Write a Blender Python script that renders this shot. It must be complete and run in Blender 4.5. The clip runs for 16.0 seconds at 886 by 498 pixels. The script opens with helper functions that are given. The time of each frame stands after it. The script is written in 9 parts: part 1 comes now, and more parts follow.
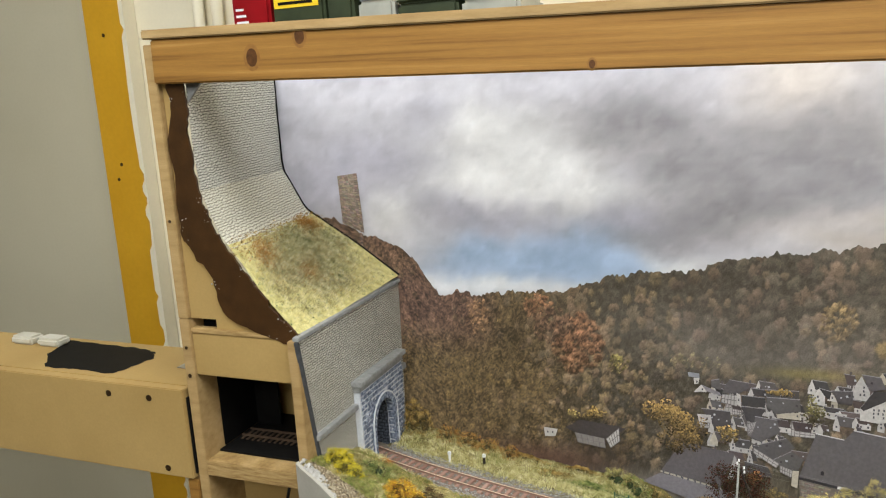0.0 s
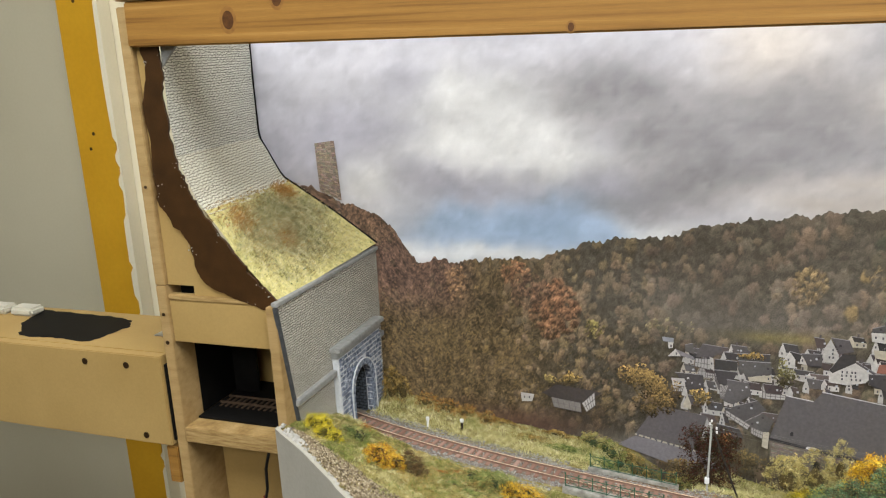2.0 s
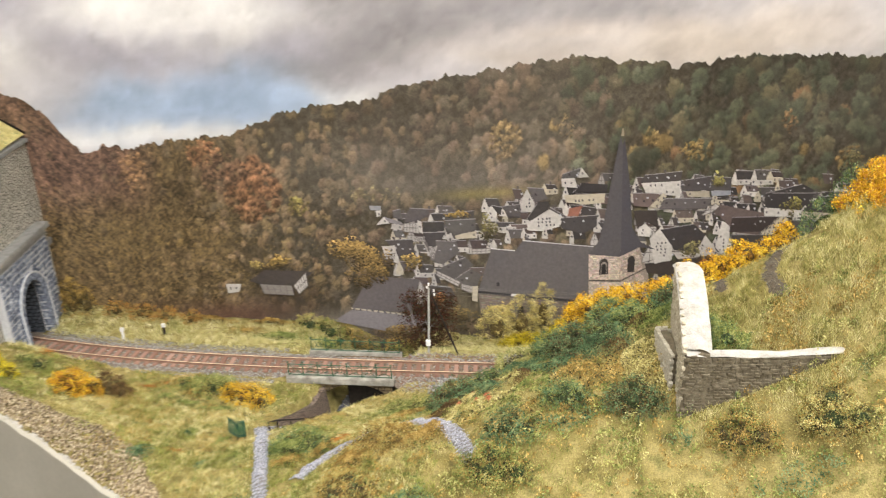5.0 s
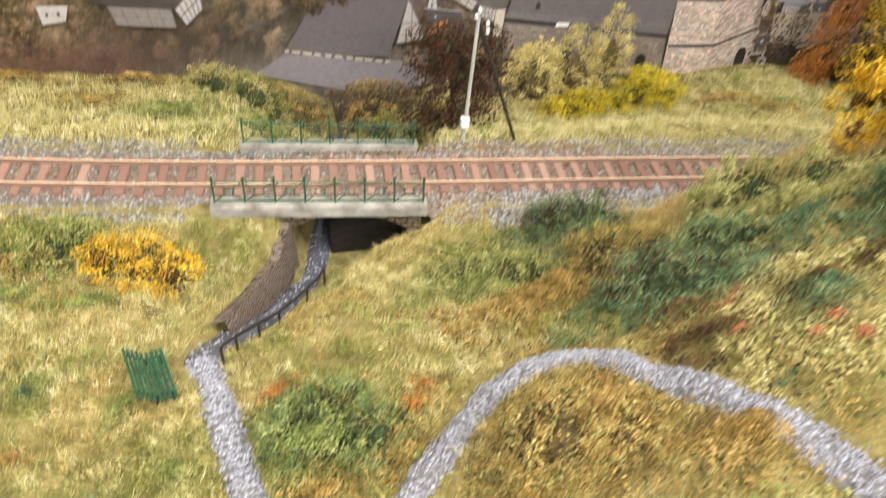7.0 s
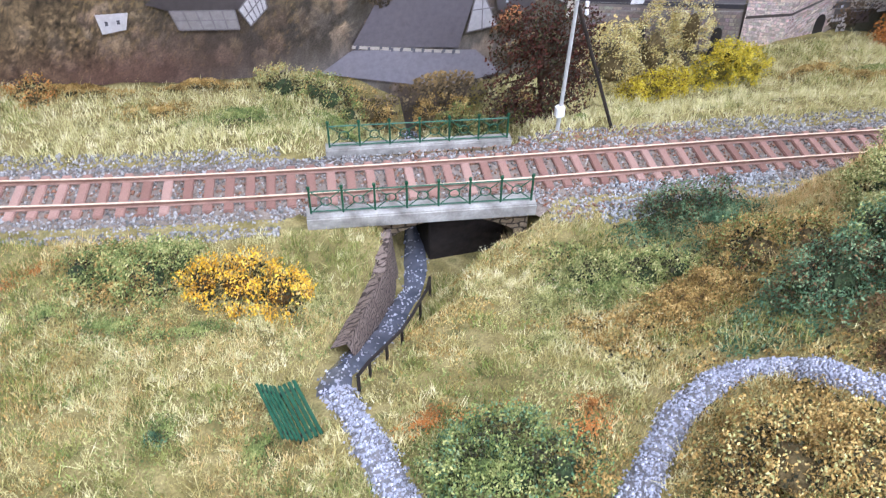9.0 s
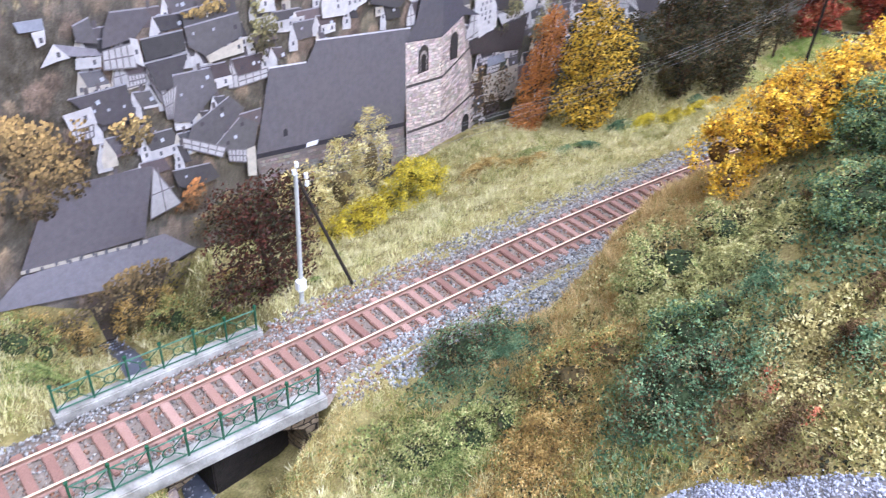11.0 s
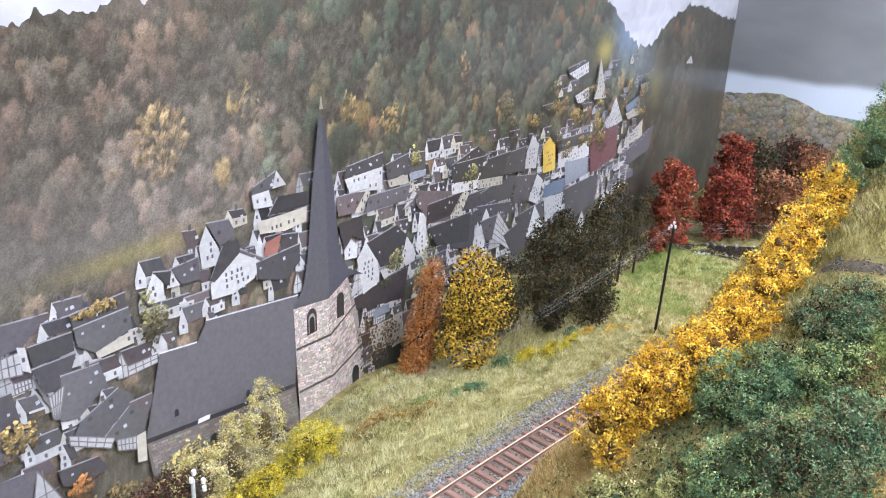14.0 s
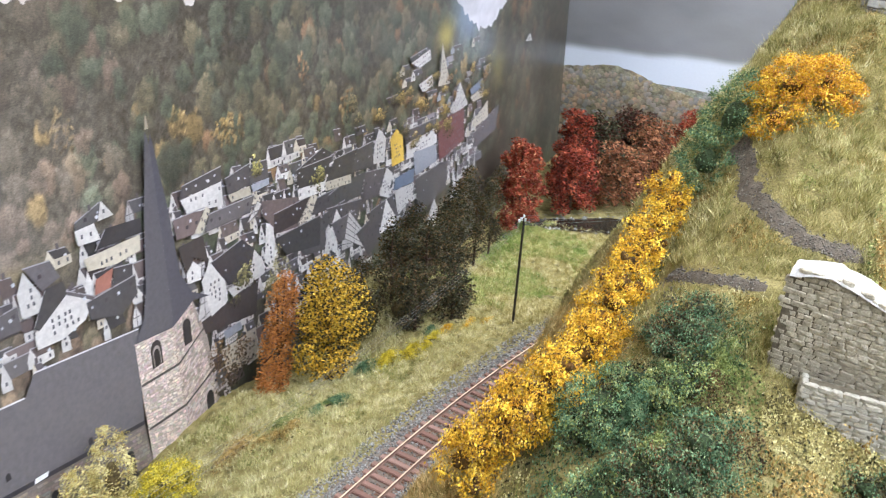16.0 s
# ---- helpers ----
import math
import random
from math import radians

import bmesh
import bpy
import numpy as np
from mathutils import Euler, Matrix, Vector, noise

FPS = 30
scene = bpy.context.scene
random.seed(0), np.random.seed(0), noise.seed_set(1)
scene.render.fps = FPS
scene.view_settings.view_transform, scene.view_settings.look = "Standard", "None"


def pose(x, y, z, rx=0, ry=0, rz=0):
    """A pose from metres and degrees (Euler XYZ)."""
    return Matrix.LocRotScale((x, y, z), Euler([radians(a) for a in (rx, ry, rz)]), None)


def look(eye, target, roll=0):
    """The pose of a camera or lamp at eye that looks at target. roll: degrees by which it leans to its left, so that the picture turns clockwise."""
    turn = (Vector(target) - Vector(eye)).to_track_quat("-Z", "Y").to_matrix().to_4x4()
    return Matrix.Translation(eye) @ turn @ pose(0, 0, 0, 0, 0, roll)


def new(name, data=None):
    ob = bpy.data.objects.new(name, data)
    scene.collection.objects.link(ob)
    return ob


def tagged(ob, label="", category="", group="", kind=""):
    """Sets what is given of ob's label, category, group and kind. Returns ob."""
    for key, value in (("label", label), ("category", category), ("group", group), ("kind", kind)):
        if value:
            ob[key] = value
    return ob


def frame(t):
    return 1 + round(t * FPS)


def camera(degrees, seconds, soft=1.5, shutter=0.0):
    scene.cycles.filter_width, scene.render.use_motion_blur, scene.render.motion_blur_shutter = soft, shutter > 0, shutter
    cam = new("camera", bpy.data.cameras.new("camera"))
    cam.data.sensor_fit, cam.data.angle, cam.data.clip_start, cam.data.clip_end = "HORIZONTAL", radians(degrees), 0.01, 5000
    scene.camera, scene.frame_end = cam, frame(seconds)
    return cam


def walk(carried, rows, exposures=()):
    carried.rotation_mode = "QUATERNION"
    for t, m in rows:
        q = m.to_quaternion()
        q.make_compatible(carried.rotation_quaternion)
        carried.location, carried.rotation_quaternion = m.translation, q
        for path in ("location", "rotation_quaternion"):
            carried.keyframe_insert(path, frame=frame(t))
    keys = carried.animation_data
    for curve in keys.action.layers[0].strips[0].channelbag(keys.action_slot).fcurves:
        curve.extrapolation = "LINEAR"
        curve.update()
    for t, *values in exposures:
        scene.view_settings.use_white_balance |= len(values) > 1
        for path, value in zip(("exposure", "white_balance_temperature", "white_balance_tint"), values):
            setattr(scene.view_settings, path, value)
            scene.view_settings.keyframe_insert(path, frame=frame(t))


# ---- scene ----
cam = camera(57.0, 16.0, soft=1.15, shutter=0.35)
ROWS = [
    (0, 0.1612, -0.6882, 0.4239, 77.97, 3.44, 22.09),
    (0.5, 0.1585, -0.6906, 0.4205, 77.49, 3.41, 21.61),
    (1, 0.1540, -0.6945, 0.4158, 77.07, 3.25, 21.05),
    (1.5, 0.1586, -0.6950, 0.4137, 76.62, 3.26, 20.74),
    (2, 0.1591, -0.6944, 0.4148, 76.20, 3.12, 20.33),
    (2.5, 0.1585, -0.6943, 0.4137, 75.70, 3.01, 20.00),
    (3, 0.1581, -0.6943, 0.4154, 74.83, 2.94, 19.07),
    (3.5, 0.1597, -0.6937, 0.4103, 73.48, 2.85, 16.32),
    (4, 0.1652, -0.6991, 0.4039, 71.28, 2.79, 11.15),
    (4.2, 0.1611, -0.7008, 0.4013, 70.44, 2.68, 8.51),
    (6.3, 0.0541, -0.3644, 0.3386, 56.46, -1.66, -15.10),
    (6.5, 0.0394, -0.3223, 0.3117, 54.22, -2.58, -15.65),
    (7, 0.0210, -0.2898, 0.2417, 46.67, -3.52, -13.75),
    (7.5, 0.0004, -0.2762, 0.2230, 44.22, -2.01, -12.95),
    (8, -0.0114, -0.2651, 0.2201, 44.28, -1.03, -13.03),
    (8.2, -0.0136, -0.2623, 0.2195, 44.46, -0.98, -13.35),
    (10.3, -0.0159, -0.2291, 0.2431, 50.64, -0.96, -31.15),
    (10.5, -0.0212, -0.2141, 0.2397, 51.61, -1.29, -35.89),
    (11, -0.0401, -0.1907, 0.2389, 53.23, -3.22, -45.83),
    (11.5, -0.0477, -0.1855, 0.2428, 55.01, -4.26, -50.55),
    (12, -0.0499, -0.1830, 0.2545, 58.23, -4.53, -52.83),
    (12.1, -0.0498, -0.1822, 0.2596, 59.14, -4.71, -53.28),
    (12.4, -0.0453, -0.1838, 0.2705, 62.35, -4.61, -53.87),
    (12.5, -0.0449, -0.1845, 0.2726, 63.38, -4.59, -54.08),
    (13, -0.0419, -0.1866, 0.2794, 66.37, -4.40, -54.61),
    (13.5, -0.0423, -0.1844, 0.2791, 67.13, -3.90, -54.54),
    (14, -0.0397, -0.1842, 0.2820, 67.35, -3.20, -54.89),
    (14.5, -0.0322, -0.1921, 0.2823, 67.38, -2.67, -56.09),
    (15, -0.0249, -0.2009, 0.2945, 67.17, -2.44, -58.16),
    (15.5, -0.0285, -0.1962, 0.2948, 67.00, -2.76, -61.19),
    (16, -0.0155, -0.1743, 0.3045, 65.51, -3.30, -65.61),
]
walk(cam, [(r[0], pose(*r[1:])) for r in ROWS], exposures=[(0.0, -0.10, 5950, 8), (4.2, 0.0, 6250, 10), (6.3, 0.54, 6750, 13), (7.0, 0.52, 6450, 13), (8.2, 0.44, 5250, 18), (10.3, 0.76, 4950, 24), (12.0, 0.88, 4950, 20), (16.0, 0.74, 5300, 13)])

# ---- light: closed room with three ceiling lamps ----
world = bpy.data.worlds.new("room_air")
scene.world = world
world.use_nodes = True
world.node_tree.nodes["Background"].inputs[0].default_value = (1.0, 0.97, 0.93, 1)
world.node_tree.nodes["Background"].inputs[1].default_value = 0.03


def area_lamp(name, place, target, sx, sy, watts, colour):
    data = bpy.data.lights.new(name, "AREA")
    data.shape, data.size, data.size_y, data.energy, data.color = "RECTANGLE", sx, sy, watts, colour
    ob = new(name, data)
    ob.matrix_world = look(place, target)
    return ob


LAMPS = ((-0.30, -0.42, 43.0, 1.5), (1.10, -0.42, 57.0, 1.5), (0.25, -1.95, 58.0, 1.0))
for lamp_x, lamp_y, watts, deep in LAMPS:
    area_lamp("ceiling_lamp_light", (lamp_x, lamp_y, 1.36), (lamp_x, lamp_y + 0.25, 0.0), 1.2, deep, watts, (1.0, 0.965, 0.92))


# ---- helpers ----
def lin(r, g, b):
    return tuple(((c / 255) / 12.92 if c / 255 <= 0.04045 else ((c / 255 + 0.055) / 1.055) ** 2.4) for c in (r, g, b))


def put(name, verts, faces, material, parent=None, label="", smooth=False):
    """One mesh object out of points and faces."""
    me = bpy.data.meshes.new(name)
    me.from_pydata([tuple(map(float, v)) for v in verts], [], faces)
    for m in (material if isinstance(material, (list, tuple)) else [material]):
        me.materials.append(m)
    if smooth:
        me.polygons.foreach_set("use_smooth", [True] * len(me.polygons))
    me.update()
    ob = new(name, me)
    ob.parent = parent
    return tagged(ob, label) if label else ob


def part(name, bm, material, parent=None, label="", smooth=False):
    me = bpy.data.meshes.new(name)
    bm.to_mesh(me)
    bm.free()
    for m in (material if isinstance(material, (list, tuple)) else [material]):
        me.materials.append(m)
    if smooth:
        me.polygons.foreach_set("use_smooth", [True] * len(me.polygons))
    ob = new(name, me)
    ob.parent = parent
    return tagged(ob, label) if label else ob


def empty(name, place=(0, 0, 0)):
    ob = new(name)
    ob.location = place
    return ob


def block(x0, x1, y0, y1, z0, z1, bevel=0.001, bm=None):
    """A box with slightly rounded edges."""
    bm = bm or bmesh.new()
    made = bmesh.ops.create_cube(bm, size=1, matrix=Matrix.LocRotScale(((x0 + x1) / 2, (y0 + y1) / 2, (z0 + z1) / 2), None, (x1 - x0, y1 - y0, z1 - z0)))
    if bevel:
        edges = list({e for v in made["verts"] for e in v.link_edges})
        bmesh.ops.bevel(bm, geom=edges, offset=bevel, segments=2, affect="EDGES")
    return bm


def tube(points, radius, sides=6, bm=None, taper=1.0):
    """A round bar along a line of points."""
    bm = bm or bmesh.new()
    pts = [Vector(p) for p in points]
    rings = []
    for k, p in enumerate(pts):
        way = (pts[min(k + 1, len(pts) - 1)] - pts[max(k - 1, 0)]).normalized()
        side = way.cross(Vector((0, 0, 1)) if abs(way.z) < 0.9 else Vector((1, 0, 0))).normalized()
        up = side.cross(way)
        r = radius * (1 + (taper - 1) * k / max(1, len(pts) - 1))
        rings.append([bm.verts.new(p + r * (math.cos(a) * side + math.sin(a) * up)) for a in (2 * math.pi * i / sides for i in range(sides))])
    for a, b in zip(rings, rings[1:]):
        for i in range(sides):
            bm.faces.new((a[i], a[(i + 1) % sides], b[(i + 1) % sides], b[i]))
    bm.faces.new(rings[0][::-1])
    bm.faces.new(rings[-1])
    return bm


def lattice_noise(x, y, seed):
    xi, yi = np.floor(x).astype(int), np.floor(y).astype(int)
    fx, fy = x - xi, y - yi
    fx, fy = fx * fx * (3 - 2 * fx), fy * fy * (3 - 2 * fy)

    def pick(a, b):
        n = np.sin(a * 127.1 + b * 311.7 + seed * 74.7) * 43758.5453
        return n - np.floor(n)
    low = pick(xi, yi) * (1 - fx) + pick(xi + 1, yi) * fx
    high = pick(xi, yi + 1) * (1 - fx) + pick(xi + 1, yi + 1) * fx
    return low * (1 - fy) + high * fy


def cloudy(x, y, scale, seed, octaves=4):
    """Soft noise from 0 to 1."""
    total, size, norm = 0.0, 1.0, 0.0
    for k in range(octaves):
        total = total + size * lattice_noise(x * scale * 2 ** k, y * scale * 2 ** k, seed + k)
        norm += size
        size *= 0.5
    return total / norm


# ---- materials ----
def shader(name, colours, scale=300.0, rough=0.7, bump=0.0, bump_scale=None, detail=4.0, source="noise", metal=0.0, specular=0.3, fine=0.0, stretch=None, distance=0.0006):
    """Colour bands over noise in metres, with fine grain and relief."""
    m = bpy.data.materials.new(name)
    m.use_nodes = True
    nt = m.node_tree
    b = nt.nodes["Principled BSDF"]
    b.inputs["Roughness"].default_value, b.inputs["Metallic"].default_value = rough, metal
    b.inputs["Specular IOR Level"].default_value = specular
    co = nt.nodes.new("ShaderNodeTexCoord")
    place = co.outputs["Object"]
    if stretch:
        mp = nt.nodes.new("ShaderNodeMapping")
        mp.inputs["Scale"].default_value = stretch
        nt.links.new(place, mp.inputs["Vector"])
        place = mp.outputs["Vector"]
    ramp = nt.nodes.new("ShaderNodeValToRGB")
    while len(ramp.color_ramp.elements) < len(colours):
        ramp.color_ramp.elements.new(0.5)
    for k, c in enumerate(colours):
        e = ramp.color_ramp.elements[k]
        e.position = 0.25 + 0.5 * k / max(1, len(colours) - 1)
        e.color = (*c, 1)
    if source == "noise":
        n = nt.nodes.new("ShaderNodeTexNoise")
        n.inputs["Scale"].default_value, n.inputs["Detail"].default_value = scale, detail
        nt.links.new(place, n.inputs["Vector"])
        value = n.outputs["Fac"]
    elif source == "island":
        n = nt.nodes.new("ShaderNodeNewGeometry")
        value = n.outputs["Random Per Island"]
        for k in range(len(colours)):
            ramp.color_ramp.elements[k].position = k / max(1, len(colours) - 1)
    elif source == "clump":
        n = nt.nodes.new("ShaderNodeNewGeometry")
        soft = nt.nodes.new("ShaderNodeTexNoise")
        soft.inputs["Scale"].default_value, soft.inputs["Detail"].default_value = scale, 4
        nt.links.new(place, soft.inputs["Vector"])
        wide = nt.nodes.new("ShaderNodeMapRange")
        wide.inputs["From Min"].default_value, wide.inputs["From Max"].default_value = 0.32, 0.68
        nt.links.new(soft.outputs["Fac"], wide.inputs["Value"])
        blend = nt.nodes.new("ShaderNodeMix")
        blend.inputs["Factor"].default_value = 0.38
        nt.links.new(wide.outputs["Result"], blend.inputs["A"])
        nt.links.new(n.outputs["Random Per Island"], blend.inputs["B"])
        value = blend.outputs["Result"]
        for k in range(len(colours)):
            ramp.color_ramp.elements[k].position = 0.12 + 0.76 * k / max(1, len(colours) - 1)
    else:
        n = nt.nodes.new("ShaderNodeObjectInfo")
        value = n.outputs["Random"]
        for k in range(len(colours)):
            ramp.color_ramp.elements[k].position = k / max(1, len(colours) - 1)
    nt.links.new(value, ramp.inputs["Fac"])
    out = ramp.outputs["Color"]
    if fine:
        g = nt.nodes.new("ShaderNodeTexNoise")
        g.inputs["Scale"].default_value, g.inputs["Detail"].default_value = (bump_scale or scale * 6), 5
        nt.links.new(place, g.inputs["Vector"])
        mr = nt.nodes.new("ShaderNodeMapRange")
        mr.inputs["From Min"].default_value, mr.inputs["From Max"].default_value = 0.25, 0.75
        mr.inputs["To Min"].default_value, mr.inputs["To Max"].default_value = 1 - fine, 1 + fine
        nt.links.new(g.outputs["Fac"], mr.inputs["Value"])
        mx = nt.nodes.new("ShaderNodeMix")
        mx.data_type, mx.blend_type = "RGBA", "MULTIPLY"
        mx.inputs["Factor"].default_value = 1
        nt.links.new(out, mx.inputs["A"])
        nt.links.new(mr.outputs["Result"], mx.inputs["B"])
        out = mx.outputs["Result"]
    nt.links.new(out, b.inputs["Base Color"])
    if bump:
        g = nt.nodes.new("ShaderNodeTexNoise")
        g.inputs["Scale"].default_value, g.inputs["Detail"].default_value = (bump_scale or scale * 6), 6
        nt.links.new(place, g.inputs["Vector"])
        bp = nt.nodes.new("ShaderNodeBump")
        bp.inputs["Strength"].default_value, bp.inputs["Distance"].default_value = bump, distance
        nt.links.new(g.outputs["Fac"], bp.inputs["Height"])
        nt.links.new(bp.outputs["Normal"], b.inputs["Normal"])
    return m


def masonry(name, stone, joint, size_u, size_v, plane, bump=0.8, wander=0.0055):
    """Small coursed stones pressed into card; plane names the two axes of the courses."""
    m = shader(name, stone, scale=350, rough=0.85, detail=5, fine=0.25, bump_scale=1500)
    nt = m.node_tree
    b = nt.nodes["Principled BSDF"]
    co = nt.nodes.new("ShaderNodeTexCoord")
    sep = nt.nodes.new("ShaderNodeSeparateXYZ")
    nt.links.new(co.outputs["Object"], sep.inputs[0])
    warp = nt.nodes.new("ShaderNodeTexNoise")
    warp.inputs["Scale"].default_value = 180
    nt.links.new(co.outputs["Object"], warp.inputs["Vector"])
    com = nt.nodes.new("ShaderNodeCombineXYZ")
    wob = nt.nodes.new("ShaderNodeMath")
    wob.operation = "MULTIPLY_ADD"
    wob.inputs[1].default_value = wander
    nt.links.new(warp.outputs["Fac"], wob.inputs[0])
    nt.links.new(sep.outputs[plane[0]], wob.inputs[2])
    wob2 = nt.nodes.new("ShaderNodeMath")
    wob2.operation = "MULTIPLY_ADD"
    wob2.inputs[1].default_value = wander * 0.8
    nt.links.new(warp.outputs["Fac"], wob2.inputs[0])
    nt.links.new(sep.outputs[plane[1]], wob2.inputs[2])
    nt.links.new(wob.outputs[0], com.inputs[0])
    nt.links.new(wob2.outputs[0], com.inputs[1])
    br = nt.nodes.new("ShaderNodeTexBrick")
    br.inputs["Scale"].default_value = 1
    br.inputs["Brick Width"].default_value, br.inputs["Row Height"].default_value = size_u, size_v
    br.inputs["Mortar Size"].default_value, br.inputs["Mortar Smooth"].default_value = size_v * 0.16, 0.6
    nt.links.new(com.outputs[0], br.inputs["Vector"])
    mx = nt.nodes.new("ShaderNodeMix")
    mx.data_type = "RGBA"
    old = b.inputs["Base Color"].links[0].from_socket
    nt.links.new(br.outputs["Fac"], mx.inputs["Factor"])
    nt.links.new(old, mx.inputs["A"])
    mx.inputs["B"].default_value = (*joint, 1)
    nt.links.new(mx.outputs["Result"], b.inputs["Base Color"])
    bp = nt.nodes.new("ShaderNodeBump")
    bp.invert = True
    bp.inputs["Strength"].default_value, bp.inputs["Distance"].default_value = bump, 0.0012
    nt.links.new(br.outputs["Fac"], bp.inputs["Height"])
    nt.links.new(bp.outputs["Normal"], b.inputs["Normal"])
    return m


def printed(name, grain, grain_scale=700.0, crowns=False):
    """Photo print on satin card: the ink lies in the mesh's own colours, with grain."""
    m = bpy.data.materials.new(name)
    m.use_nodes = True
    nt = m.node_tree
    b = nt.nodes["Principled BSDF"]
    b.inputs["Roughness"].default_value, b.inputs["Specular IOR Level"].default_value = 0.33, 0.62
    at = nt.nodes.new("ShaderNodeAttribute")
    at.attribute_name = "ink"
    co = nt.nodes.new("ShaderNodeTexCoord")
    g = nt.nodes.new("ShaderNodeTexNoise")
    g.inputs["Scale"].default_value, g.inputs["Detail"].default_value = grain_scale, 6
    g.inputs["Roughness"].default_value = 0.65
    mp = nt.nodes.new("ShaderNodeMapping")
    mp.inputs["Scale"].default_value = (1, 1, 0.45 if crowns else 1)
    nt.links.new(co.outputs["Object"], mp.inputs["Vector"])
    nt.links.new(mp.outputs["Vector"], g.inputs["Vector"])
    mr = nt.nodes.new("ShaderNodeMapRange")
    mr.inputs["From Min"].default_value, mr.inputs["From Max"].default_value = 0.3, 0.7
    mr.inputs["To Min"].default_value, mr.inputs["To Max"].default_value = 1 - grain, 1 + grain
    nt.links.new(g.outputs["Fac"], mr.inputs["Value"])
    mx = nt.nodes.new("ShaderNodeMix")
    mx.data_type, mx.blend_type = "RGBA", "MULTIPLY"
    mx.inputs["Factor"].default_value = 1
    nt.links.new(at.outputs["Color"], mx.inputs["A"])
    nt.links.new(mr.outputs["Result"], mx.inputs["B"])
    out = mx.outputs["Result"]
    if crowns:
        # tree crowns of the photo: cells of several sizes, lighter above and in the middle
        warp = nt.nodes.new("ShaderNodeTexNoise")
        warp.inputs["Scale"].default_value, warp.inputs["Detail"].default_value = 240, 7
        nt.links.new(co.outputs["Object"], warp.inputs["Vector"])
        off = nt.nodes.new("ShaderNodeVectorMath")
        off.operation = "MULTIPLY_ADD"
        off.inputs[1].default_value = (0.009, 0.0, 0.009)
        nt.links.new(warp.outputs["Color"], off.inputs[0])
        nt.links.new(co.outputs["Object"], off.inputs[2])
        for scale, tilt, low, tint in ((75.0, 40.0, 0.66, 0.44), (230.0, 70.0, 0.66, 0.30), (720.0, 120.0, 0.76, 0.16)):
            vo = nt.nodes.new("ShaderNodeTexVoronoi")
            vo.inputs["Scale"].default_value = scale
            nt.links.new(off.outputs[0], vo.inputs["Vector"])
            dv = nt.nodes.new("ShaderNodeVectorMath")
            dv.operation = "SUBTRACT"
            nt.links.new(off.outputs[0], dv.inputs[0])
            nt.links.new(vo.outputs["Position"], dv.inputs[1])
            sp = nt.nodes.new("ShaderNodeSeparateXYZ")
            nt.links.new(dv.outputs[0], sp.inputs[0])
            up = nt.nodes.new("ShaderNodeMath")
            up.operation = "MULTIPLY_ADD"
            up.inputs[1].default_value, up.inputs[2].default_value = tilt, 1.12
            nt.links.new(sp.outputs[2], up.inputs[0])
            rim = nt.nodes.new("ShaderNodeMapRange")
            rim.inputs["From Min"].default_value, rim.inputs["From Max"].default_value = 0.15, 0.75
            rim.inputs["To Min"].default_value, rim.inputs["To Max"].default_value = 1.08, low
            nt.links.new(vo.outputs["Distance"], rim.inputs["Value"])
            fac = nt.nodes.new("ShaderNodeMath")
            fac.operation = "MULTIPLY"
            nt.links.new(up.outputs[0], fac.inputs[0])
            nt.links.new(rim.outputs["Result"], fac.inputs[1])
            m1 = nt.nodes.new("ShaderNodeMix")
            m1.data_type, m1.blend_type = "RGBA", "MULTIPLY"
            m1.inputs["Factor"].default_value = 1
            nt.links.new(out, m1.inputs["A"])
            nt.links.new(fac.outputs[0], m1.inputs["B"])
            sc = nt.nodes.new("ShaderNodeSeparateColor")
            nt.links.new(vo.outputs["Color"], sc.inputs[0])
            rp = nt.nodes.new("ShaderNodeValToRGB")
            tones = [(0.36, 0.35, 0.32), (0.48, 0.38, 0.28), (0.40, 0.42, 0.29), (0.44, 0.42, 0.38), (0.56, 0.46, 0.27), (0.32, 0.35, 0.28), (0.50, 0.43, 0.34)]
            while len(rp.color_ramp.elements) < len(tones):
                rp.color_ramp.elements.new(0.5)
            for k, c in enumerate(tones):
                rp.color_ramp.elements[k].position, rp.color_ramp.elements[k].color = k / 6, tuple(min(1.0, 2.15 * v) for v in c) + (1,)
            nt.links.new(sc.outputs[0], rp.inputs["Fac"])
            m2 = nt.nodes.new("ShaderNodeMix")
            m2.data_type, m2.blend_type = "RGBA", "MULTIPLY"
            m2.inputs["Factor"].default_value = tint * 1.6
            nt.links.new(m1.outputs["Result"], m2.inputs["A"])
            nt.links.new(rp.outputs["Color"], m2.inputs["B"])
            out = m2.outputs["Result"]
    nt.links.new(out, b.inputs["Base Color"])
    return m


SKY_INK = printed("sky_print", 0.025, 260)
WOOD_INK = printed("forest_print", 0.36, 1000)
HILL_INK = printed("hill_print", 0.34, 1200, crowns=True)
CROWN_INK = printed("tree_print", 0.34, 1300)
HOUSE_INK = printed("house_print", 0.15, 300)
STONE_INK = printed("church_print", 0.40, 800)

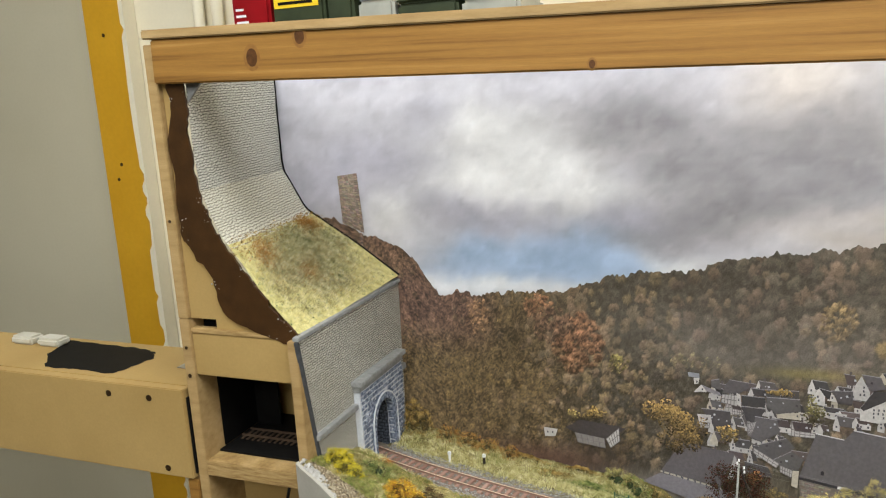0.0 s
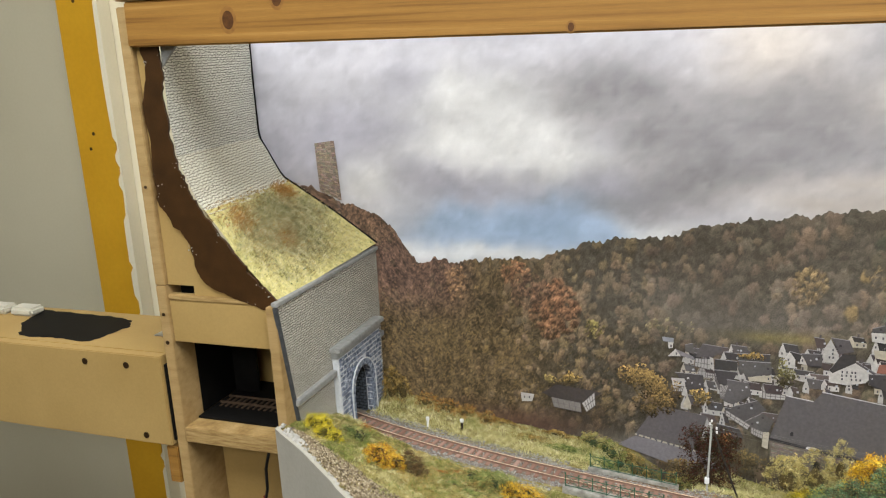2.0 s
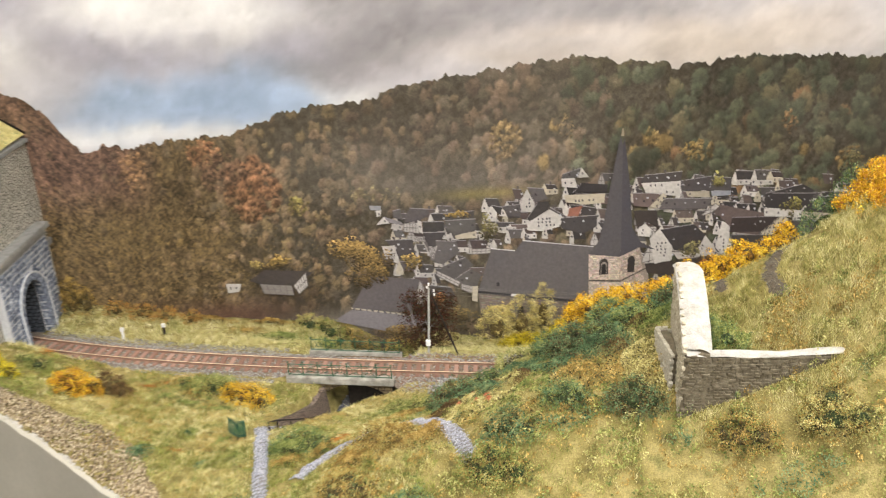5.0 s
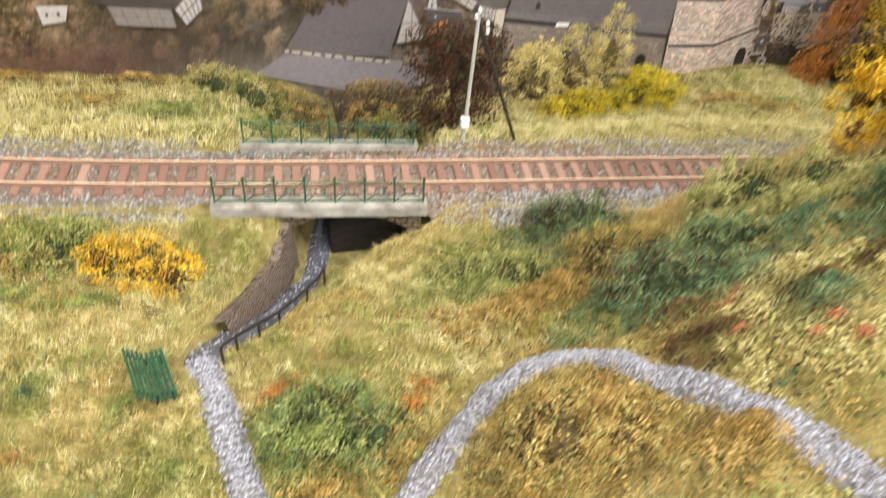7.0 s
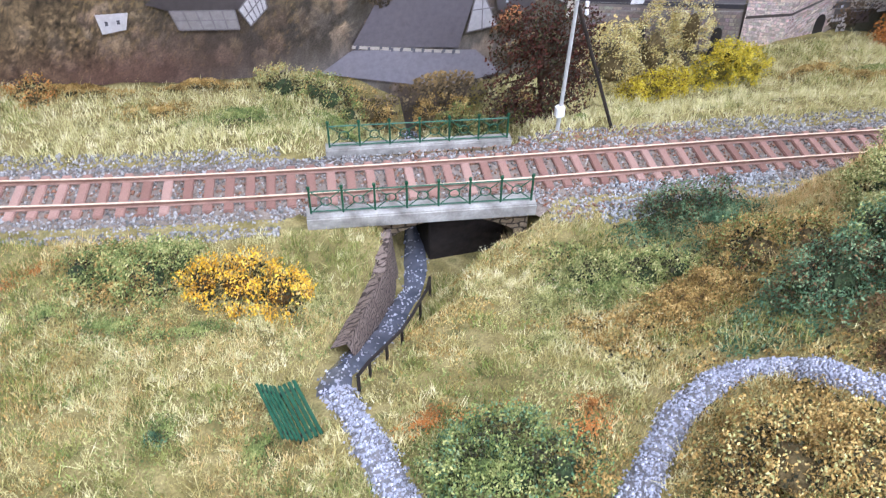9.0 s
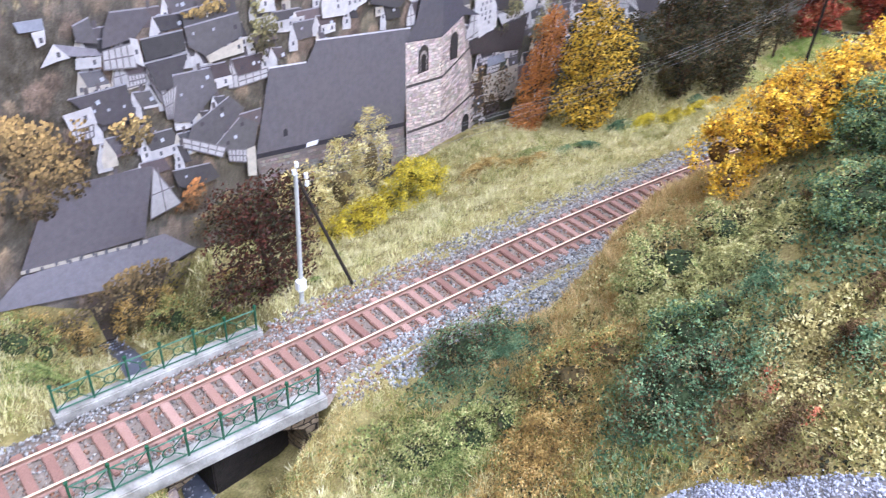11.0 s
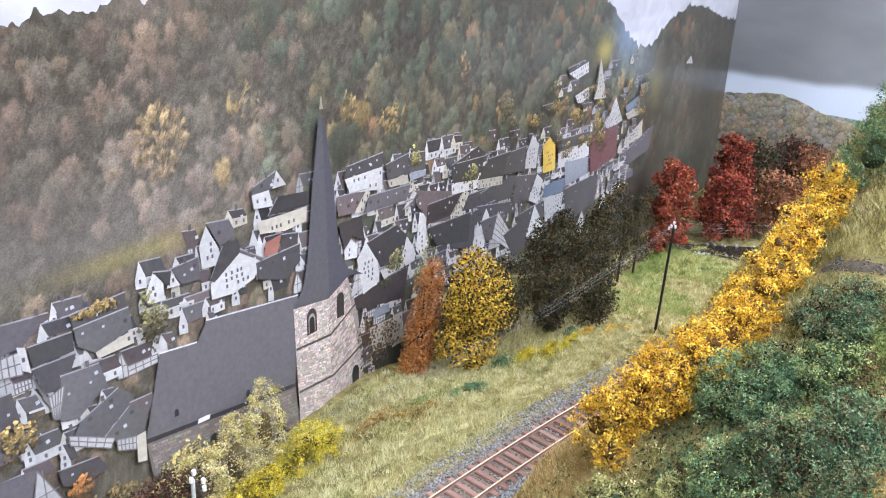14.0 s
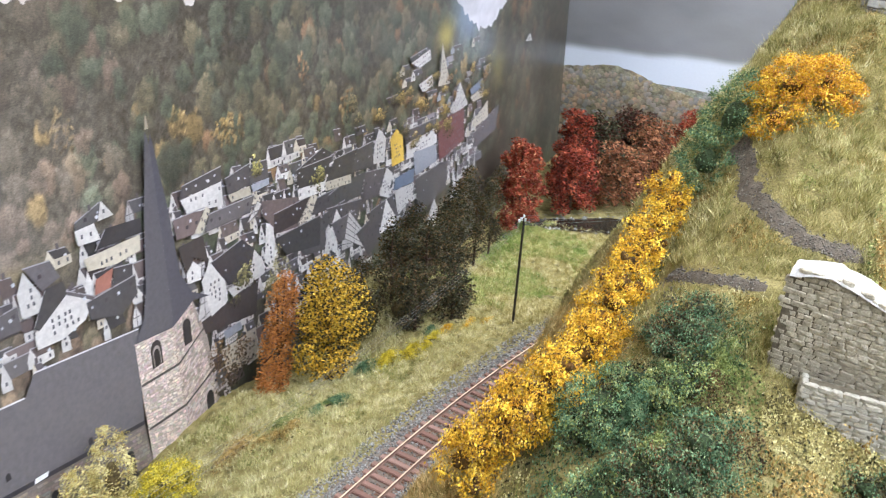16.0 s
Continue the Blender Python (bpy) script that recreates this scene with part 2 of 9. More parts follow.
PINE = shader("pine_wood", [lin(102, 70, 27), lin(142, 103, 46), lin(152, 112, 52), lin(174, 134, 72)], 11, 0.5, 0.15, 300, fine=0.14, stretch=(0.35, 8, 16), detail=6)
PLY = shader("plywood", [lin(150, 122, 76), lin(166, 138, 90), lin(178, 150, 102)], 20, 0.6, 0.1, 260, fine=0.08, stretch=(1, 5, 7))
PLY_EDGE = shader("plywood_edge", [lin(126, 98, 54), lin(160, 132, 82), lin(182, 154, 104)], 60, 0.7, 0.3, 400, fine=0.15, stretch=(1, 1, 8))
BOARD = shader("painted_board", [lin(158, 130, 76), lin(174, 146, 90)], 10, 0.55, 0.05, 400, fine=0.05)
BLACK = shader("black_paint", [lin(12, 11, 10), lin(22, 21, 19)], 60, 0.6, 0.2, 500, specular=0.12)
BROWN = shader("brown_paint", [lin(48, 31, 12), lin(60, 39, 16), lin(70, 46, 21)], 50, 0.45, 0.3, 700, fine=0.15)
WALLWHITE = shader("white_wall_paint", [lin(216, 207, 178), lin(232, 223, 196)], 4, 0.7, 0.05, 200, fine=0.02)
WALLGREY = shader("grey_wall_paint", [lin(182, 175, 148), lin(194, 187, 160)], 3, 0.7, 0.04, 200, fine=0.02)
YELLOW = shader("yellow_paint", [lin(190, 142, 24), lin(204, 156, 34)], 9, 0.5, 0.08, 150, fine=0.04)
FASCIA = shader("grey_fascia_paint", [lin(168, 164, 150), lin(184, 180, 166)], 14, 0.6, 0.08, 300, fine=0.05)
METAL = shader("zinc", [lin(150, 150, 150), lin(185, 185, 185)], 80, 0.35, 0.1, 400, metal=0.9)
SCREW = shader("dark_screw", [lin(60, 45, 30), lin(90, 70, 45)], 300, 0.4, 0.0, metal=0.7)
WIRE = shader("cable_black", [lin(18, 18, 18), lin(30, 30, 30)], 50, 0.4)
WIRE_RED = shader("cable_red", [lin(86, 24, 18), lin(112, 32, 24)], 50, 0.4)
PLASTER_CARD = masonry("pressed_stone_card", [lin(178, 176, 162), lin(222, 220, 208), lin(244, 242, 232)], lin(88, 86, 78), 0.0088, 0.0027, (1, 2), 1.0, 0.0058)
WALL_CARD = masonry("pressed_stone_sheet", [lin(150, 147, 134), lin(204, 200, 186), lin(240, 236, 222)], lin(60, 58, 52), 0.0062, 0.0026, (1, 2), 1.0, 0.0042)
KERB = shader("grey_cap_stone", [lin(128, 128, 124), lin(158, 158, 154)], 160, 0.8, 0.3, 900, fine=0.12)
ASHLAR = shader("blue_grey_stone", [lin(60, 66, 80), lin(98, 106, 122), lin(144, 152, 166), lin(222, 226, 230)], 260, 0.8, 0.8, 1300, fine=0.3, source="noise")
PALEJOINT = shader("pale_joint_filler", [lin(190, 193, 196), lin(216, 218, 220)], 300, 0.9, 0.4, 1200, fine=0.15)
RUIN = shader("ruin_stone", [lin(150, 142, 122), lin(178, 170, 148), lin(206, 199, 178)], 260, 0.9, 0.6, 1400, fine=0.25)
# Darkened copy of the ruin stone for the wall face in shade.
SHADESTONE = shader("shaded_ruin_stone", [lin(80, 73, 58), lin(104, 96, 79), lin(126, 118, 100)], 260, 0.9, 0.6, 1400, fine=0.25)
MORTAR = shader("ruin_mortar", [lin(92, 84, 68), lin(124, 115, 96)], 300, 0.95, 0.5, 1500, fine=0.2)
CAPWHITE = shader("ruin_plaster_top", [lin(152, 149, 140), lin(192, 189, 181)], 200, 0.9, 0.6, 900, fine=0.12)
CONCRETE = shader("bridge_concrete", [lin(96, 93, 84), lin(150, 147, 137), lin(184, 181, 170)], 120, 0.8, 0.3, 900, fine=0.15)
RAILGREEN = shader("green_railing_paint", [lin(28, 70, 46), lin(44, 92, 62)], 300, 0.45)
BENCHGREEN = shader("green_bench_paint", [lin(24, 64, 44), lin(40, 86, 60)], 250, 0.45, fine=0.1)
RUST = shader("rusty_rail", [lin(114, 86, 70), lin(140, 110, 92)], 200, 0.55, 0.2, 900, fine=0.15)
RAILTOP = shader("worn_rail_top", [lin(214, 186, 152), lin(234, 210, 178)], 160, 0.4, metal=0.0, specular=0.6)
SLEEPER = shader("rusty_sleeper", [lin(130, 98, 84), lin(152, 119, 103), lin(168, 137, 121)], 200, 0.8, 0.4, 1500, source="object", fine=0.2)
STONES = shader("ballast_stone", [lin(92, 90, 85), lin(146, 143, 136), lin(116, 108, 99), lin(184, 181, 172), lin(124, 109, 97), lin(106, 104, 98)], source="island", rough=0.9)
PATHSTONE = shader("path_gravel", [lin(118, 120, 128), lin(170, 172, 182), lin(144, 145, 152), lin(202, 204, 212)], source="island", rough=0.9)
TANGRAVEL = shader("tan_gravel", [lin(70, 60, 44), lin(128, 112, 86), lin(182, 166, 136), lin(98, 86, 66), lin(208, 194, 164)], source="island", rough=0.9)
PATHBED = shader("path_bed", [lin(96, 94, 92), lin(130, 128, 127)], 300, 0.75, 0.5, 1500, fine=0.2)
WATER = shader("wet_path", [lin(70, 74, 82), lin(108, 112, 122)], 120, 0.12, 0.2, 500, specular=0.6)
SOIL = shader("scatter_ground", [lin(86, 80, 44), lin(122, 112, 64), lin(148, 136, 86), lin(94, 94, 50)], 80, 0.95, 0.9, 1100, fine=0.4)
BEDDING = shader("ballast_bed", [lin(108, 98, 86), lin(140, 128, 114)], 260, 0.95, 0.7, 1200, fine=0.3)
GRASS_DRY = shader("dry_grass_fibre", [lin(124, 110, 56), lin(172, 158, 92), lin(208, 196, 132), lin(238, 228, 180)], 130, source="clump", rough=0.8)
GRASS_PALE = shader("pale_grass_fibre", [lin(160, 152, 92), lin(196, 188, 124), lin(220, 212, 154), lin(242, 234, 190)], 130, source="clump", rough=0.8)
GRASS_BLEACHED = shader("bleached_grass_fibre", [lin(140, 134, 96), lin(186, 180, 136), lin(214, 208, 166), lin(236, 230, 196)], 130, source="clump", rough=0.8)
GRASS_RUST = shader("rust_grass_fibre", [lin(178, 126, 58), lin(196, 148, 78), lin(158, 116, 58)], source="island", rough=0.8)
GRASS_GREEN = shader("green_grass_fibre", [lin(72, 86, 36), lin(110, 120, 52), lin(150, 152, 76), lin(190, 186, 112)], 130, source="clump", rough=0.8)
GRASS_BROWN = shader("brown_grass_fibre", [lin(164, 132, 74), lin(196, 164, 100), lin(216, 190, 126), lin(230, 208, 150)], 130, source="clump", rough=0.8)
GRASS_MIXED = shader("matted_grass_fibre", [lin(94, 92, 46), lin(142, 136, 74), lin(186, 176, 112), lin(218, 208, 154)], 110, source="clump", rough=0.8)
LEAF_DARK = shader("dark_green_flock", [lin(50, 70, 46), lin(80, 108, 74), lin(112, 138, 96), lin(150, 162, 114)], 170, source="clump", rough=0.8)
LEAF_GREEN = shader("mid_green_flock", [lin(72, 86, 44), lin(110, 124, 62), lin(148, 156, 86), lin(190, 188, 116)], 170, source="clump", rough=0.8)
LEAF_PALE = shader("pale_green_flock", [lin(104, 106, 58), lin(150, 148, 86), lin(188, 184, 116), lin(218, 210, 150)], 170, source="clump", rough=0.8)
LEAF_BROWN = shader("brown_green_flock", [lin(96, 78, 40), lin(144, 118, 60), lin(184, 154, 84), lin(216, 190, 122)], 170, source="clump", rough=0.8)
LEAF_STRAW = shader("straw_flock", [lin(146, 132, 78), lin(180, 168, 104), lin(204, 194, 130), lin(222, 213, 156)], 170, source="clump", rough=0.8)
LEAF_UMBER = shader("umber_flock", [lin(62, 46, 26), lin(100, 78, 46), lin(140, 114, 70)], 170, source="clump", rough=0.8)
LEAF_GOLD = shader("golden_flock", [lin(158, 108, 20), lin(212, 162, 28), lin(244, 204, 46), lin(252, 226, 98)], 170, source="clump", rough=0.8)
LEAF_GOLDTREE = shader("golden_tree_flock", [lin(150, 116, 26), lin(206, 164, 36), lin(236, 198, 54), lin(248, 218, 96)], 170, source="clump", rough=0.8)
LEAF_YELLOW = shader("yellow_flock", [lin(124, 110, 24), lin(186, 168, 30), lin(226, 206, 44), lin(244, 228, 90)], 170, source="clump", rough=0.8)
LEAF_CREAM = shader("pale_yellow_flock", [lin(150, 136, 78), lin(196, 182, 108), lin(224, 212, 144), lin(238, 228, 170)], 120, source="clump", rough=0.75)
LEAF_ORANGE = shader("orange_flock", [lin(192, 129, 61), lin(204, 142, 72), lin(180, 117, 55)], source="island", rough=0.8)
LEAF_RUSTY = shader("rusty_flock", [lin(120, 78, 34), lin(168, 116, 54), lin(204, 152, 84)], 170, source="clump", rough=0.8)
LEAF_RED = shader("dark_red_flock", [lin(82, 32, 22), lin(124, 50, 32), lin(152, 68, 42), lin(178, 98, 62)], 60, source="clump", rough=0.8)
LEAF_RUST = shader("rust_brown_flock", [lin(86, 52, 32), lin(126, 78, 48), lin(156, 104, 68), lin(178, 130, 88)], 60, source="clump", rough=0.8)
LEAF_BLACKRED = shader("maroon_flock", [lin(44, 26, 20), lin(70, 38, 26), lin(92, 50, 34), lin(52, 44, 28)], source="island", rough=0.85)
# Leaf colour of the dark trees; also stands for shade inside bushes and flock.
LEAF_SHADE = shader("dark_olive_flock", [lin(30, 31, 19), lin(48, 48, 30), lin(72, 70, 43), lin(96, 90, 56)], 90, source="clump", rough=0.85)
FIELD_GREEN = shader("field_grass_fibre", [lin(98, 122, 50), lin(128, 148, 66), lin(164, 172, 90), lin(192, 188, 112)], 40, source="clump", rough=0.8)
CORAL = shader("coral_flock", [lin(184, 108, 74), lin(206, 136, 98)], source="island", rough=0.8)
TWIG = shader("twig_bark", [lin(52, 38, 28), lin(82, 62, 46)], 300, 0.9)
POLEGREY = shader("grey_pole", [lin(160, 160, 152), lin(186, 186, 178)], 200, 0.6)
WIREGREY = shader("weathered_wire", [lin(112, 110, 104), lin(140, 138, 132)], 200, 0.5)
POLEDARK = shader("dark_pole", [lin(34, 30, 26), lin(56, 48, 40)], 200, 0.7)
WHITE = shader("white_enamel", [lin(226, 226, 222), lin(240, 240, 238)], 100, 0.4)

# ---- ground form ----
TRACK = [0.0273, -0.11351, 0.18591, -0.41078]
ROUGH = 0.0062
RELIEF = [
    [88, 72, 59, 51, 52, 63, 74, 80, 80, 85, 100, 150, 220],
    [96, 75, 56, 43, 44, 62, 86, 108, 112, 128, 176, 236, 300],
    [101, 76, 52, 37, 39, 59, 89, 129, 147, 188, 277, 331, 351],
    [99, 69, 43, 29, 33, 40, 52, 101, 152, 169, 202, 241, 290],
    [82, 48, 24, 11, 11, 2, -12, 22, 86, 63, 21, 46, 139],
    [53, 21, 5, 0, -3, -10, -23, -9, 26, 2, -37, -26, 33],
    [29, 10, 2, 2, -2, -2, -1, -4, 1, -7, -12, -20, -23],
    [9, 1, -11, -22, -28, -21, -31, -66, -69, -45, -25, -46, -90],
]
STREAM = [(0.080, 0.165, -0.085), (0.073, 0.115, -0.055), (0.055, 0.04, -0.046), (0.046, 0.0, -0.042), (0.041, -0.016, -0.038), (0.033, -0.028, -0.032), (0.023, -0.048, -0.022), (0.011, -0.068, -0.008), (-0.002, -0.088, 0.008), (-0.006, -0.104, 0.018)]


def ease(v):
    v = np.clip(v, 0.0, 1.0)
    return v * v * (3 - 2 * v)


def track_y(x):
    return TRACK[0] + TRACK[1] * x + TRACK[2] * x ** 2 + TRACK[3] * x ** 3


def rail_z(x):
    return -0.001 - 0.04 * x


def along(points, x, y):
    """Distance to a bent line, and the line's height at the nearest place."""
    best, high = np.full(np.shape(x), 9.0), np.zeros(np.shape(x))
    for (ax, ay, az), (bx, by, bz) in zip(points, points[1:]):
        t = np.clip(((x - ax) * (bx - ax) + (y - ay) * (by - ay)) / ((bx - ax) ** 2 + (by - ay) ** 2), 0, 1)
        d = np.hypot(x - ax - t * (bx - ax), y - ay - t * (by - ay))
        high = np.where(d < best, az + t * (bz - az), high)
        best = np.minimum(best, d)
    return best, high


def lay(x, y):
    """Height of the modelled ground."""
    x, y = np.asarray(x, float), np.asarray(y, float)
    total, weight = np.zeros(x.shape), np.zeros(x.shape) + 1e-9
    for j, line in enumerate(RELIEF):
        for i, h in enumerate(line):
            g = np.exp(-((x + 0.27 - 0.065 * i) ** 2 + (y + 0.33 - 0.065 * j) ** 2) / (2 * 0.052 ** 2))
            total += g * h / 1000
            weight += g
    near = total / weight - 0.006 - 0.04 * x
    far = -0.035 - 0.085 * ease((x - 0.52) / 0.35) + 0.33 * ease((-y - 0.055) / 0.14) * (1 - ease((x - 0.55) / 0.4))
    z = near + (far - near) * ease((x - 0.46) / 0.08)
    d = y - track_y(x)
    bed = np.where(d > 0, 1 - ease((d - 0.030) / 0.045), 1 - ease((-d - 0.021 - 0.011 * ease((x - 0.12) / 0.03) * (1 - ease((x - 0.35) / 0.05)) - 0.013 * np.exp(-((x - 0.205) / 0.032) ** 2)) / 0.018))
    z = z + (rail_z(x) - 0.0045 - z) * bed * (1 - ease((x - 0.8) / 0.1))
    if ROUGH:
        z = z + ROUGH * (cloudy(x, y, 75, 2, 4) - 0.5) * (1 - bed)
    d, h = along(STREAM, x, y)
    cut = 0.010 + 0.040 * ease((y + 0.085) / 0.07)
    side = x - np.interp(y, [p[1] for p in STREAM[::-1]], [p[0] for p in STREAM[::-1]])
    cut = np.where((side < 0) & (y < 0.02), np.minimum(cut, 0.008), cut)
    floor = np.where(side > 0, 0.0070 + 0.030 * ease((y + 0.026) / 0.020), 0.0070)
    cut = np.where(side > 0, np.minimum(cut, 0.026), cut)
    return z + (np.minimum(h, z) - z) * (1 - ease((d - floor) / cut))


def grid_mesh(name, xs, ys, height, material):
    gx, gy = np.meshgrid(xs, ys)
    v = np.stack([gx.ravel(), gy.ravel(), height(gx, gy).ravel()], 1)
    nx, ny = len(xs), len(ys)
    k = np.arange(nx * ny).reshape(ny, nx)
    f = np.stack([k[:-1, :-1].ravel(), k[:-1, 1:].ravel(), k[1:, 1:].ravel(), k[1:, :-1].ravel()], 1)
    return fast_mesh(name, v, f, material, smooth=True)


def fast_mesh(name, v, f, material, smooth=False, parent=None):
    """A mesh from arrays; all faces have the same number of corners."""
    me = bpy.data.meshes.new(name)
    n, c = f.shape
    me.vertices.add(len(v))
    me.vertices.foreach_set("co", np.asarray(v, np.float32).ravel())
    me.loops.add(n * c)
    me.loops.foreach_set("vertex_index", np.asarray(f, np.int32).ravel())
    me.polygons.add(n)
    me.polygons.foreach_set("loop_start", np.arange(0, n * c, c, dtype=np.int32))
    me.update(calc_edges=True)
    if smooth:
        me.polygons.foreach_set("use_smooth", np.ones(n, bool))
    me.materials.append(material)
    ob = new(name, me)
    ob.parent = parent
    return ob


def ink(ob, colours):
    """Lays print colours (0..1, linear) on the points of a mesh."""
    at = ob.data.color_attributes.new("ink", "FLOAT_COLOR", "POINT")
    rgba = np.ones((len(ob.data.vertices), 4), np.float32)
    rgba[:, :3] = colours
    at.data.foreach_set("color", rgba.ravel())


rng = np.random.default_rng(7)


def leaves(name, centres, size, material, parent=None, label="", flat=0.0, aspect=1.0):
    """Small folded flakes, two triangles each, at the given places."""
    n = len(centres)
    a = rng.normal(size=(n, 3))
    a[:, 2] *= 1 - flat
    a /= np.linalg.norm(a, axis=1)[:, None]
    b = np.cross(a, rng.normal(size=(n, 3)))
    b /= np.linalg.norm(b, axis=1)[:, None]
    s = size * rng.uniform(0.6, 1.35, n)[:, None]
    c = np.cross(a, b) * s * 0.25
    v = np.stack([centres - a * s, centres + b * s * 0.6 * aspect + c, centres + a * s, centres - b * s * 0.6 * aspect + c], 1).reshape(-1, 3)
    k = np.arange(n)[:, None] * 4
    f = np.concatenate([k + [0, 1, 2], k + [0, 2, 3]], 0)
    ob = fast_mesh(name, v, f, material, parent=parent)
    return tagged(ob, label) if label else ob


def blades(name, x, y, height, material, spread=0.6, width=0.00035, lift=None):
    """Upright grass fibres, one triangle each, rooted in the ground."""
    n = len(x)
    z = (lay(x, y) if lift is None else lift) - 0.0005
    ang = rng.uniform(0, 2 * math.pi, n)
    h = height * rng.uniform(0.55, 1.25, n)
    lean = rng.normal(0, spread, (n, 2)) * h[:, None]
    w = width * rng.uniform(0.7, 1.5, n)
    base = np.stack([x, y, z], 1)
    side = np.stack([np.cos(ang) * w, np.sin(ang) * w, np.zeros(n)], 1)
    tip = base + np.stack([lean[:, 0], lean[:, 1], h], 1)
    v = np.stack([base - side, base + side, tip], 1).reshape(-1, 3)
    return fast_mesh(name, v, np.arange(3 * n).reshape(-1, 3), material)


def pebbles(name, x, y, z, size, material, parent=None):
    """Small broken stones: low, uneven pyramids pairs."""
    n = len(x)
    base = np.array([(1, 0, 0), (-0.5, 0.8, 0), (-0.5, -0.8, 0), (0.1, 0.1, 0.9), (0, 0, -0.7)])
    ang = rng.uniform(0, 2 * math.pi, n)
    s = size * rng.uniform(0.5, 1.4, n)
    ca, sa = np.cos(ang)[:, None], np.sin(ang)[:, None]
    p = base[None] * s[:, None, None] * rng.uniform(0.7, 1.3, (n, 5, 3))
    v = np.stack([p[:, :, 0] * ca - p[:, :, 1] * sa + x[:, None], p[:, :, 0] * sa + p[:, :, 1] * ca + y[:, None], p[:, :, 2] + z[:, None]], 2).reshape(-1, 3)
    k = np.arange(n)[:, None] * 5
    f = np.concatenate([k + t for t in ([0, 1, 3], [1, 2, 3], [2, 0, 3], [1, 0, 4], [2, 1, 4], [0, 2, 4])], 0)
    return fast_mesh(name, v, f, material, parent=parent)


# ---- backdrop: photo print on a flat sheet behind the layout ----
backdrop = new("backdrop")
ax = Vector((1, 0.0228, 0)).normalized()
az = Vector((0, 0.0331, 1))
az = (az - ax * ax.dot(az)).normalized()
an = az.cross(ax)
# local x along the sheet, local z up the sheet, local y away from the viewer
backdrop.matrix_world = Matrix(((ax.x, an.x, az.x, 0), (ax.y, an.y, az.y, 0.1593), (ax.z, an.z, az.z, 0), (0, 0, 0, 1)))
tagged(backdrop, "matt photo backdrop of an autumn valley village under grey cloud", "backdrop", kind="structure")

RIDGE = [(-0.46, 0.30), (-0.36, 0.268), (-0.30, 0.246), (-0.257, 0.230), (-0.232, 0.214), (-0.216, 0.188), (-0.205, 0.174), (-0.153, 0.175), (-0.10, 0.182), (-0.064, 0.179),
         (-0.042, 0.186), (-0.005, 0.20), (0.065, 0.208), (0.121, 0.22), (0.199, 0.232), (0.287, 0.242), (0.35, 0.234), (0.395, 0.226), (0.475, 0.234), (0.60, 0.228),
         (0.72, 0.218), (0.80, 0.20), (0.86, 0.165), (0.90, 0.144), (0.945, 0.143), (1.0, 0.168), (1.08, 0.182), (1.18, 0.17), (1.27, 0.15), (1.40, 0.14)]
VILLAGE = [(-0.5, -0.2), (0.06, -0.2), (0.075, 0.095), (0.20, 0.098), (0.27, 0.122), (0.34, 0.125), (0.45, 0.122), (0.56, 0.10), (0.70, 0.088), (0.82, 0.07), (0.95, 0.06), (1.0, -0.2), (1.4, -0.2)]


def level(line, x):
    return np.interp(x, [p[0] for p in line], [p[1] for p in line])


def lin_array(c):
    c = np.clip(np.asarray(c, float) / 255, 0, 1)
    return np.where(c <= 0.04045, c / 12.92, ((c + 0.055) / 1.055) ** 2.4)


BRIGHT_CLOUD = [(-0.15, 0.362, 0.06, 0.020), (-0.085, 0.322, 0.055, 0.020), (-0.028, 0.290, 0.055, 0.016), (-0.16, 0.305, 0.05, 0.016), (-0.255, 0.275, 0.03, 0.018), (-0.12, 0.188, 0.09, 0.008), (0.062, 0.214, 0.022, 0.012)]
PALE_CLOUD = [(-0.36, 0.40, 0.07, 0.05), (-0.27, 0.405, 0.06, 0.025), (-0.06, 0.405, 0.05, 0.02), (0.11, 0.40, 0.04, 0.03), (-0.21, 0.235, 0.04, 0.02), (0.145, 0.236, 0.06, 0.012), (0.02, 0.31, 0.02, 0.012), (0.245, 0.255, 0.07, 0.012), (0.90, 0.16, 0.06, 0.03)]
LILAC_CLOUD = [(-0.275, 0.335, 0.045, 0.025), (-0.21, 0.375, 0.026, 0.018), (-0.20, 0.280, 0.04, 0.018), (-0.125, 0.262, 0.05, 0.016), (-0.31, 0.30, 0.05, 0.03), (0.025, 0.262, 0.035, 0.016), (-0.42, 0.30, 0.05, 0.10)]
DARK_CLOUD = [(-0.013, 0.366, 0.055, 0.026), (0.062, 0.330, 0.055, 0.035), (0.100, 0.278, 0.055, 0.026), (0.040, 0.238, 0.030, 0.012), (0.205, 0.345, 0.055, 0.035), (0.175, 0.290, 0.06, 0.022), (0.30, 0.30, 0.08, 0.022), (0.34, 0.385, 0.06, 0.02)]
WARM_CLOUD = [(0.168, 0.402, 0.045, 0.028), (0.225, 0.245, 0.06, 0.012), (0.37, 0.345, 0.08, 0.022), (0.27, 0.262, 0.06, 0.010), (0.43, 0.25, 0.10, 0.02)]
BLUE_GAP = [(-0.105, 0.222, 0.050, 0.020), (-0.032, 0.222, 0.050, 0.020), (-0.165, 0.215, 0.035, 0.018), (0.005, 0.212, 0.03, 0.012)]
SKY_KINDS = ((BRIGHT_CLOUD, (240, 239, 236), 1.5), (PALE_CLOUD, (214, 212, 218), 1.0), (LILAC_CLOUD, (182, 180, 192), 1.2), (DARK_CLOUD, (158, 155, 157), 1.2), (WARM_CLOUD, (232, 220, 206), 1.2), (BLUE_GAP, (172, 195, 224), 1.8))


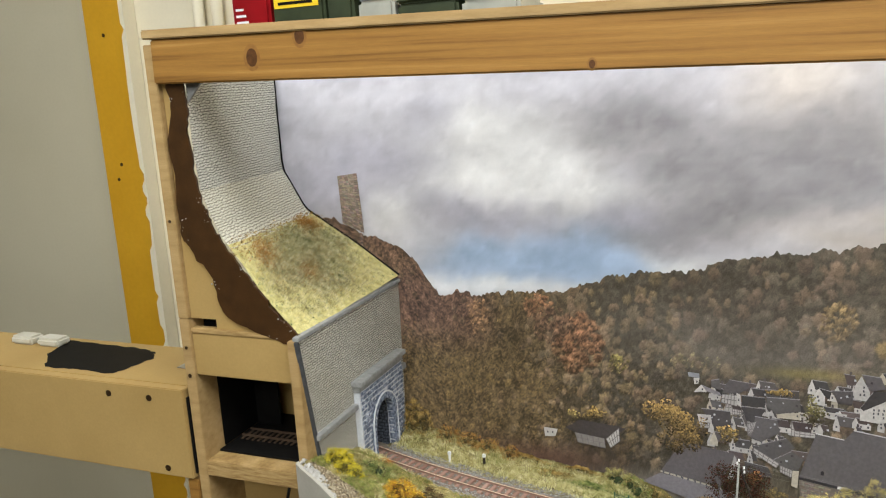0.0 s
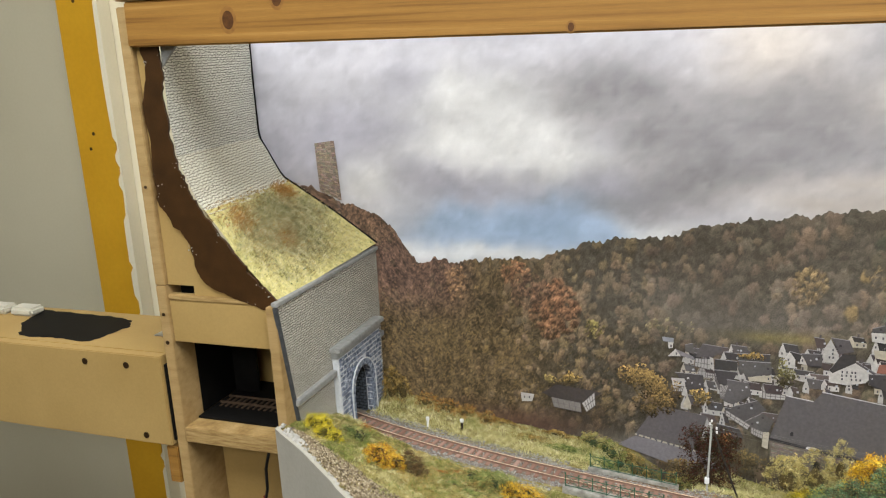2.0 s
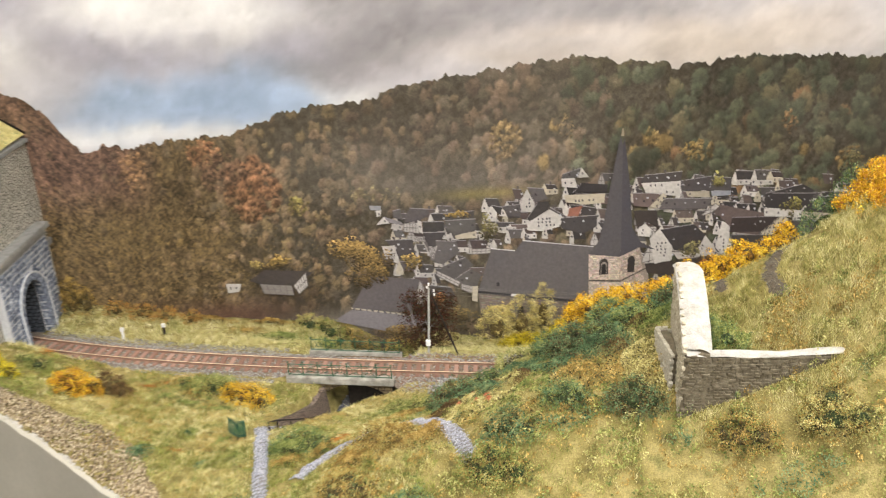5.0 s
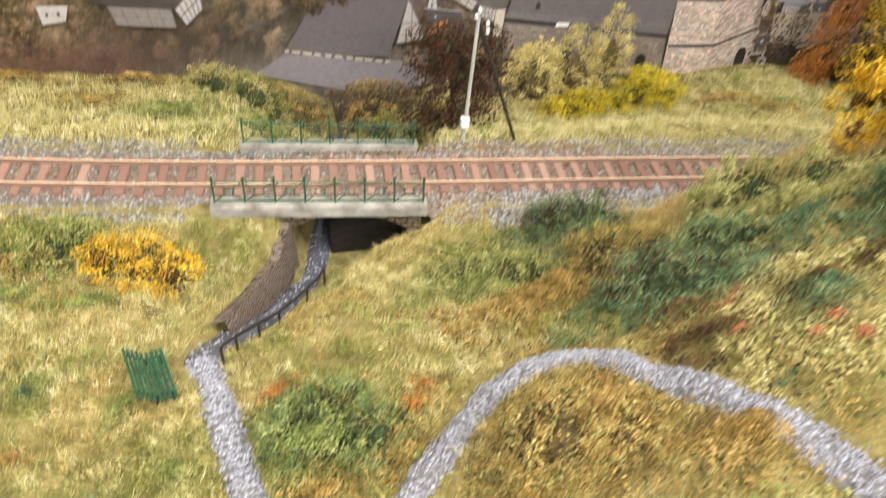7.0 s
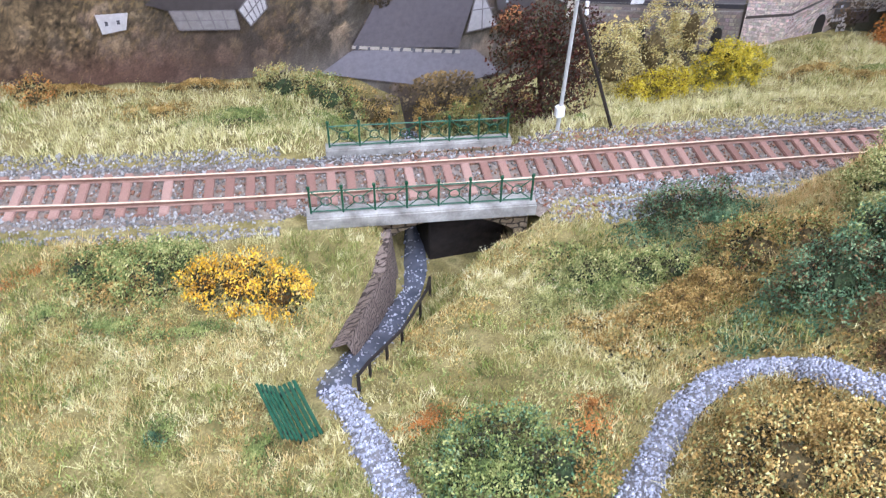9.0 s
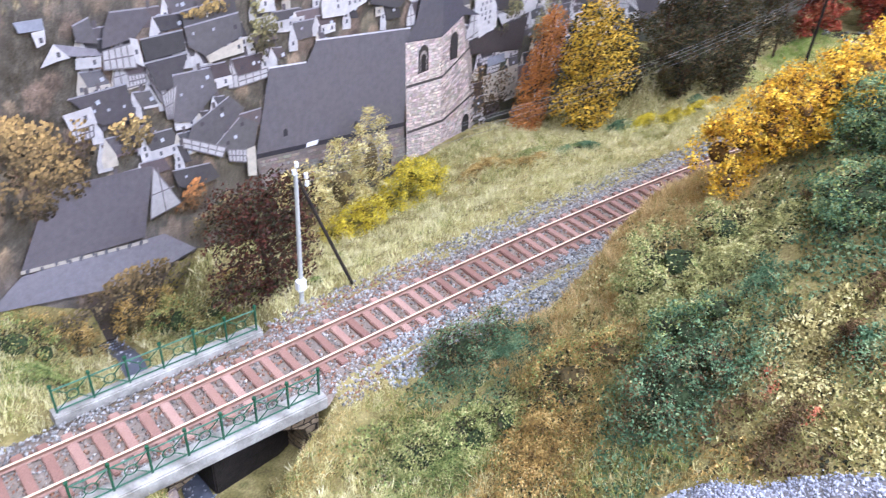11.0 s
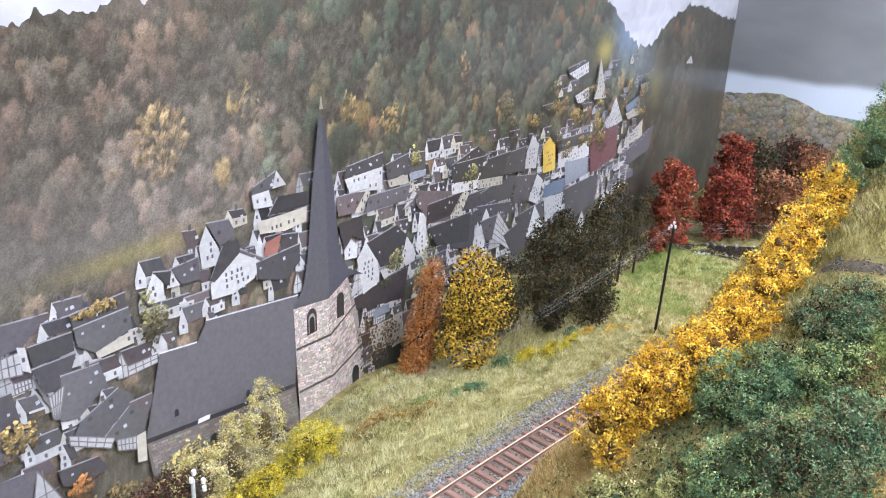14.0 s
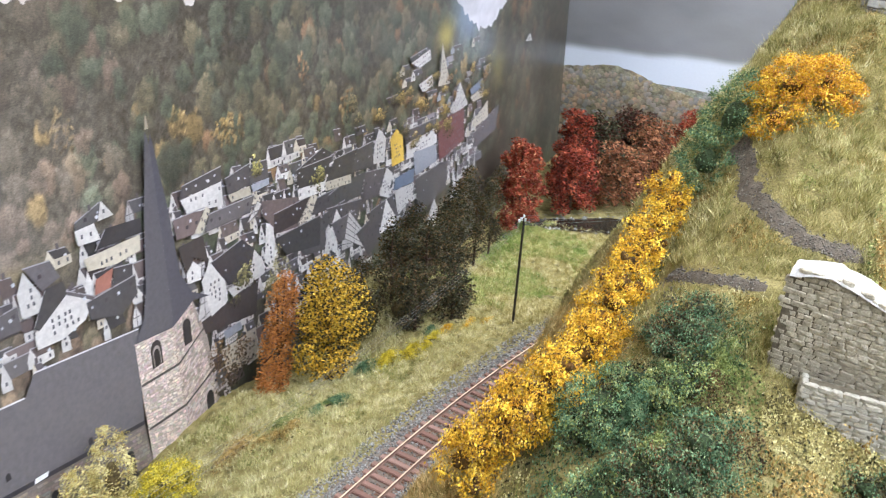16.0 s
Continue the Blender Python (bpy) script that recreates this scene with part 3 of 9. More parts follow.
def sky_ink(x, z):
    """Colours of the clouds, 0..255: torn banks of several greys with a blue gap over the valley."""
    wx = x + 0.034 * (cloudy(x, z, 16, 3, 5) - 0.5) + 0.016 * (cloudy(x, z, 70, 83, 4) - 0.5)
    wz = z + 0.026 * (cloudy(x, z, 18, 63, 5) - 0.5) + 0.012 * (cloudy(x, z, 70, 93, 4) - 0.5)
    c = np.zeros((*np.shape(x), 3)) + np.array((192, 190, 194)) * 0.16
    total = np.zeros(np.shape(x)) + 0.16
    for places, colour, strength in SKY_KINDS:
        for px, pz, rx, rz in places:
            w = strength * np.exp(-((((wx - px) / rx) ** 2 + ((wz - pz) / rz) ** 2) ** 0.8))
            c += w[..., None] * np.array(colour)
            total += w
    c = c / total[..., None]
    wisp = cloudy(wx * 0.7, wz * 1.25, 26, 11, 6) - 0.5
    fine = cloudy(wx, wz * 1.3, 90, 31, 5) - 0.5
    return np.clip(0.965 * c + (46 * wisp + 30 * fine)[..., None], 0, 240)


PAINT_STEP = 0.0013
LEFT_TONES = np.array([(108, 98, 84), (98, 89, 78), (118, 104, 84), (92, 84, 73), (124, 112, 86), (102, 91, 80)], float)
SHRUB_TONES = np.array([(106, 96, 70), (136, 120, 80), (90, 82, 64), (120, 105, 74), (152, 132, 86), (100, 84, 70)], float)
MIDDLE_TONES = np.array([(110, 101, 85), (122, 110, 90), (100, 94, 81), (130, 113, 92), (114, 99, 85), (134, 122, 92)], float)
FAR_TONES = np.array([(100, 93, 84), (90, 88, 79), (112, 99, 87), (80, 78, 71), (118, 102, 86), (93, 92, 81), (106, 93, 83), (122, 109, 89)], float)
SLOPE_TONES = np.array([(80, 90, 76), (94, 102, 84), (70, 80, 68), (104, 96, 80), (92, 90, 78), (114, 106, 84), (88, 98, 84), (76, 80, 70)], float)


def wood_tone(x, z, r):
    """Ink of one crown by where it stands in the valley."""
    if x < -0.13 - 0.10 * max(0.0, 0.10 - z) / 0.10 + r.normal(0, 0.012):
        t = LEFT_TONES if z > 0.115 + r.normal(0, 0.02) else SHRUB_TONES
    elif x < -0.13:
        t = SHRUB_TONES
    elif x < 0.05 + r.normal(0, 0.02):
        t = MIDDLE_TONES
    elif x < 0.30 + r.normal(0, 0.03):
        t = FAR_TONES
    else:
        t = SLOPE_TONES
    c = 0.6 * t[r.integers(0, len(t))] + 0.4 * t.mean(0)
    if x > 0.25:
        low = math.exp(-((z - float(level(VILLAGE, x)) - 0.012) / 0.030) ** 2)
        if r.random() < 0.16 * low:
            c = np.array((142, 124, 84), float)
        elif r.random() < 0.06:
            c = np.array((128, 104, 80), float)
    return c


def paint_woods():
    """The photo's wooded slopes as an array of ink: soft crowns laid one before the other down the hill, then mist."""
    r = np.random.default_rng(3)
    xs, zs = np.arange(-0.47, 1.345, PAINT_STEP), np.arange(-0.205, 0.31, PAINT_STEP)
    gx, gz = np.meshgrid(xs, zs)
    torn, knots = cloudy(gx, gz, 260, 5, 3) - 0.5, cloudy(gx, gz, 520, 35, 2) - 0.5
    speck = r.normal(0, 1, gx.shape)
    img = np.zeros((*gx.shape, 3)) + np.array((78, 75, 66))
    img += (46 * torn + 5 * speck)[..., None]
    twigs = cloudy(gx + 0.35 * gz, gz * 0.55, 150, 95, 6) - 0.5
    near = ease((0.0 - gx) / 0.10)[..., None]
    brown = np.array((94, 83, 62)) + np.array((6, -1, 10)) * ease((gz - 0.09) / 0.06)[..., None] * ease((-0.12 - gx) / 0.05)[..., None]
    img = img * (1 - near) + brown * (1 + 0.75 * twigs + 1.15 * knots + 0.13 * speck)[..., None] * near

    def crown(px, pz, rx, rz, tone, solid=0.92, contrast=1.0):
        i0, i1 = np.searchsorted(xs, (px - 1.35 * rx, px + 1.35 * rx))
        j0, j1 = np.searchsorted(zs, (pz - 1.35 * rz, pz + 1.35 * rz))
        if i1 <= i0 or j1 <= j0:
            return
        p = (slice(j0, j1), slice(i0, i1))
        u, v = (gx[p] - px) / rx, (gz[p] - pz) / rz
        a = np.clip((1.0 - np.hypot(u, v) + 0.70 * torn[p]) / 0.26, 0, 1) * solid
        fine_ink = 1.0 if px < 0.06 else 0.65 if px < 0.30 else 0.40
        light = 0.97 + contrast * (0.40 * v - 0.12 * u + 0.60 * torn[p] + fine_ink * (0.85 * knots[p] + 0.13 * speck[p]))
        img[p] = img[p] * (1 - a[..., None]) + tone * np.clip(light, 0.4, 1.65)[..., None] * a[..., None]

    n = 7600
    px, pz = r.uniform(-0.46, 1.33, n), r.uniform(-0.19, 0.30, n)
    keep = pz < level(RIDGE, px) + 0.004
    px, pz = px[keep], pz[keep]
    order = np.argsort(-pz + r.normal(0, 0.006, len(pz)))
    group = cloudy(px, pz, 14, 41, 3)
    for k in order:
        x, z = px[k], pz[k]
        if (x < -0.10 and r.random() < 0.62) or (x > 0.08 and r.random() < 0.36):
            continue
        big = float(np.interp(x, (-0.40, -0.14, 0.0, 0.10, 0.30, 0.50, 0.9), (0.0030, 0.0036, 0.0056, 0.0062, 0.0085, 0.0095, 0.0105)))
        rx = big * r.uniform(0.55, 1.25)
        tone = wood_tone(x, z, r) * (0.70 + 0.56 * group[k]) * r.uniform(0.90, 1.10)
        crown(x, z, rx, rx * r.uniform(1.0, 1.55), tone, 0.55 if x < -0.10 else 0.9, contrast=0.95 if x < -0.12 else 0.55 if x < 0.1 else 0.55)

    def big_tree(x, z, rx, rz, tone, count):
        """A tree that stands out: overlapping boughs, duller below."""
        for k in range(int(count * 2.6)):
            a, d = r.uniform(0, 6.28), math.sqrt(r.uniform(0, 1))
            bx, bz = x + rx * d * math.cos(a) * (1.15 - 0.3 * r.random()), z + rz * d * math.sin(a)
            dull = min(0.6, max(0.0, 0.22 - 0.30 * (bz - z) / rz + r.normal(0, 0.12)))
            s = min(rx, rz) * r.uniform(0.08, 0.22)
            crown(bx, bz, s, s * r.uniform(0.8, 1.1), (np.array(tone, float) * (1 - dull) + np.array((92, 80, 64)) * dull) * r.uniform(0.70, 1.16), 0.8, 1.15)

    for x, z, rx, rz, tone, count in STANDING_TREES:
        big_tree(x, z, rx, rz, tone, count)
    # loose pale leaves on the near shrubs
    n = 8000
    lx, lz = r.uniform(-0.30, 0.02, n), r.uniform(-0.03, 0.15, n)
    some = (r.uniform(size=n) < np.exp(-((lz - 0.055 + 0.25 * (lx + 0.15)) / 0.045) ** 2)) & (cloudy(lx, lz, 40, 21, 2) > 0.42)
    i, j = np.searchsorted(xs, lx[some]), np.searchsorted(zs, lz[some])
    img[j, i] = img[j, i] * 0.55 + np.array((160, 138, 86)) * 0.45
    shade = 1 + 0.34 * (cloudy(gx, gz, 9, 77, 3) - 0.5) + 0.10 * ease((-0.16 - gx) / 0.06) + 0.10 * ease((gx + 0.02) / 0.10) * (1 - ease((gx - 0.26) / 0.2)) - 0.05 * ease((gx - 0.40) / 0.2)
    img *= shade[..., None] * np.array((1.02, 0.985, 0.955))
    for places, colour in (WOOD_MIST, (146, 139, 134)), (WOOD_DARK, (66, 58, 52)), (WOOD_BLUE, (128, 142, 164)), (WOOD_MEADOW, (160, 146, 78)), (WOOD_RED, (92, 66, 58)):
        for x, z, rx, rz, s in places:
            w = np.clip(np.exp(-(((gx - x) / rx) ** 2 + ((gz - z) / rz) ** 2)) * s * (0.65 + 0.7 * cloudy(gx, gz, 28, 51, 3)), 0, 0.92)[..., None]
            img = img * (1 - w) + np.array(colour, float) * w
    return xs, zs, img


STANDING_TREES = [(-0.042, 0.124, 0.026, 0.034, (146, 110, 84), 70), (-0.086, 0.164, 0.016, 0.014, (142, 108, 82), 40), (-0.070, 0.142, 0.022, 0.022, (116, 94, 78), 30), (0.004, 0.104, 0.011, 0.011, (164, 158, 92), 22), (0.085, 0.112, 0.030, 0.008, (136, 132, 92), 26),
                  (-0.158, 0.150, 0.014, 0.022, (160, 130, 98), 30), (0.219, 0.162, 0.016, 0.020, (150, 132, 94), 40), (0.371, 0.155, 0.008, 0.012, (146, 130, 88), 16), (0.426, 0.140, 0.012, 0.012, (146, 126, 84), 18), (0.412, 0.139, 0.010, 0.010, (152, 132, 84), 16), (0.516, 0.164, 0.010, 0.012, (140, 112, 80), 14), (0.586, 0.124, 0.014, 0.012, (146, 122, 80), 16), (0.282, 0.171, 0.008, 0.014, (134, 120, 86), 14)]
WOOD_MIST = [(0.15, 0.118, 0.10, 0.020, 0.36), (0.08, 0.150, 0.10, 0.03, 0.25), (0.22, 0.130, 0.08, 0.04, 0.20), (0.27, 0.20, 0.10, 0.05, 0.16), (0.05, -0.032, 0.09, 0.014, 0.55), (0.62, 0.17, 0.2, 0.05, 0.12)]
WOOD_DARK = [(1.16, 0.08, 0.19, 0.13, 0.5), (1.0, 0.10, 0.08, 0.06, 0.25), (0.30, -0.09, 0.3, 0.03, 0.6), (0.98, -0.06, 0.12, 0.06, 0.8), (0.08, -0.065, 0.12, 0.016, 0.55), (1.22, 0.02, 0.10, 0.12, 0.30), (-0.02, 0.005, 0.05, 0.018, 0.45), (0.13, 0.185, 0.10, 0.03, 0.18), (0.76, 0.13, 0.05, 0.02, 0.4)]
WOOD_BLUE = [(0.87, 0.17, 0.05, 0.04, 0.9), (0.93, 0.12, 0.04, 0.03, 0.4)]
WOOD_MEADOW = [(0.80, 0.150, 0.022, 0.016, 0.95), (0.20, 0.106, 0.05, 0.006, 0.5), (0.98, 0.09, 0.03, 0.03, 0.35)]
WOOD_RED = [(-0.08, -0.016, 0.07, 0.016, 0.6), (-0.17, -0.02, 0.06, 0.02, 0.4)]


def print_panel(name, gx, gz, depth, material, colours):
    """One inked panel of the print on a grid of places."""
    k = np.arange(gx.size).reshape(gx.shape)
    faces = np.stack([k[:-1, :-1], k[:-1, 1:], k[1:, 1:], k[1:, :-1]], -1).reshape(-1, 4)
    ob = fast_mesh(name, np.stack([gx.ravel(), 0 * gx.ravel() - depth, gz.ravel()], 1), faces, material, parent=backdrop)
    ink(ob, lin_array(colours).reshape(-1, 3))
    return ob


gx, gz = np.meshgrid(np.arange(-0.46, 1.337, 0.006), np.arange(0.10, 0.442, 0.005))
print_panel("photo_sheet", gx, gz, 0.0, SKY_INK, sky_ink(gx, gz))
wood_x, wood_z, wood_colours = paint_woods()
gx, gv = np.meshgrid(np.concatenate([np.arange(-0.46, -0.30, 0.004), np.arange(-0.30, 0.64, 0.0013), np.arange(0.64, 1.3365, 0.0026)]), np.concatenate([np.linspace(0, 0.40, 36)[:-1], np.linspace(0.40, 1, 155)]))
fir = np.exp(-((gx - 0.155) / 0.018) ** 2) + np.exp(-((gx + 0.170) / 0.010) ** 2)
gz = -0.16 + (level(RIDGE, gx) + 0.16 + 0.008 * (cloudy(gx, gx * 0, 110, 9, 2) - 0.4) + 0.004 * (cloudy(gx, gx * 0, 420, 19, 1) - 0.5) + 0.006 * fir * cloudy(gx, gx * 0, 330, 29, 1)) * gv
wi = np.clip(np.round((gx - wood_x[0]) / PAINT_STEP).astype(int), 0, len(wood_x) - 1)
wj = np.clip(np.round((gz - wood_z[0]) / PAINT_STEP).astype(int), 0, len(wood_z) - 1)
print_panel("woods_print", gx, gz, 0.00015, WOOD_INK, np.clip(wood_colours[wj, wi], 0, 250))


def spots(px, pz, size, depth, colours, name, r):
    """Small uneven flat leaf shapes of the photo."""
    n = len(px)
    ang = r.uniform(0, 6.3, n)[:, None] + np.array([0, 1.25, 2.5, 3.8, 5.0])[None] + r.normal(0, 0.15, (n, 5))
    rad = size[:, None] * r.uniform(0.65, 1.2, (n, 5))
    v = np.stack([px[:, None] + rad * np.cos(ang), -depth[:, None] + 0 * ang, pz[:, None] + rad * np.sin(ang)], 2).reshape(-1, 3)
    ob = fast_mesh(name, v, np.arange(5 * n).reshape(-1, 5), CROWN_INK, parent=backdrop)
    ink(ob, lin_array(np.repeat(colours, 5, 0)))
    return tagged(ob, kind="stuff")


def print_tree(x, z, rx, rz, colour, n, seed, front=True):
    """One distinct tree of the photo: uneven boughs of many small leaf shapes, darker below."""
    r = np.random.default_rng(seed)
    k, n = 9, int(n * 1.4)
    bough = np.stack([x + rx * r.normal(0, 0.45, k), z + rz * r.normal(0, 0.42, k), rx * r.uniform(0.22, 0.55, k), rz * r.uniform(0.2, 0.45, k)], 1)
    bough[0] = (x, z, rx * 0.6, rz * 0.6)
    i = r.choice(k, n, p=bough[:, 2] * bough[:, 3] / (bough[:, 2] * bough[:, 3]).sum())
    a, d = r.uniform(0, 2 * math.pi, n), np.sqrt(r.uniform(0, 1, n))
    px, pz = bough[i, 0] + bough[i, 2] * d * np.cos(a), bough[i, 1] + bough[i, 3] * d * np.sin(a)
    up = np.sin(a) * d
    lightness = 0.84 + 0.16 * up + 0.16 * (pz - z) / rz + r.normal(0, 0.13, n)
    tone = np.array(colour)[None] * (1.0 if front else 0.92) * lightness[:, None]
    dull = np.clip(0.30 - 0.35 * (pz - z) / rz - 0.2 * up + r.normal(0, 0.15, n), 0, 0.85)[:, None]
    tone = tone * (1 - dull) + np.array([92, 82, 66]) * lightness[:, None] * dull
    spots(px, pz, r.uniform(0.0005, 0.0013, n), (0.0034 if front else 0.00065) + r.uniform(0, 0.00012, n), tone, "printed_tree", r)


TOWN_TREES = [(0.060, 0.046, 0.026, 0.030, (176, 146, 90), 900), (0.075, 0.030, 0.022, 0.024, (164, 136, 84), 520), (0.118, 0.036, 0.010, 0.015, (200, 170, 104), 160), (-0.024, 0.046, 0.014, 0.009, (206, 172, 98), 130), (-0.048, 0.042, 0.008, 0.007, (186, 164, 98), 60),
              (0.16, -0.030, 0.024, 0.020, (140, 122, 80), 400), (0.145, -0.012, 0.012, 0.010, (178, 122, 70), 160), (0.40, -0.035, 0.03, 0.028, (120, 100, 74), 400), (0.215, -0.045, 0.03, 0.024, (206, 188, 118), 450), (0.255, -0.04, 0.022, 0.026, (216, 200, 138), 380),
              (0.455, 0.0, 0.018, 0.03, (146, 140, 96), 300), (0.05, -0.060, 0.09, 0.014, (120, 106, 76), 800), (0.10, -0.046, 0.03, 0.012, (150, 126, 80), 300), (0.02, -0.040, 0.03, 0.012, (132, 112, 80), 300), (0.17, 0.085, 0.018, 0.006, (176, 148, 88), 110), (0.196, 0.065, 0.012, 0.016, (134, 128, 84), 170), (0.03, -0.05, 0.02, 0.01, (168, 144, 84), 160),
              (0.42, 0.03, 0.014, 0.016, (150, 146, 100), 200), (0.53, 0.075, 0.01, 0.014, (176, 168, 98), 130), (0.445, 0.105, 0.01, 0.01, (186, 178, 104), 100)]
for spec in TOWN_TREES:
    print_tree(*spec, seed=int(1000 * abs(spec[0]) + 9))

HOUSE_COLOURS = {"slate": (80, 76, 76), "darkroof": (64, 58, 56), "plaster": (200, 196, 190), "cream": (190, 181, 160), "timber": (186, 182, 177), "rust": (150, 100, 84), "brownroof": (92, 80, 78), "mist": (136, 131, 135), "hazy": (98, 92, 93),
                 "timberdim": (140, 134, 128), "bluegrey": (148, 152, 160), "brick": (96, 50, 48), "yellow": (216, 176, 60), "blue": (104, 118, 140)}
house_no = [0]


def print_house(shapes):
    """One house of the photo: roof, wall, timber and window shapes, in thousandths along and up the sheet."""
    house_no[0] += 1
    r = np.random.default_rng(house_no[0])
    verts, faces, cols = [], [], []

    def shape(points, colour, depth):
        faces.append(tuple(range(len(verts), len(verts) + len(points))))
        for x, z in points:
            verts.append((x / 1000, -depth, z / 1000))
            haze = 0.08 + min(0.25, max(0.0, (x - 600) / 900)) + 0.12 * math.exp(-((x - 100) / 110) ** 2)
            cols.append(np.clip(np.array(colour) * r.uniform(0.95, 1.05), 0, 255) * (1 - haze) + np.array([148, 144, 146]) * haze)

    depth = 0.0008 + 0.000004 * house_no[0]
    for kind, pts in shapes:
        depth += 0.00003
        base = np.array(HOUSE_COLOURS[kind]) * (r.uniform(0.68, 1.20) * r.normal(1, 0.010, 3) if kind in ("slate", "brownroof") else r.uniform(0.92, 1.04))
        shape(pts, base, depth)
        if kind in ("slate", "brownroof") and len(pts) >= 4:
            (ax_, az_), (bx_, bz_) = pts[0], pts[1]
            shape([(ax_, az_), (bx_, bz_), (bx_, bz_ - 0.8), (ax_, az_ - 0.8)], (150, 148, 150), depth + 0.000008)
            low_a, low_b = np.array(pts[-1], float), np.array(pts[2], float)
            top_a, top_b = np.array(pts[0], float), np.array(pts[1], float)
            run = np.hypot(*(top_b - top_a))
            if run > 14 and np.hypot(*(low_b - top_b)) > 7:
                for q in range(int(run / 9)):
                    u, t = (q + 0.5 + r.uniform(-0.2, 0.2)) / int(run / 9), r.uniform(0.35, 0.6)
                    c = (top_a * (1 - u) + top_b * u) * (1 - t) + (low_a * (1 - u) + low_b * u) * t
                    tone = (58, 54, 56) if r.uniform() < 0.6 else (176, 178, 184)
                    k_ = 1.1 if tone[0] < 100 else 0.7
                    shape([(c[0] - k_, c[1] + k_), (c[0] + k_, c[1] + k_ * 1.1), (c[0] + k_, c[1] - k_), (c[0] - k_, c[1] - k_)], tone, depth + 0.000010)
            if r.uniform() < 0.6:
                u = r.uniform(0.3, 0.7)
                cx, cz = ax_ + (bx_ - ax_) * u, az_ + (bz_ - az_) * u
                shape([(cx - 1, cz - 0.5), (cx + 1, cz - 0.5), (cx + 1, cz + 3), (cx - 1, cz + 3)], (88, 80, 80), depth + 0.000014)
                shape([(cx + 3, cz - 5), (cx + 5, cz - 4.6), (cx + 5.4, cz - 6.6), (cx + 3.4, cz - 7)], (186, 190, 196), depth + 0.000014)
        if kind in ("plaster", "cream", "yellow", "brick"):
            xs_, zs_ = [p[0] for p in pts], [p[1] for p in pts]
            w, h = max(xs_) - min(xs_), max(zs_) - min(zs_)
            quad = len(pts) == 4 and w > h
            cols_n, rows_n = (max(2, int(w / 6)), max(1, int(h / 7))) if quad else (max(1, int(w / 7)), max(1, int(h / 8)))
            for i in range(cols_n):
                for j in range(rows_n):
                    if r.uniform() < 0.35:
                        continue
                    u, t = (i + 0.5 + r.uniform(-0.15, 0.15)) / cols_n, (j + 0.5) / rows_n
                    if quad:
                        p = [np.array(q, float) for q in pts]
                        c = (p[0] * (1 - u) + p[1] * u) * (1 - t) + (p[3] * (1 - u) + p[2] * u) * t
                    else:
                        c = np.array([min(xs_) + w * (0.25 + 0.5 * u), min(zs_) + h * (0.18 + 0.45 * t)])
                    shape([(c[0] - 0.75, c[1] + 1.2), (c[0] + 0.75, c[1] + 1.15), (c[0] + 0.75, c[1] - 1.2), (c[0] - 0.75, c[1] - 1.15)], (86, 84, 88), depth + 0.000014)
        if kind.startswith("timber"):
            q = np.array(pts, float)
            low, high = q.min(0), q.max(0)
            bars = [(q[i], q[(i + 1) % len(q)]) for i in range(len(q))]
            if len(q) == 4:
                bars += [(q[0] * (1 - u) + q[1] * u, q[3] * (1 - u) + q[2] * u) for u in (0.2, 0.4, 0.6, 0.8)] + [((q[0] + q[3]) / 2, (q[1] + q[2]) / 2)]
            else:
                c = (low + high) / 2
                bars += [((c[0], low[1]), (c[0], high[1] - 1)), ((low[0] * 0.75 + c[0] * 0.25, c[1] - 1), (high[0] * 0.75 + c[0] * 0.25, c[1] - 1))]
            for p, e in bars:
                p, e = np.array(p, float), np.array(e, float)
                d = e - p
                nrm = np.array([-d[1], d[0]]) / (np.hypot(*d) + 1e-6) * 0.35
                shape([p - nrm, e - nrm, e + nrm, p + nrm], (112, 106, 104), depth + 0.00001)
    ob = put("printed_house", verts, faces, HOUSE_INK, backdrop)
    ink(ob, lin_array(np.array(cols)))


hr_ = random.Random(21)
for row_no in range(16):
    zc0 = 106 - row_no * 10
    xc = 90 + hr_.uniform(0, 14)
    while xc < 900:
        top_z = float(level(VILLAGE, xc / 1000)) * 1000
        zc = zc0 + hr_.uniform(-8, 8) + 0.02 * (xc - 400)
        church = 170 < xc < 330 and zc < 45
        if zc < top_z - 6 and not church and (xc > 470 or hr_.random() < 0.92) and not (xc > 600 and zc < -20) and not (xc < 200 and zc < 5):
            w_, h_, lean = hr_.uniform(9, 22), hr_.uniform(6, 12), hr_.uniform(-7, 7)
            roof = hr_.choice(["slate", "slate", "slate", "brownroof"])
            wall = hr_.choice(["plaster", "plaster", "plaster", "cream", "timber"])
            g = hr_.uniform(5, 8)
            parts_ = [(roof, [(xc + g * 0.5, zc + h_), (xc + w_ + lean, zc + h_ - 1.5), (xc + w_ + lean + 3, zc - 1), (xc + g, zc)])]
            if hr_.random() < 0.85:
                parts_.append((wall, [(xc, zc - 5), (xc, zc), (xc + g * 0.5, zc + h_), (xc + g, zc), (xc + g, zc - 6)]))
            if hr_.random() < 0.6:
                parts_.append((wall, [(xc + g, zc), (xc + w_ + lean + 3, zc - 1), (xc + w_ + lean + 3, zc - 6), (xc + g, zc - 6)]))
            print_house(parts_)
        xc += hr_.uniform(13, 24)
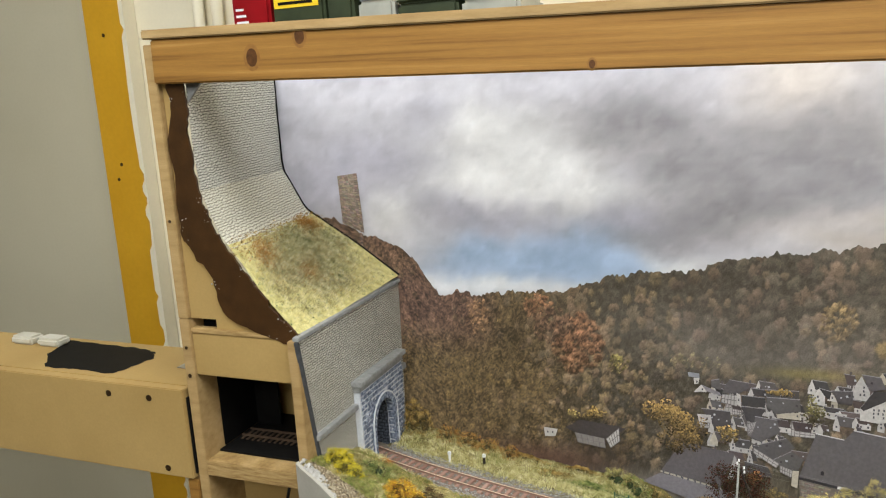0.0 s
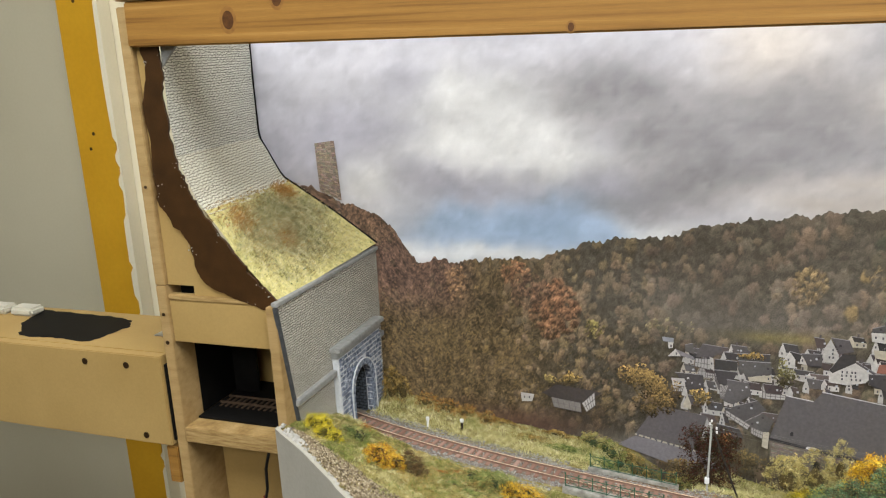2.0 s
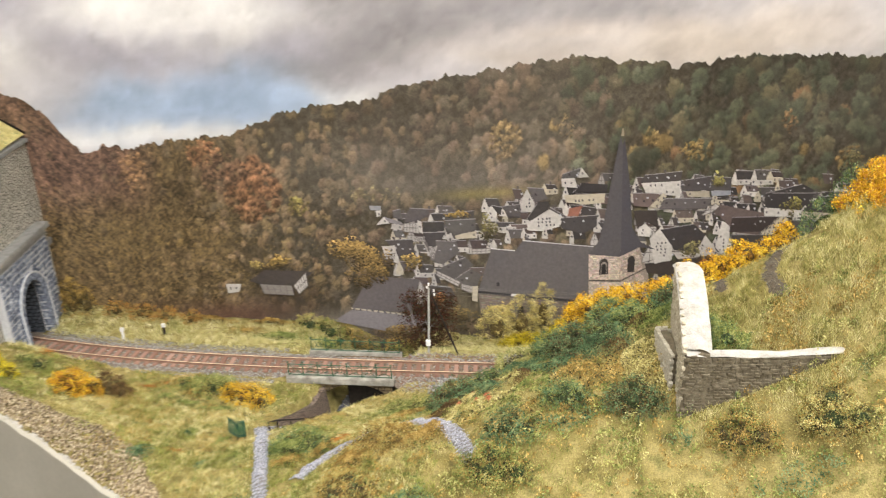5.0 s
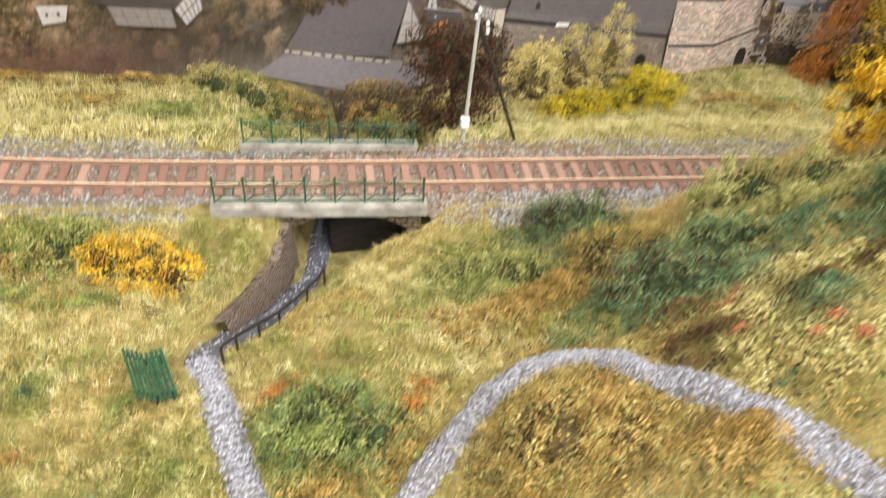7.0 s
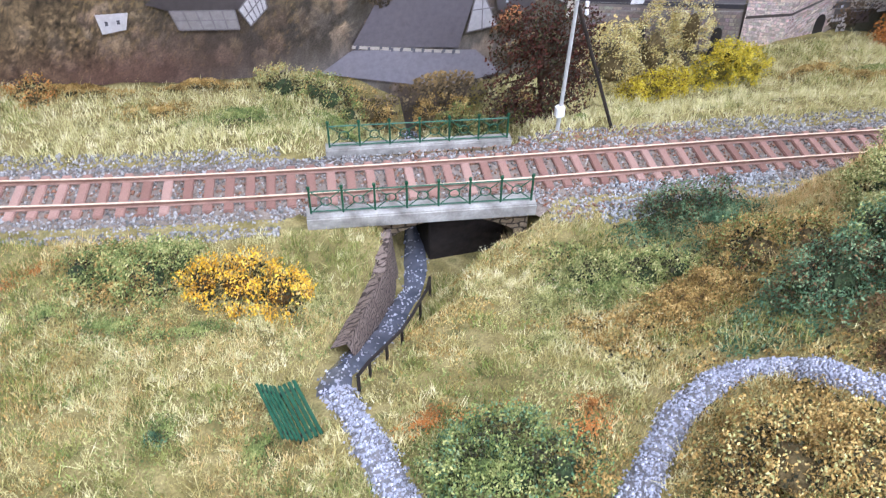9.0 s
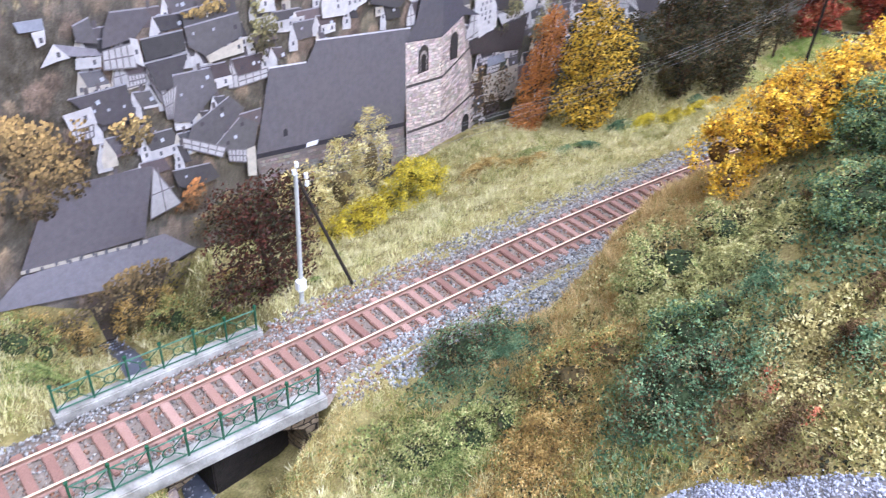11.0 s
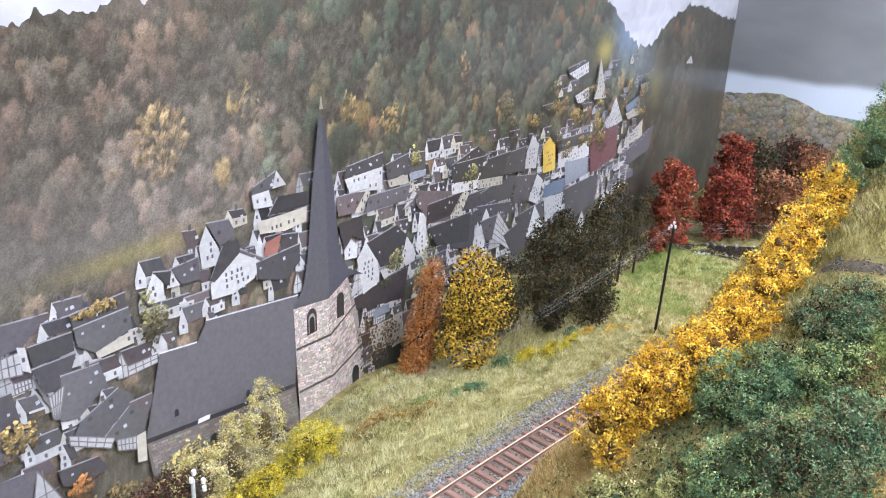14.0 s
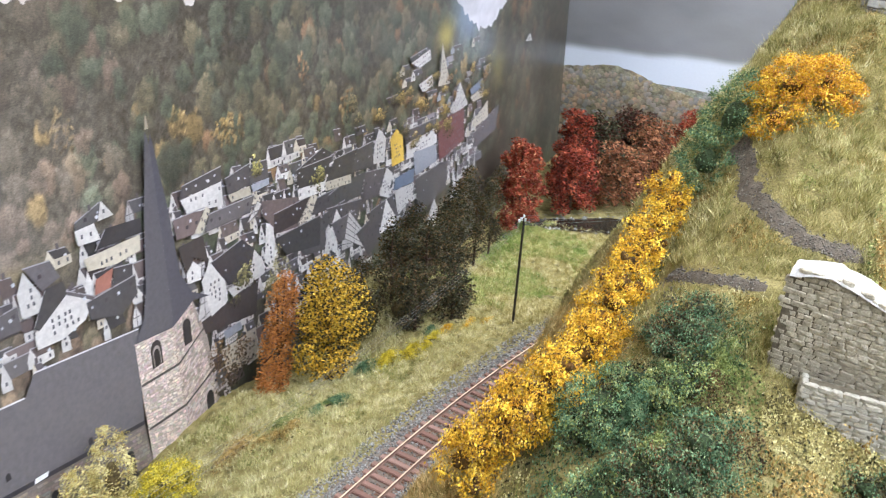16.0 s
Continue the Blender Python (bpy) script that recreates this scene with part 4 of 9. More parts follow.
for _ in range(30):
    xc, zc = hr_.uniform(620, 930), hr_.uniform(58, 135)
    if zc > 150 - 0.16 * (930 - xc) * 0.4 or zc < 62 + 0.1 * (930 - xc) * 0.3:
        continue
    w_, h_ = hr_.uniform(16, 30), hr_.uniform(4, 7)
    roof = hr_.choice(["slate", "slate", "brownroof", "mist"])
    parts_ = [(roof, [(xc + 5, zc + h_), (xc + w_, zc + h_ - 0.6), (xc + w_ + 3, zc), (xc + 9, zc)])]
    if hr_.random() < 0.7:
        parts_.append((hr_.choice(["plaster", "cream", "bluegrey"]), [(xc, zc - 4), (xc, zc), (xc + 5, zc + h_), (xc + 10, zc), (xc + 10, zc - 4)]))
    print_house(parts_)
for tx_ in range(26):
    print_tree(hr_.uniform(0.58, 0.94), hr_.uniform(0.05, 0.13), hr_.uniform(0.008, 0.018), hr_.uniform(0.006, 0.012), hr_.choice([(150, 134, 84), (128, 120, 86), (176, 150, 84), (140, 112, 80)]), 110, 300 + tx_)

print_house([
    ("slate", [(278, 123), (297, 129), (304, 120), (292, 118), (277, 118)]),
    ("plaster", [(277, 118), (291, 118), (294, 107), (278, 109)]),
    ("plaster", [(294, 118), (298, 129), (306, 118)]),
])
print_house([
    ("slate", [(365, 117), (405, 119), (404, 108), (361, 109)]),
    ("plaster", [(362, 108), (404, 108), (404, 91), (367, 97)]),
])
print_house([
    ("slate", [(289, 102), (298, 112), (326, 109), (326, 100)]),
    ("cream", [(280, 100), (324, 99), (323, 89), (303, 88), (282, 92)]),
])
print_house([
    ("slate", [(408, 109), (437, 112), (435, 96), (410, 96)]),
    ("cream", [(410, 96), (435, 95), (437, 88), (413, 90)]),
])
print_house([
    ("plaster", [(236, 84), (235, 98), (241, 109), (249, 93), (249, 83)]),
    ("slate", [(241, 111), (258, 109), (263, 97), (250, 94)]),
])
print_house([
    ("slate", [(438, 111), (458, 109), (459, 94), (436, 96)]),
    ("bluegrey", [(437, 95), (459, 94), (459, 89), (439, 89)]),
])
print_house([
    ("bluegrey", [(76, 101), (88, 100), (88, 95), (77, 96)]),
    ("plaster", [(82, 95), (88, 95), (87, 89), (83, 88)]),
])
print_house([
    ("slate", [(100, 94), (108, 96), (110, 83), (100, 86)]),
])
print_house([
    ("brownroof", [(353, 98), (385, 96), (372, 81), (355, 83)]),
    ("cream", [(372, 81), (386, 96), (390, 92), (380, 79)]),
])
print_house([
    ("plaster", [(211, 81), (214, 91), (220, 80)]),
    ("slate", [(214, 92), (234, 93), (234, 79), (221, 80)]),
])
print_house([
    ("plaster", [(198, 76), (197, 82), (203, 93), (209, 85), (209, 75)]),
    ("slate", [(203, 94), (215, 91), (213, 82), (209, 85)]),
])
print_house([
    ("slate", [(153, 88), (185, 89), (185, 80), (154, 80)]),
])
print_house([
    ("slate", [(118, 96), (135, 94), (138, 89), (128, 81), (111, 80), (113, 88)]),
    ("timber", [(111, 79), (126, 79), (126, 67), (110, 70)]),
])
print_house([
    ("mist", [(90, 88), (108, 81), (111, 77), (98, 80), (92, 83)]),
    ("plaster", [(82, 79), (90, 88), (96, 80), (90, 80)]),
    ("plaster", [(98, 79), (110, 77), (109, 72), (97, 74)]),
])
print_house([
    ("plaster", [(241, 63), (241, 73), (265, 86), (282, 75), (275, 65), (258, 61)]),
    ("slate", [(241, 76), (252, 94), (264, 94), (266, 86), (244, 73)]),
    ("slate", [(265, 88), (284, 76), (282, 74), (265, 85)]),
])
print_house([
    ("slate", [(389, 90), (440, 87), (434, 75), (382, 78)]),
    ("timber", [(429, 68), (443, 81), (448, 77), (442, 72), (435, 69)]),
])
print_house([
    ("slate", [(497, 89), (536, 97), (550, 89), (543, 72), (496, 77)]),
    ("plaster", [(496, 76), (543, 72), (548, 58), (504, 64)]),
])
print_house([
    ("slate", [(277, 75), (316, 76), (316, 63), (301, 55), (278, 63)]),
    ("rust", [(286, 85), (300, 87), (296, 76), (284, 76)]),
    ("slate", [(300, 87), (315, 84), (314, 76), (298, 76)]),
])
print_house([
    ("slate", [(130, 80), (153, 79), (153, 68), (131, 68)]),
    ("plaster", [(125, 82), (129, 80), (130, 66), (126, 69)]),
])
print_house([
    ("slate", [(154, 80), (186, 80), (187, 67), (164, 62), (155, 69)]),
    ("cream", [(164, 62), (187, 66), (186, 58), (165, 58)]),
])
print_house([
    ("darkroof", [(355, 78), (380, 77), (383, 57), (369, 65), (360, 57)]),
    ("plaster", [(361, 49), (360, 56), (368, 63), (375, 56), (374, 47)]),
])
print_house([
    ("slate", [(130, 68), (154, 67), (146, 50), (135, 52)]),
    ("timber", [(130, 64), (135, 52), (140, 43), (135, 46)]),
])
print_house([
    ("plaster", [(447, 30), (452, 60), (461, 56), (462, 41), (459, 17)]),
    ("brownroof", [(448, 67), (448, 79), (516, 62), (493, 42), (468, 46)]),
    ("cream", [(493, 42), (516, 62), (521, 59), (504, 40)]),
])
print_house([
    ("slate", [(90, 62), (119, 61), (121, 41), (103, 44)]),
    ("plaster", [(86, 55), (100, 55), (101, 46), (88, 46)]),
    ("timber", [(88, 46), (99, 46), (98, 40), (88, 40)]),
])
print_house([
    ("slate", [(518, 57), (564, 55), (572, 37), (514, 44)]),
])
print_house([
    ("slate", [(144, 58), (165, 56), (168, 42), (150, 30), (140, 33)]),
    ("timber", [(136, 49), (145, 52), (140, 35), (137, 36)]),
])
print_house([
    ("slate", [(385, 55), (421, 59), (435, 46), (426, 26), (402, 30)]),
    ("plaster", [(381, 15), (374, 45), (384, 56), (399, 35), (400, 19)]),
    ("plaster", [(401, 27), (427, 26), (435, 45), (446, 31), (445, 21), (406, 19)]),
])
print_house([
    ("timber", [(367, 17), (367, 21), (376, 43), (383, 33), (383, 21)]),
])
print_house([
    ("slate", [(150, 28), (174, 37), (183, 27), (162, 12), (146, 21)]),
    ("timber", [(143, 23), (168, 8), (165, 3), (143, 17)]),
])
print_house([
    ("slate", [(480, 40), (536, 37), (538, 5), (503, 13)]),
    ("plaster", [(535, 4), (540, 22), (552, 3)]),
])
print_house([
    ("slate", [(539, 35), (574, 33), (581, 16), (569, 22), (559, 7)]),
    ("timber", [(563, -7), (569, 22), (586, 4), (585, -10)]),
])
print_house([
    ("slate", [(162, 12), (179, 23), (191, 15), (185, -1), (171, 2)]),
    ("timber", [(169, 6), (181, 2), (180, -6), (169, -1)]),
    ("cream", [(181, 2), (187, 2), (186, -17), (180, -15)]),
])
print_house([
    ("slate", [(134, 7), (157, 3), (162, -8), (144, -9), (136, -4)]),
])
print_house([
    ("darkroof", [(370, 16), (432, 19), (437, 16), (432, -7), (373, 5)]),
    ("cream", [(388, -16), (430, -19), (431, -46), (392, -38)]),
    ("bluegrey", [(392, -3), (412, -4), (414, -11), (393, -10)]),
])
print_house([
    ("hazy", [(71, 22), (124, 14), (112, -25), (48, -15)]),
    ("timber", [(124, 13), (136, -14), (117, -16)]),
    ("mist", [(48, -17), (123, -28), (140, -46), (103, -51), (28, -29)]),
    ("cream", [(48, -14), (113, -27), (113, -29), (48, -16)]),
])
print_house([
    ("darkroof", [(-57, 25), (-40, 36), (4, 32), (11, 30), (-10, 16), (-46, 20)]),
    ("timberdim", [(-46, 20), (-13, 16), (-12, 5), (-43, 9)]),
    ("timber", [(-11, 16), (3, 30), (4, 15), (-6, 6)]),
])
print_house([
    ("plaster", [(-82, 23), (-66, 22), (-69, 13), (-81, 12)]),
])
print_house([
    ("brownroof", [(463, 64), (518, 62), (501, 45), (461, 47)]),
    ("cream", [(502, 44), (521, 61), (526, 58), (512, 40)]),
    ("slate", [(462, 44), (530, 40), (527, 13), (477, 24)]),
    ("slate", [(533, 39), (571, 40), (564, 24), (529, 25)]),
    ("plaster", [(535, 8), (542, 27), (556, 4), (556, -7)]),
    ("slate", [(546, 26), (589, 24), (590, 0), (558, 3)]),
    ("timber", [(569, 3), (578, 27), (602, 1), (604, -19)]),
    ("slate", [(590, 0), (630, 7), (641, -24), (614, -32)]),
    ("plaster", [(540, -35), (554, -1), (561, -14), (550, -53)]),
])
print_house([
    ("slate", [(504, 89), (552, 86), (538, 67), (497, 73)]),
    ("plaster", [(497, 72), (538, 67), (537, 59), (498, 63)]),
    ("slate", [(556, 82), (596, 81), (583, 60), (539, 66)]),
    ("cream", [(539, 66), (583, 60), (583, 52), (539, 58)]),
    ("slate", [(596, 80), (626, 80), (626, 55), (583, 61)]),
    ("plaster", [(626, 57), (628, 74), (638, 88), (652, 76), (649, 53)]),
])
print_house([
    ("yellow", [(666, 43), (662, 72), (675, 79), (689, 69), (693, 42)]),
])
print_house([
    ("slate", [(690, 72), (773, 68), (776, 57), (698, 58)]),
    ("plaster", [(698, 57), (776, 56), (776, 39), (721, 39), (699, 41)]),
    ("bluegrey", [(715, 44), (774, 38), (777, 18), (721, 17)]),
    ("brick", [(776, 61), (854, 61), (859, 21), (785, 16)]),
    ("slate", [(720, 14), (781, 13), (809, 10), (806, -23), (730, -30)]),
])
print_house([
    ("slate", [(544, 53), (573, 57), (610, 54), (602, 34), (553, 39)]),
    ("slate", [(610, 54), (650, 47), (637, 22), (603, 27)]),
    ("plaster", [(638, 22), (653, 46), (667, 36), (656, 14)]),
    ("slate", [(540, 42), (602, 31), (590, 3), (547, 26)]),
    ("plaster", [(545, 20), (556, 36), (571, 13), (567, 5)]),
    ("blue", [(672, 29), (718, 27), (716, 12), (668, 17)]),
    ("plaster", [(671, 16), (717, 11), (715, -4), (679, -13)]),
    ("slate", [(619, 13), (666, 14), (681, -14), (617, -4)]),
    ("plaster", [(638, -17), (652, 14), (674, -13), (671, -28)]),
    ("plaster", [(748, -49), (772, -25), (795, -57), (782, -65)]),
    ("plaster", [(818, -46), (829, -15), (857, -43), (852, -60)]),
    ("slate", [(681, -16), (735, -20), (733, -44), (680, -35)]),
])
print_house([
    ("plaster", [(708, 137), (753, 144), (756, 133), (728, 129)]),
    ("slate", [(705, 143), (744, 147), (755, 144), (709, 137)]),
    ("plaster", [(727, 112), (760, 117), (763, 105), (736, 103)]),
    ("cream", [(776, 101), (785, 145), (810, 98)]),
    ("slate", [(777, 101), (785, 145), (782, 112)]),
])
print_house([
    ("plaster", [(810, 66), (840, 94), (867, 63), (828, 59)]),
    ("slate", [(810, 66), (840, 94), (819, 88)]),
    ("cream", [(875, 69), (918, 74), (923, 61), (885, 61)]),
    ("blue", [(872, 79), (913, 85), (920, 74), (878, 71)]),
    ("cream", [(882, 37), (922, 48), (936, 53), (940, 30), (892, 28)]),
    ("slate", [(887, 21), (961, 36), (981, 38), (972, 7), (901, 1)]),
    ("plaster", [(1081, 105), (1100, 114), (1111, 102)]),
])


def print_shape(name, shapes, material, depth):
    """Flat printed forms of one motif."""
    verts, faces, cols = [], [], []
    for i, (colour, pts) in enumerate(shapes):
        faces.append(tuple(range(len(verts), len(verts) + len(pts))))
        verts += [(x / 1000, -depth - 0.00002 * i, z / 1000) for x, z in pts]
        cols += [colour] * len(pts)
    ob = put(name, verts, faces, material, backdrop)
    ink(ob, lin_array(np.array(cols, float)))
    return ob


def arch_shape(x, z, w, h):
    return [(x - w, z - h)] + [(x - w * math.cos(a), z + h * 0.4 + w * 1.3 * math.sin(a)) for a in np.linspace(0, math.pi, 7)] + [(x + w, z - h)]


print_shape("printed_nave", [((112, 104, 96), [(187, -6), (307, -27), (310, -61), (189, -32)]), ((101, 97, 98), [(187, -5), (202, 44), (228, 40), (236, 51), (313, 39), (307, -26)]),
                             ((206, 204, 204), [(202, 45), (228, 41), (228, 40), (202, 44)]), ((196, 194, 196), [(236, 52), (313, 40), (313, 39), (236, 51)]),
                             ((54, 52, 56), [(187, -4), (307, -25), (307, -28), (187, -7)]), ((226, 226, 224), [(224, -10), (233, -11), (232, -14), (223, -13)]),
                             ((40, 38, 40), arch_shape(291, -50, 4, 12)), ((48, 46, 50), arch_shape(264, -12, 1.6, 2)), ((48, 46, 50), arch_shape(209, 2, 1.6, 2))], HOUSE_INK, 0.0024)
print_shape("printed_church_tower", [((170, 160, 148), [(308, 31), (341, 31), (347, -75), (310, -63)]), ((150, 138, 128), [(340, 31), (363, 38), (375, 0), (382, -52), (347, -75)])], STONE_INK, 0.0026)
print_shape("printed_church_details", [((84, 78, 74), [(309, 1), (344, -2), (377, 14), (377, 12.5), (344, -4), (309, -1)]), ((84, 78, 74), [(310, -33), (346, -36), (381, -24), (381, -26), (346, -38), (310, -35)]),
                                       ((62, 56, 54), arch_shape(325, 15, 5, 9)), ((148, 140, 132), arch_shape(325, 14, 3.4, 7)), ((44, 40, 42), arch_shape(325, 13, 2.6, 6)),
                                       ((58, 54, 54), arch_shape(355, 17, 4, 10)), ((40, 38, 40), arch_shape(371, -50, 4, 12))], HOUSE_INK, 0.0028)
print_shape("printed_spire", [((90, 87, 90), [(308, 31), (318, 45), (322.5, 62), (329, 109), (338, 160), (340.5, 150), (343, 40), (342, 26)]), ((80, 78, 84), [(342, 26), (343, 40), (340.5, 150), (342, 158), (350, 106), (354, 60), (364, 42), (381, 32), (364, 36)]),
                              ((150, 140, 120), [(338, 160), (341.5, 160), (340.5, 168), (339.5, 168)])], HOUSE_INK, 0.0031)
print_shape("printed_ruin_tower", [((132, 118, 104), [(-327, 314), (-301, 317), (-296, 246), (-324, 257)]), ((110, 96, 84), [(-306, 316.5), (-301, 317), (-296, 246), (-301, 247)])], STONE_INK, 0.0012)


def print_rubble(corners, rows, cols, tone, seed, depth):
    """Single stones of a printed wall, laid in courses inside four corners."""
    r = np.random.default_rng(seed)
    p = [np.array(q, float) / 1000 for q in corners]
    verts, faces, cols_ = [], [], []
    for i in range(rows):
        u = -r.uniform(0, 1)
        while u < cols:
            w = r.uniform(0.5, 1.5)
            a, b = max(0, u) / cols, min(cols, u + w) / cols
            t0, t1 = (i + 0.06) / rows, (i + 0.9) / rows
            if b > a + 0.01:
                quad = []
                for s_, t_ in ((a, t0), (b, t0 + r.normal(0, 0.003)), (b - 0.006, t1), (a + 0.004, t1 + r.normal(0, 0.003))):
                    q = (p[0] * (1 - s_) + p[1] * s_) * (1 - t_) + (p[3] * (1 - s_) + p[2] * s_) * t_
                    quad.append((q[0], -depth, q[1]))
                faces.append(tuple(range(len(verts), len(verts) + 4)))
                verts += quad
                cols_ += [np.clip(np.array(tone) * r.uniform(0.82, 1.12) + r.normal(0, 4, 3), 0, 255)] * 4
            u += w
    ob = put("printed_rubble", verts, faces, STONE_INK, backdrop)
    ink(ob, lin_array(np.array(cols_)))
    tagged(ob, kind="stuff")


print_rubble([(189, -9), (306, -29), (309, -60), (190, -32)], 11, 26, (134, 124, 114), 6, 0.0025)
print_shape("printed_nave_windows", [((40, 38, 40), arch_shape(291, -48, 4, 11)), ((44, 42, 42), arch_shape(262, -40, 3.4, 9)), ((44, 42, 42), arch_shape(234, -33, 3.2, 8))], HOUSE_INK, 0.0026)
print_rubble([(308, 31), (341, 31), (347, -75), (310, -63)], 46, 13, (202, 186, 172), 2, 0.0027)
print_rubble([(341, 31), (362, 37), (381, -52), (347, -75)], 46, 10, (184, 168, 156), 3, 0.0027)
print_rubble([(-327, 314), (-301, 317), (-296, 246), (-324, 257)], 26, 7, (150, 134, 120), 4, 0.0014)


# ---- second print on the end wall ----
end_backdrop = empty("end_backdrop", (1.315, 0, 0))
tagged(end_backdrop, "photo print of grey sky over hazy autumn hills", "backdrop", kind="structure")


def end_panel(name, gy, gz, depth, material, colours):
    k = np.arange(gy.size).reshape(gy.shape)
    faces = np.stack([k[:-1, :-1], k[1:, :-1], k[1:, 1:], k[:-1, 1:]], -1).reshape(-1, 4)
    ob = fast_mesh(name, np.stack([0 * gy.ravel() - depth, gy.ravel(), gz.ravel()], 1), faces, material, parent=end_backdrop)
    ink(ob, lin_array(colours).reshape(-1, 3))


gy, gz = np.meshgrid(np.arange(-0.40, 0.272, 0.006), np.arange(-0.20, 0.442, 0.004))
u = 0.20 - gy
rim = 0.062 + 0.02 * (u - 0.02) + 0.012 * (cloudy(gy, gz * 0, 14, 8, 3) - 0.5)
grey = (132 + 40 * (cloudy(gy * 0.4, gz, 22, 6, 5) - 0.5) + 60 * np.clip(gz - 0.15, 0, 0.2))[..., None] * np.array([1.0, 1.0, 1.01])
high = ease((gz - rim + 0.004) / 0.014)[..., None]
end_panel("photo_sheet", gy, gz, 0.0, SKY_INK, grey * high + np.array([212, 218, 226]) * (1 - high))
gy, gv = np.meshgrid(np.arange(-0.40, 0.272, 0.003), np.linspace(0, 1, 30))
u = 0.20 - gy
far_top = 0.024 + 0.010 * (cloudy(gy, gy * 0, 9, 21, 3) - 0.5)
end_panel("woods_print", gy, -0.2 + (far_top + 0.2) * gv, 0.0002, HILL_INK, np.array([176, 180, 192]) + 0 * gy[..., None])
hill = 0.030 - 0.09 * np.clip(u - 0.02, 0, 1) + 0.02 * np.exp(-((u - 0.10) / 0.06) ** 2) + 0.005 * (cloudy(gy, gy * 0, 120, 4, 3) - 0.5)
gz = -0.2 + (hill + 0.2) * gv
mist = np.clip((gz + 0.05) / 0.10, 0, 1)[..., None]
tone = np.array([140, 128, 116]) * (1 - mist) + np.array([172, 168, 166]) * mist + 50 * (cloudy(gy, gz, 30, 2, 3)[..., None] - 0.5) * np.array([1.3, 0.9, 0.5])
end_panel("woods_print", gy, gz, 0.0004, HILL_INK, tone)
erng = np.random.default_rng(12)
n = 1700
ty = erng.uniform(-0.38, 0.24, n)
tu = 0.20 - ty
tz = np.sort(0.030 - 0.09 * np.clip(tu - 0.02, 0, 1) + 0.02 * np.exp(-((tu - 0.10) / 0.06) ** 2) - 0.001 - 0.15 * erng.uniform(0, 1, n) ** 1.2)[::-1]
top = 0.030 - 0.09 * np.clip(tu - 0.02, 0, 1) + 0.02 * np.exp(-((tu - 0.10) / 0.06) ** 2)
ty, tz, top = ty[tz < top], tz[tz < top], top[tz < top]
n = len(ty)
ang = np.arange(7)[None] * 0.8976 + erng.uniform(0, 0.5, (n, 7))
rad = erng.uniform(0.0018, 0.0052, n)[:, None] * erng.uniform(0.6, 1.25, (n, 7))
ring = np.stack([-0.0006 - 0.0002 * np.arange(n)[:, None] / n + 0 * ang, ty[:, None] + rad * np.cos(ang), tz[:, None] + rad * np.sin(ang) * 1.15], 2)
pale = np.clip(1 - (top - tz) / 0.05, 0, 1)[:, None]
hue = np.array([(126, 116, 98), (112, 112, 100), (150, 124, 94), (98, 98, 90), (140, 128, 110), (166, 128, 92)], float)[erng.integers(0, 6, n)]
hue = hue * (0.80 - 0.40 * pale) + np.array([164, 162, 162]) * (0.20 + 0.40 * pale)
shade = 1.0 + 0.13 * np.sin(ang) + erng.normal(0, 0.05, ang.shape)
ob = fast_mesh("printed_woods", ring.reshape(-1, 3), np.arange(7 * n).reshape(-1, 7), CROWN_INK, parent=end_backdrop)
ink(ob, lin_array((hue[:, None] * shade[..., None]).reshape(-1, 3)))
tagged(ob, kind="stuff")

# ---- room shell ----
def slab(name, x0, x1, y0, y1, z0, z1, material, label, bevel=0.0):
    return tagged(part(name, block(x0, x1, y0, y1, z0, z1, bevel), material), label, name.split("_")[0], kind="structure")


# Colours of the unseen walls and floor, kept dull to hold down bounced light.
ROOMPAINT = shader("low_bounce_paint", [lin(136, 126, 106), lin(152, 142, 122)], 4, 0.7, 0.05, 200, fine=0.03)
FLOORING = shader("grey_floor", [lin(52, 48, 43), lin(66, 62, 56)], 5, 0.6, 0.05, 200, fine=0.1)
slab("floor", -2.4, 2.6, -2.6, 0.55, -1.05, -1.0, FLOORING, "unseen floor of the hobby room, coloured dark to cut bounced light")
slab("ceiling", -2.4, 2.6, -2.6, 0.55, 1.4, 1.45, WALLWHITE, "plain white painted ceiling")
slab("wall_north", -2.4, -0.855, 0.40, 0.55, -1.0, 1.4, WALLGREY, "pale grey painted wall panel")
slab("wall_back", -0.855, 2.6, 0.40, 0.55, -1.0, 1.4, WALLWHITE, "white painted room wall")
slab("wall_west", -2.5, -2.4, -2.6, 0.55, -1.0, 1.4, ROOMPAINT, "unseen side wall, coloured dull to cut bounced light")
slab("wall_east", 2.6, 2.7, -2.6, 0.55, -1.0, 1.4, ROOMPAINT, "unseen side wall, coloured dull to cut bounced light")
slab("wall_south", -2.4, 2.6, -2.7, -2.6, -1.0, 1.4, ROOMPAINT, "unseen wall behind the viewer, coloured dull to cut bounced light")
post = tagged(part("trim", block(-0.897, -0.813, 0.372, 0.398, -1.0, 1.4, 0.003), YELLOW), "yellow painted upright timber against the wall", "trim", kind="structure")
for zz in (0.52, 0.31, 0.285):
    part("screw_hole", tube([(-0.868 + 0.01 * (zz > 0.3), 0.3719, zz), (-0.868 + 0.01 * (zz > 0.3), 0.3712, zz)], 0.003, 8), SCREW, post)
rag = np.linspace(-0.4, 1.2, 160)
edge_x = -0.821 + 0.008 * (cloudy(rag, rag * 0, 7, 3, 4) - 0.5) + 0.006 * (cloudy(rag, rag * 0, 40, 13, 2) > 0.62)
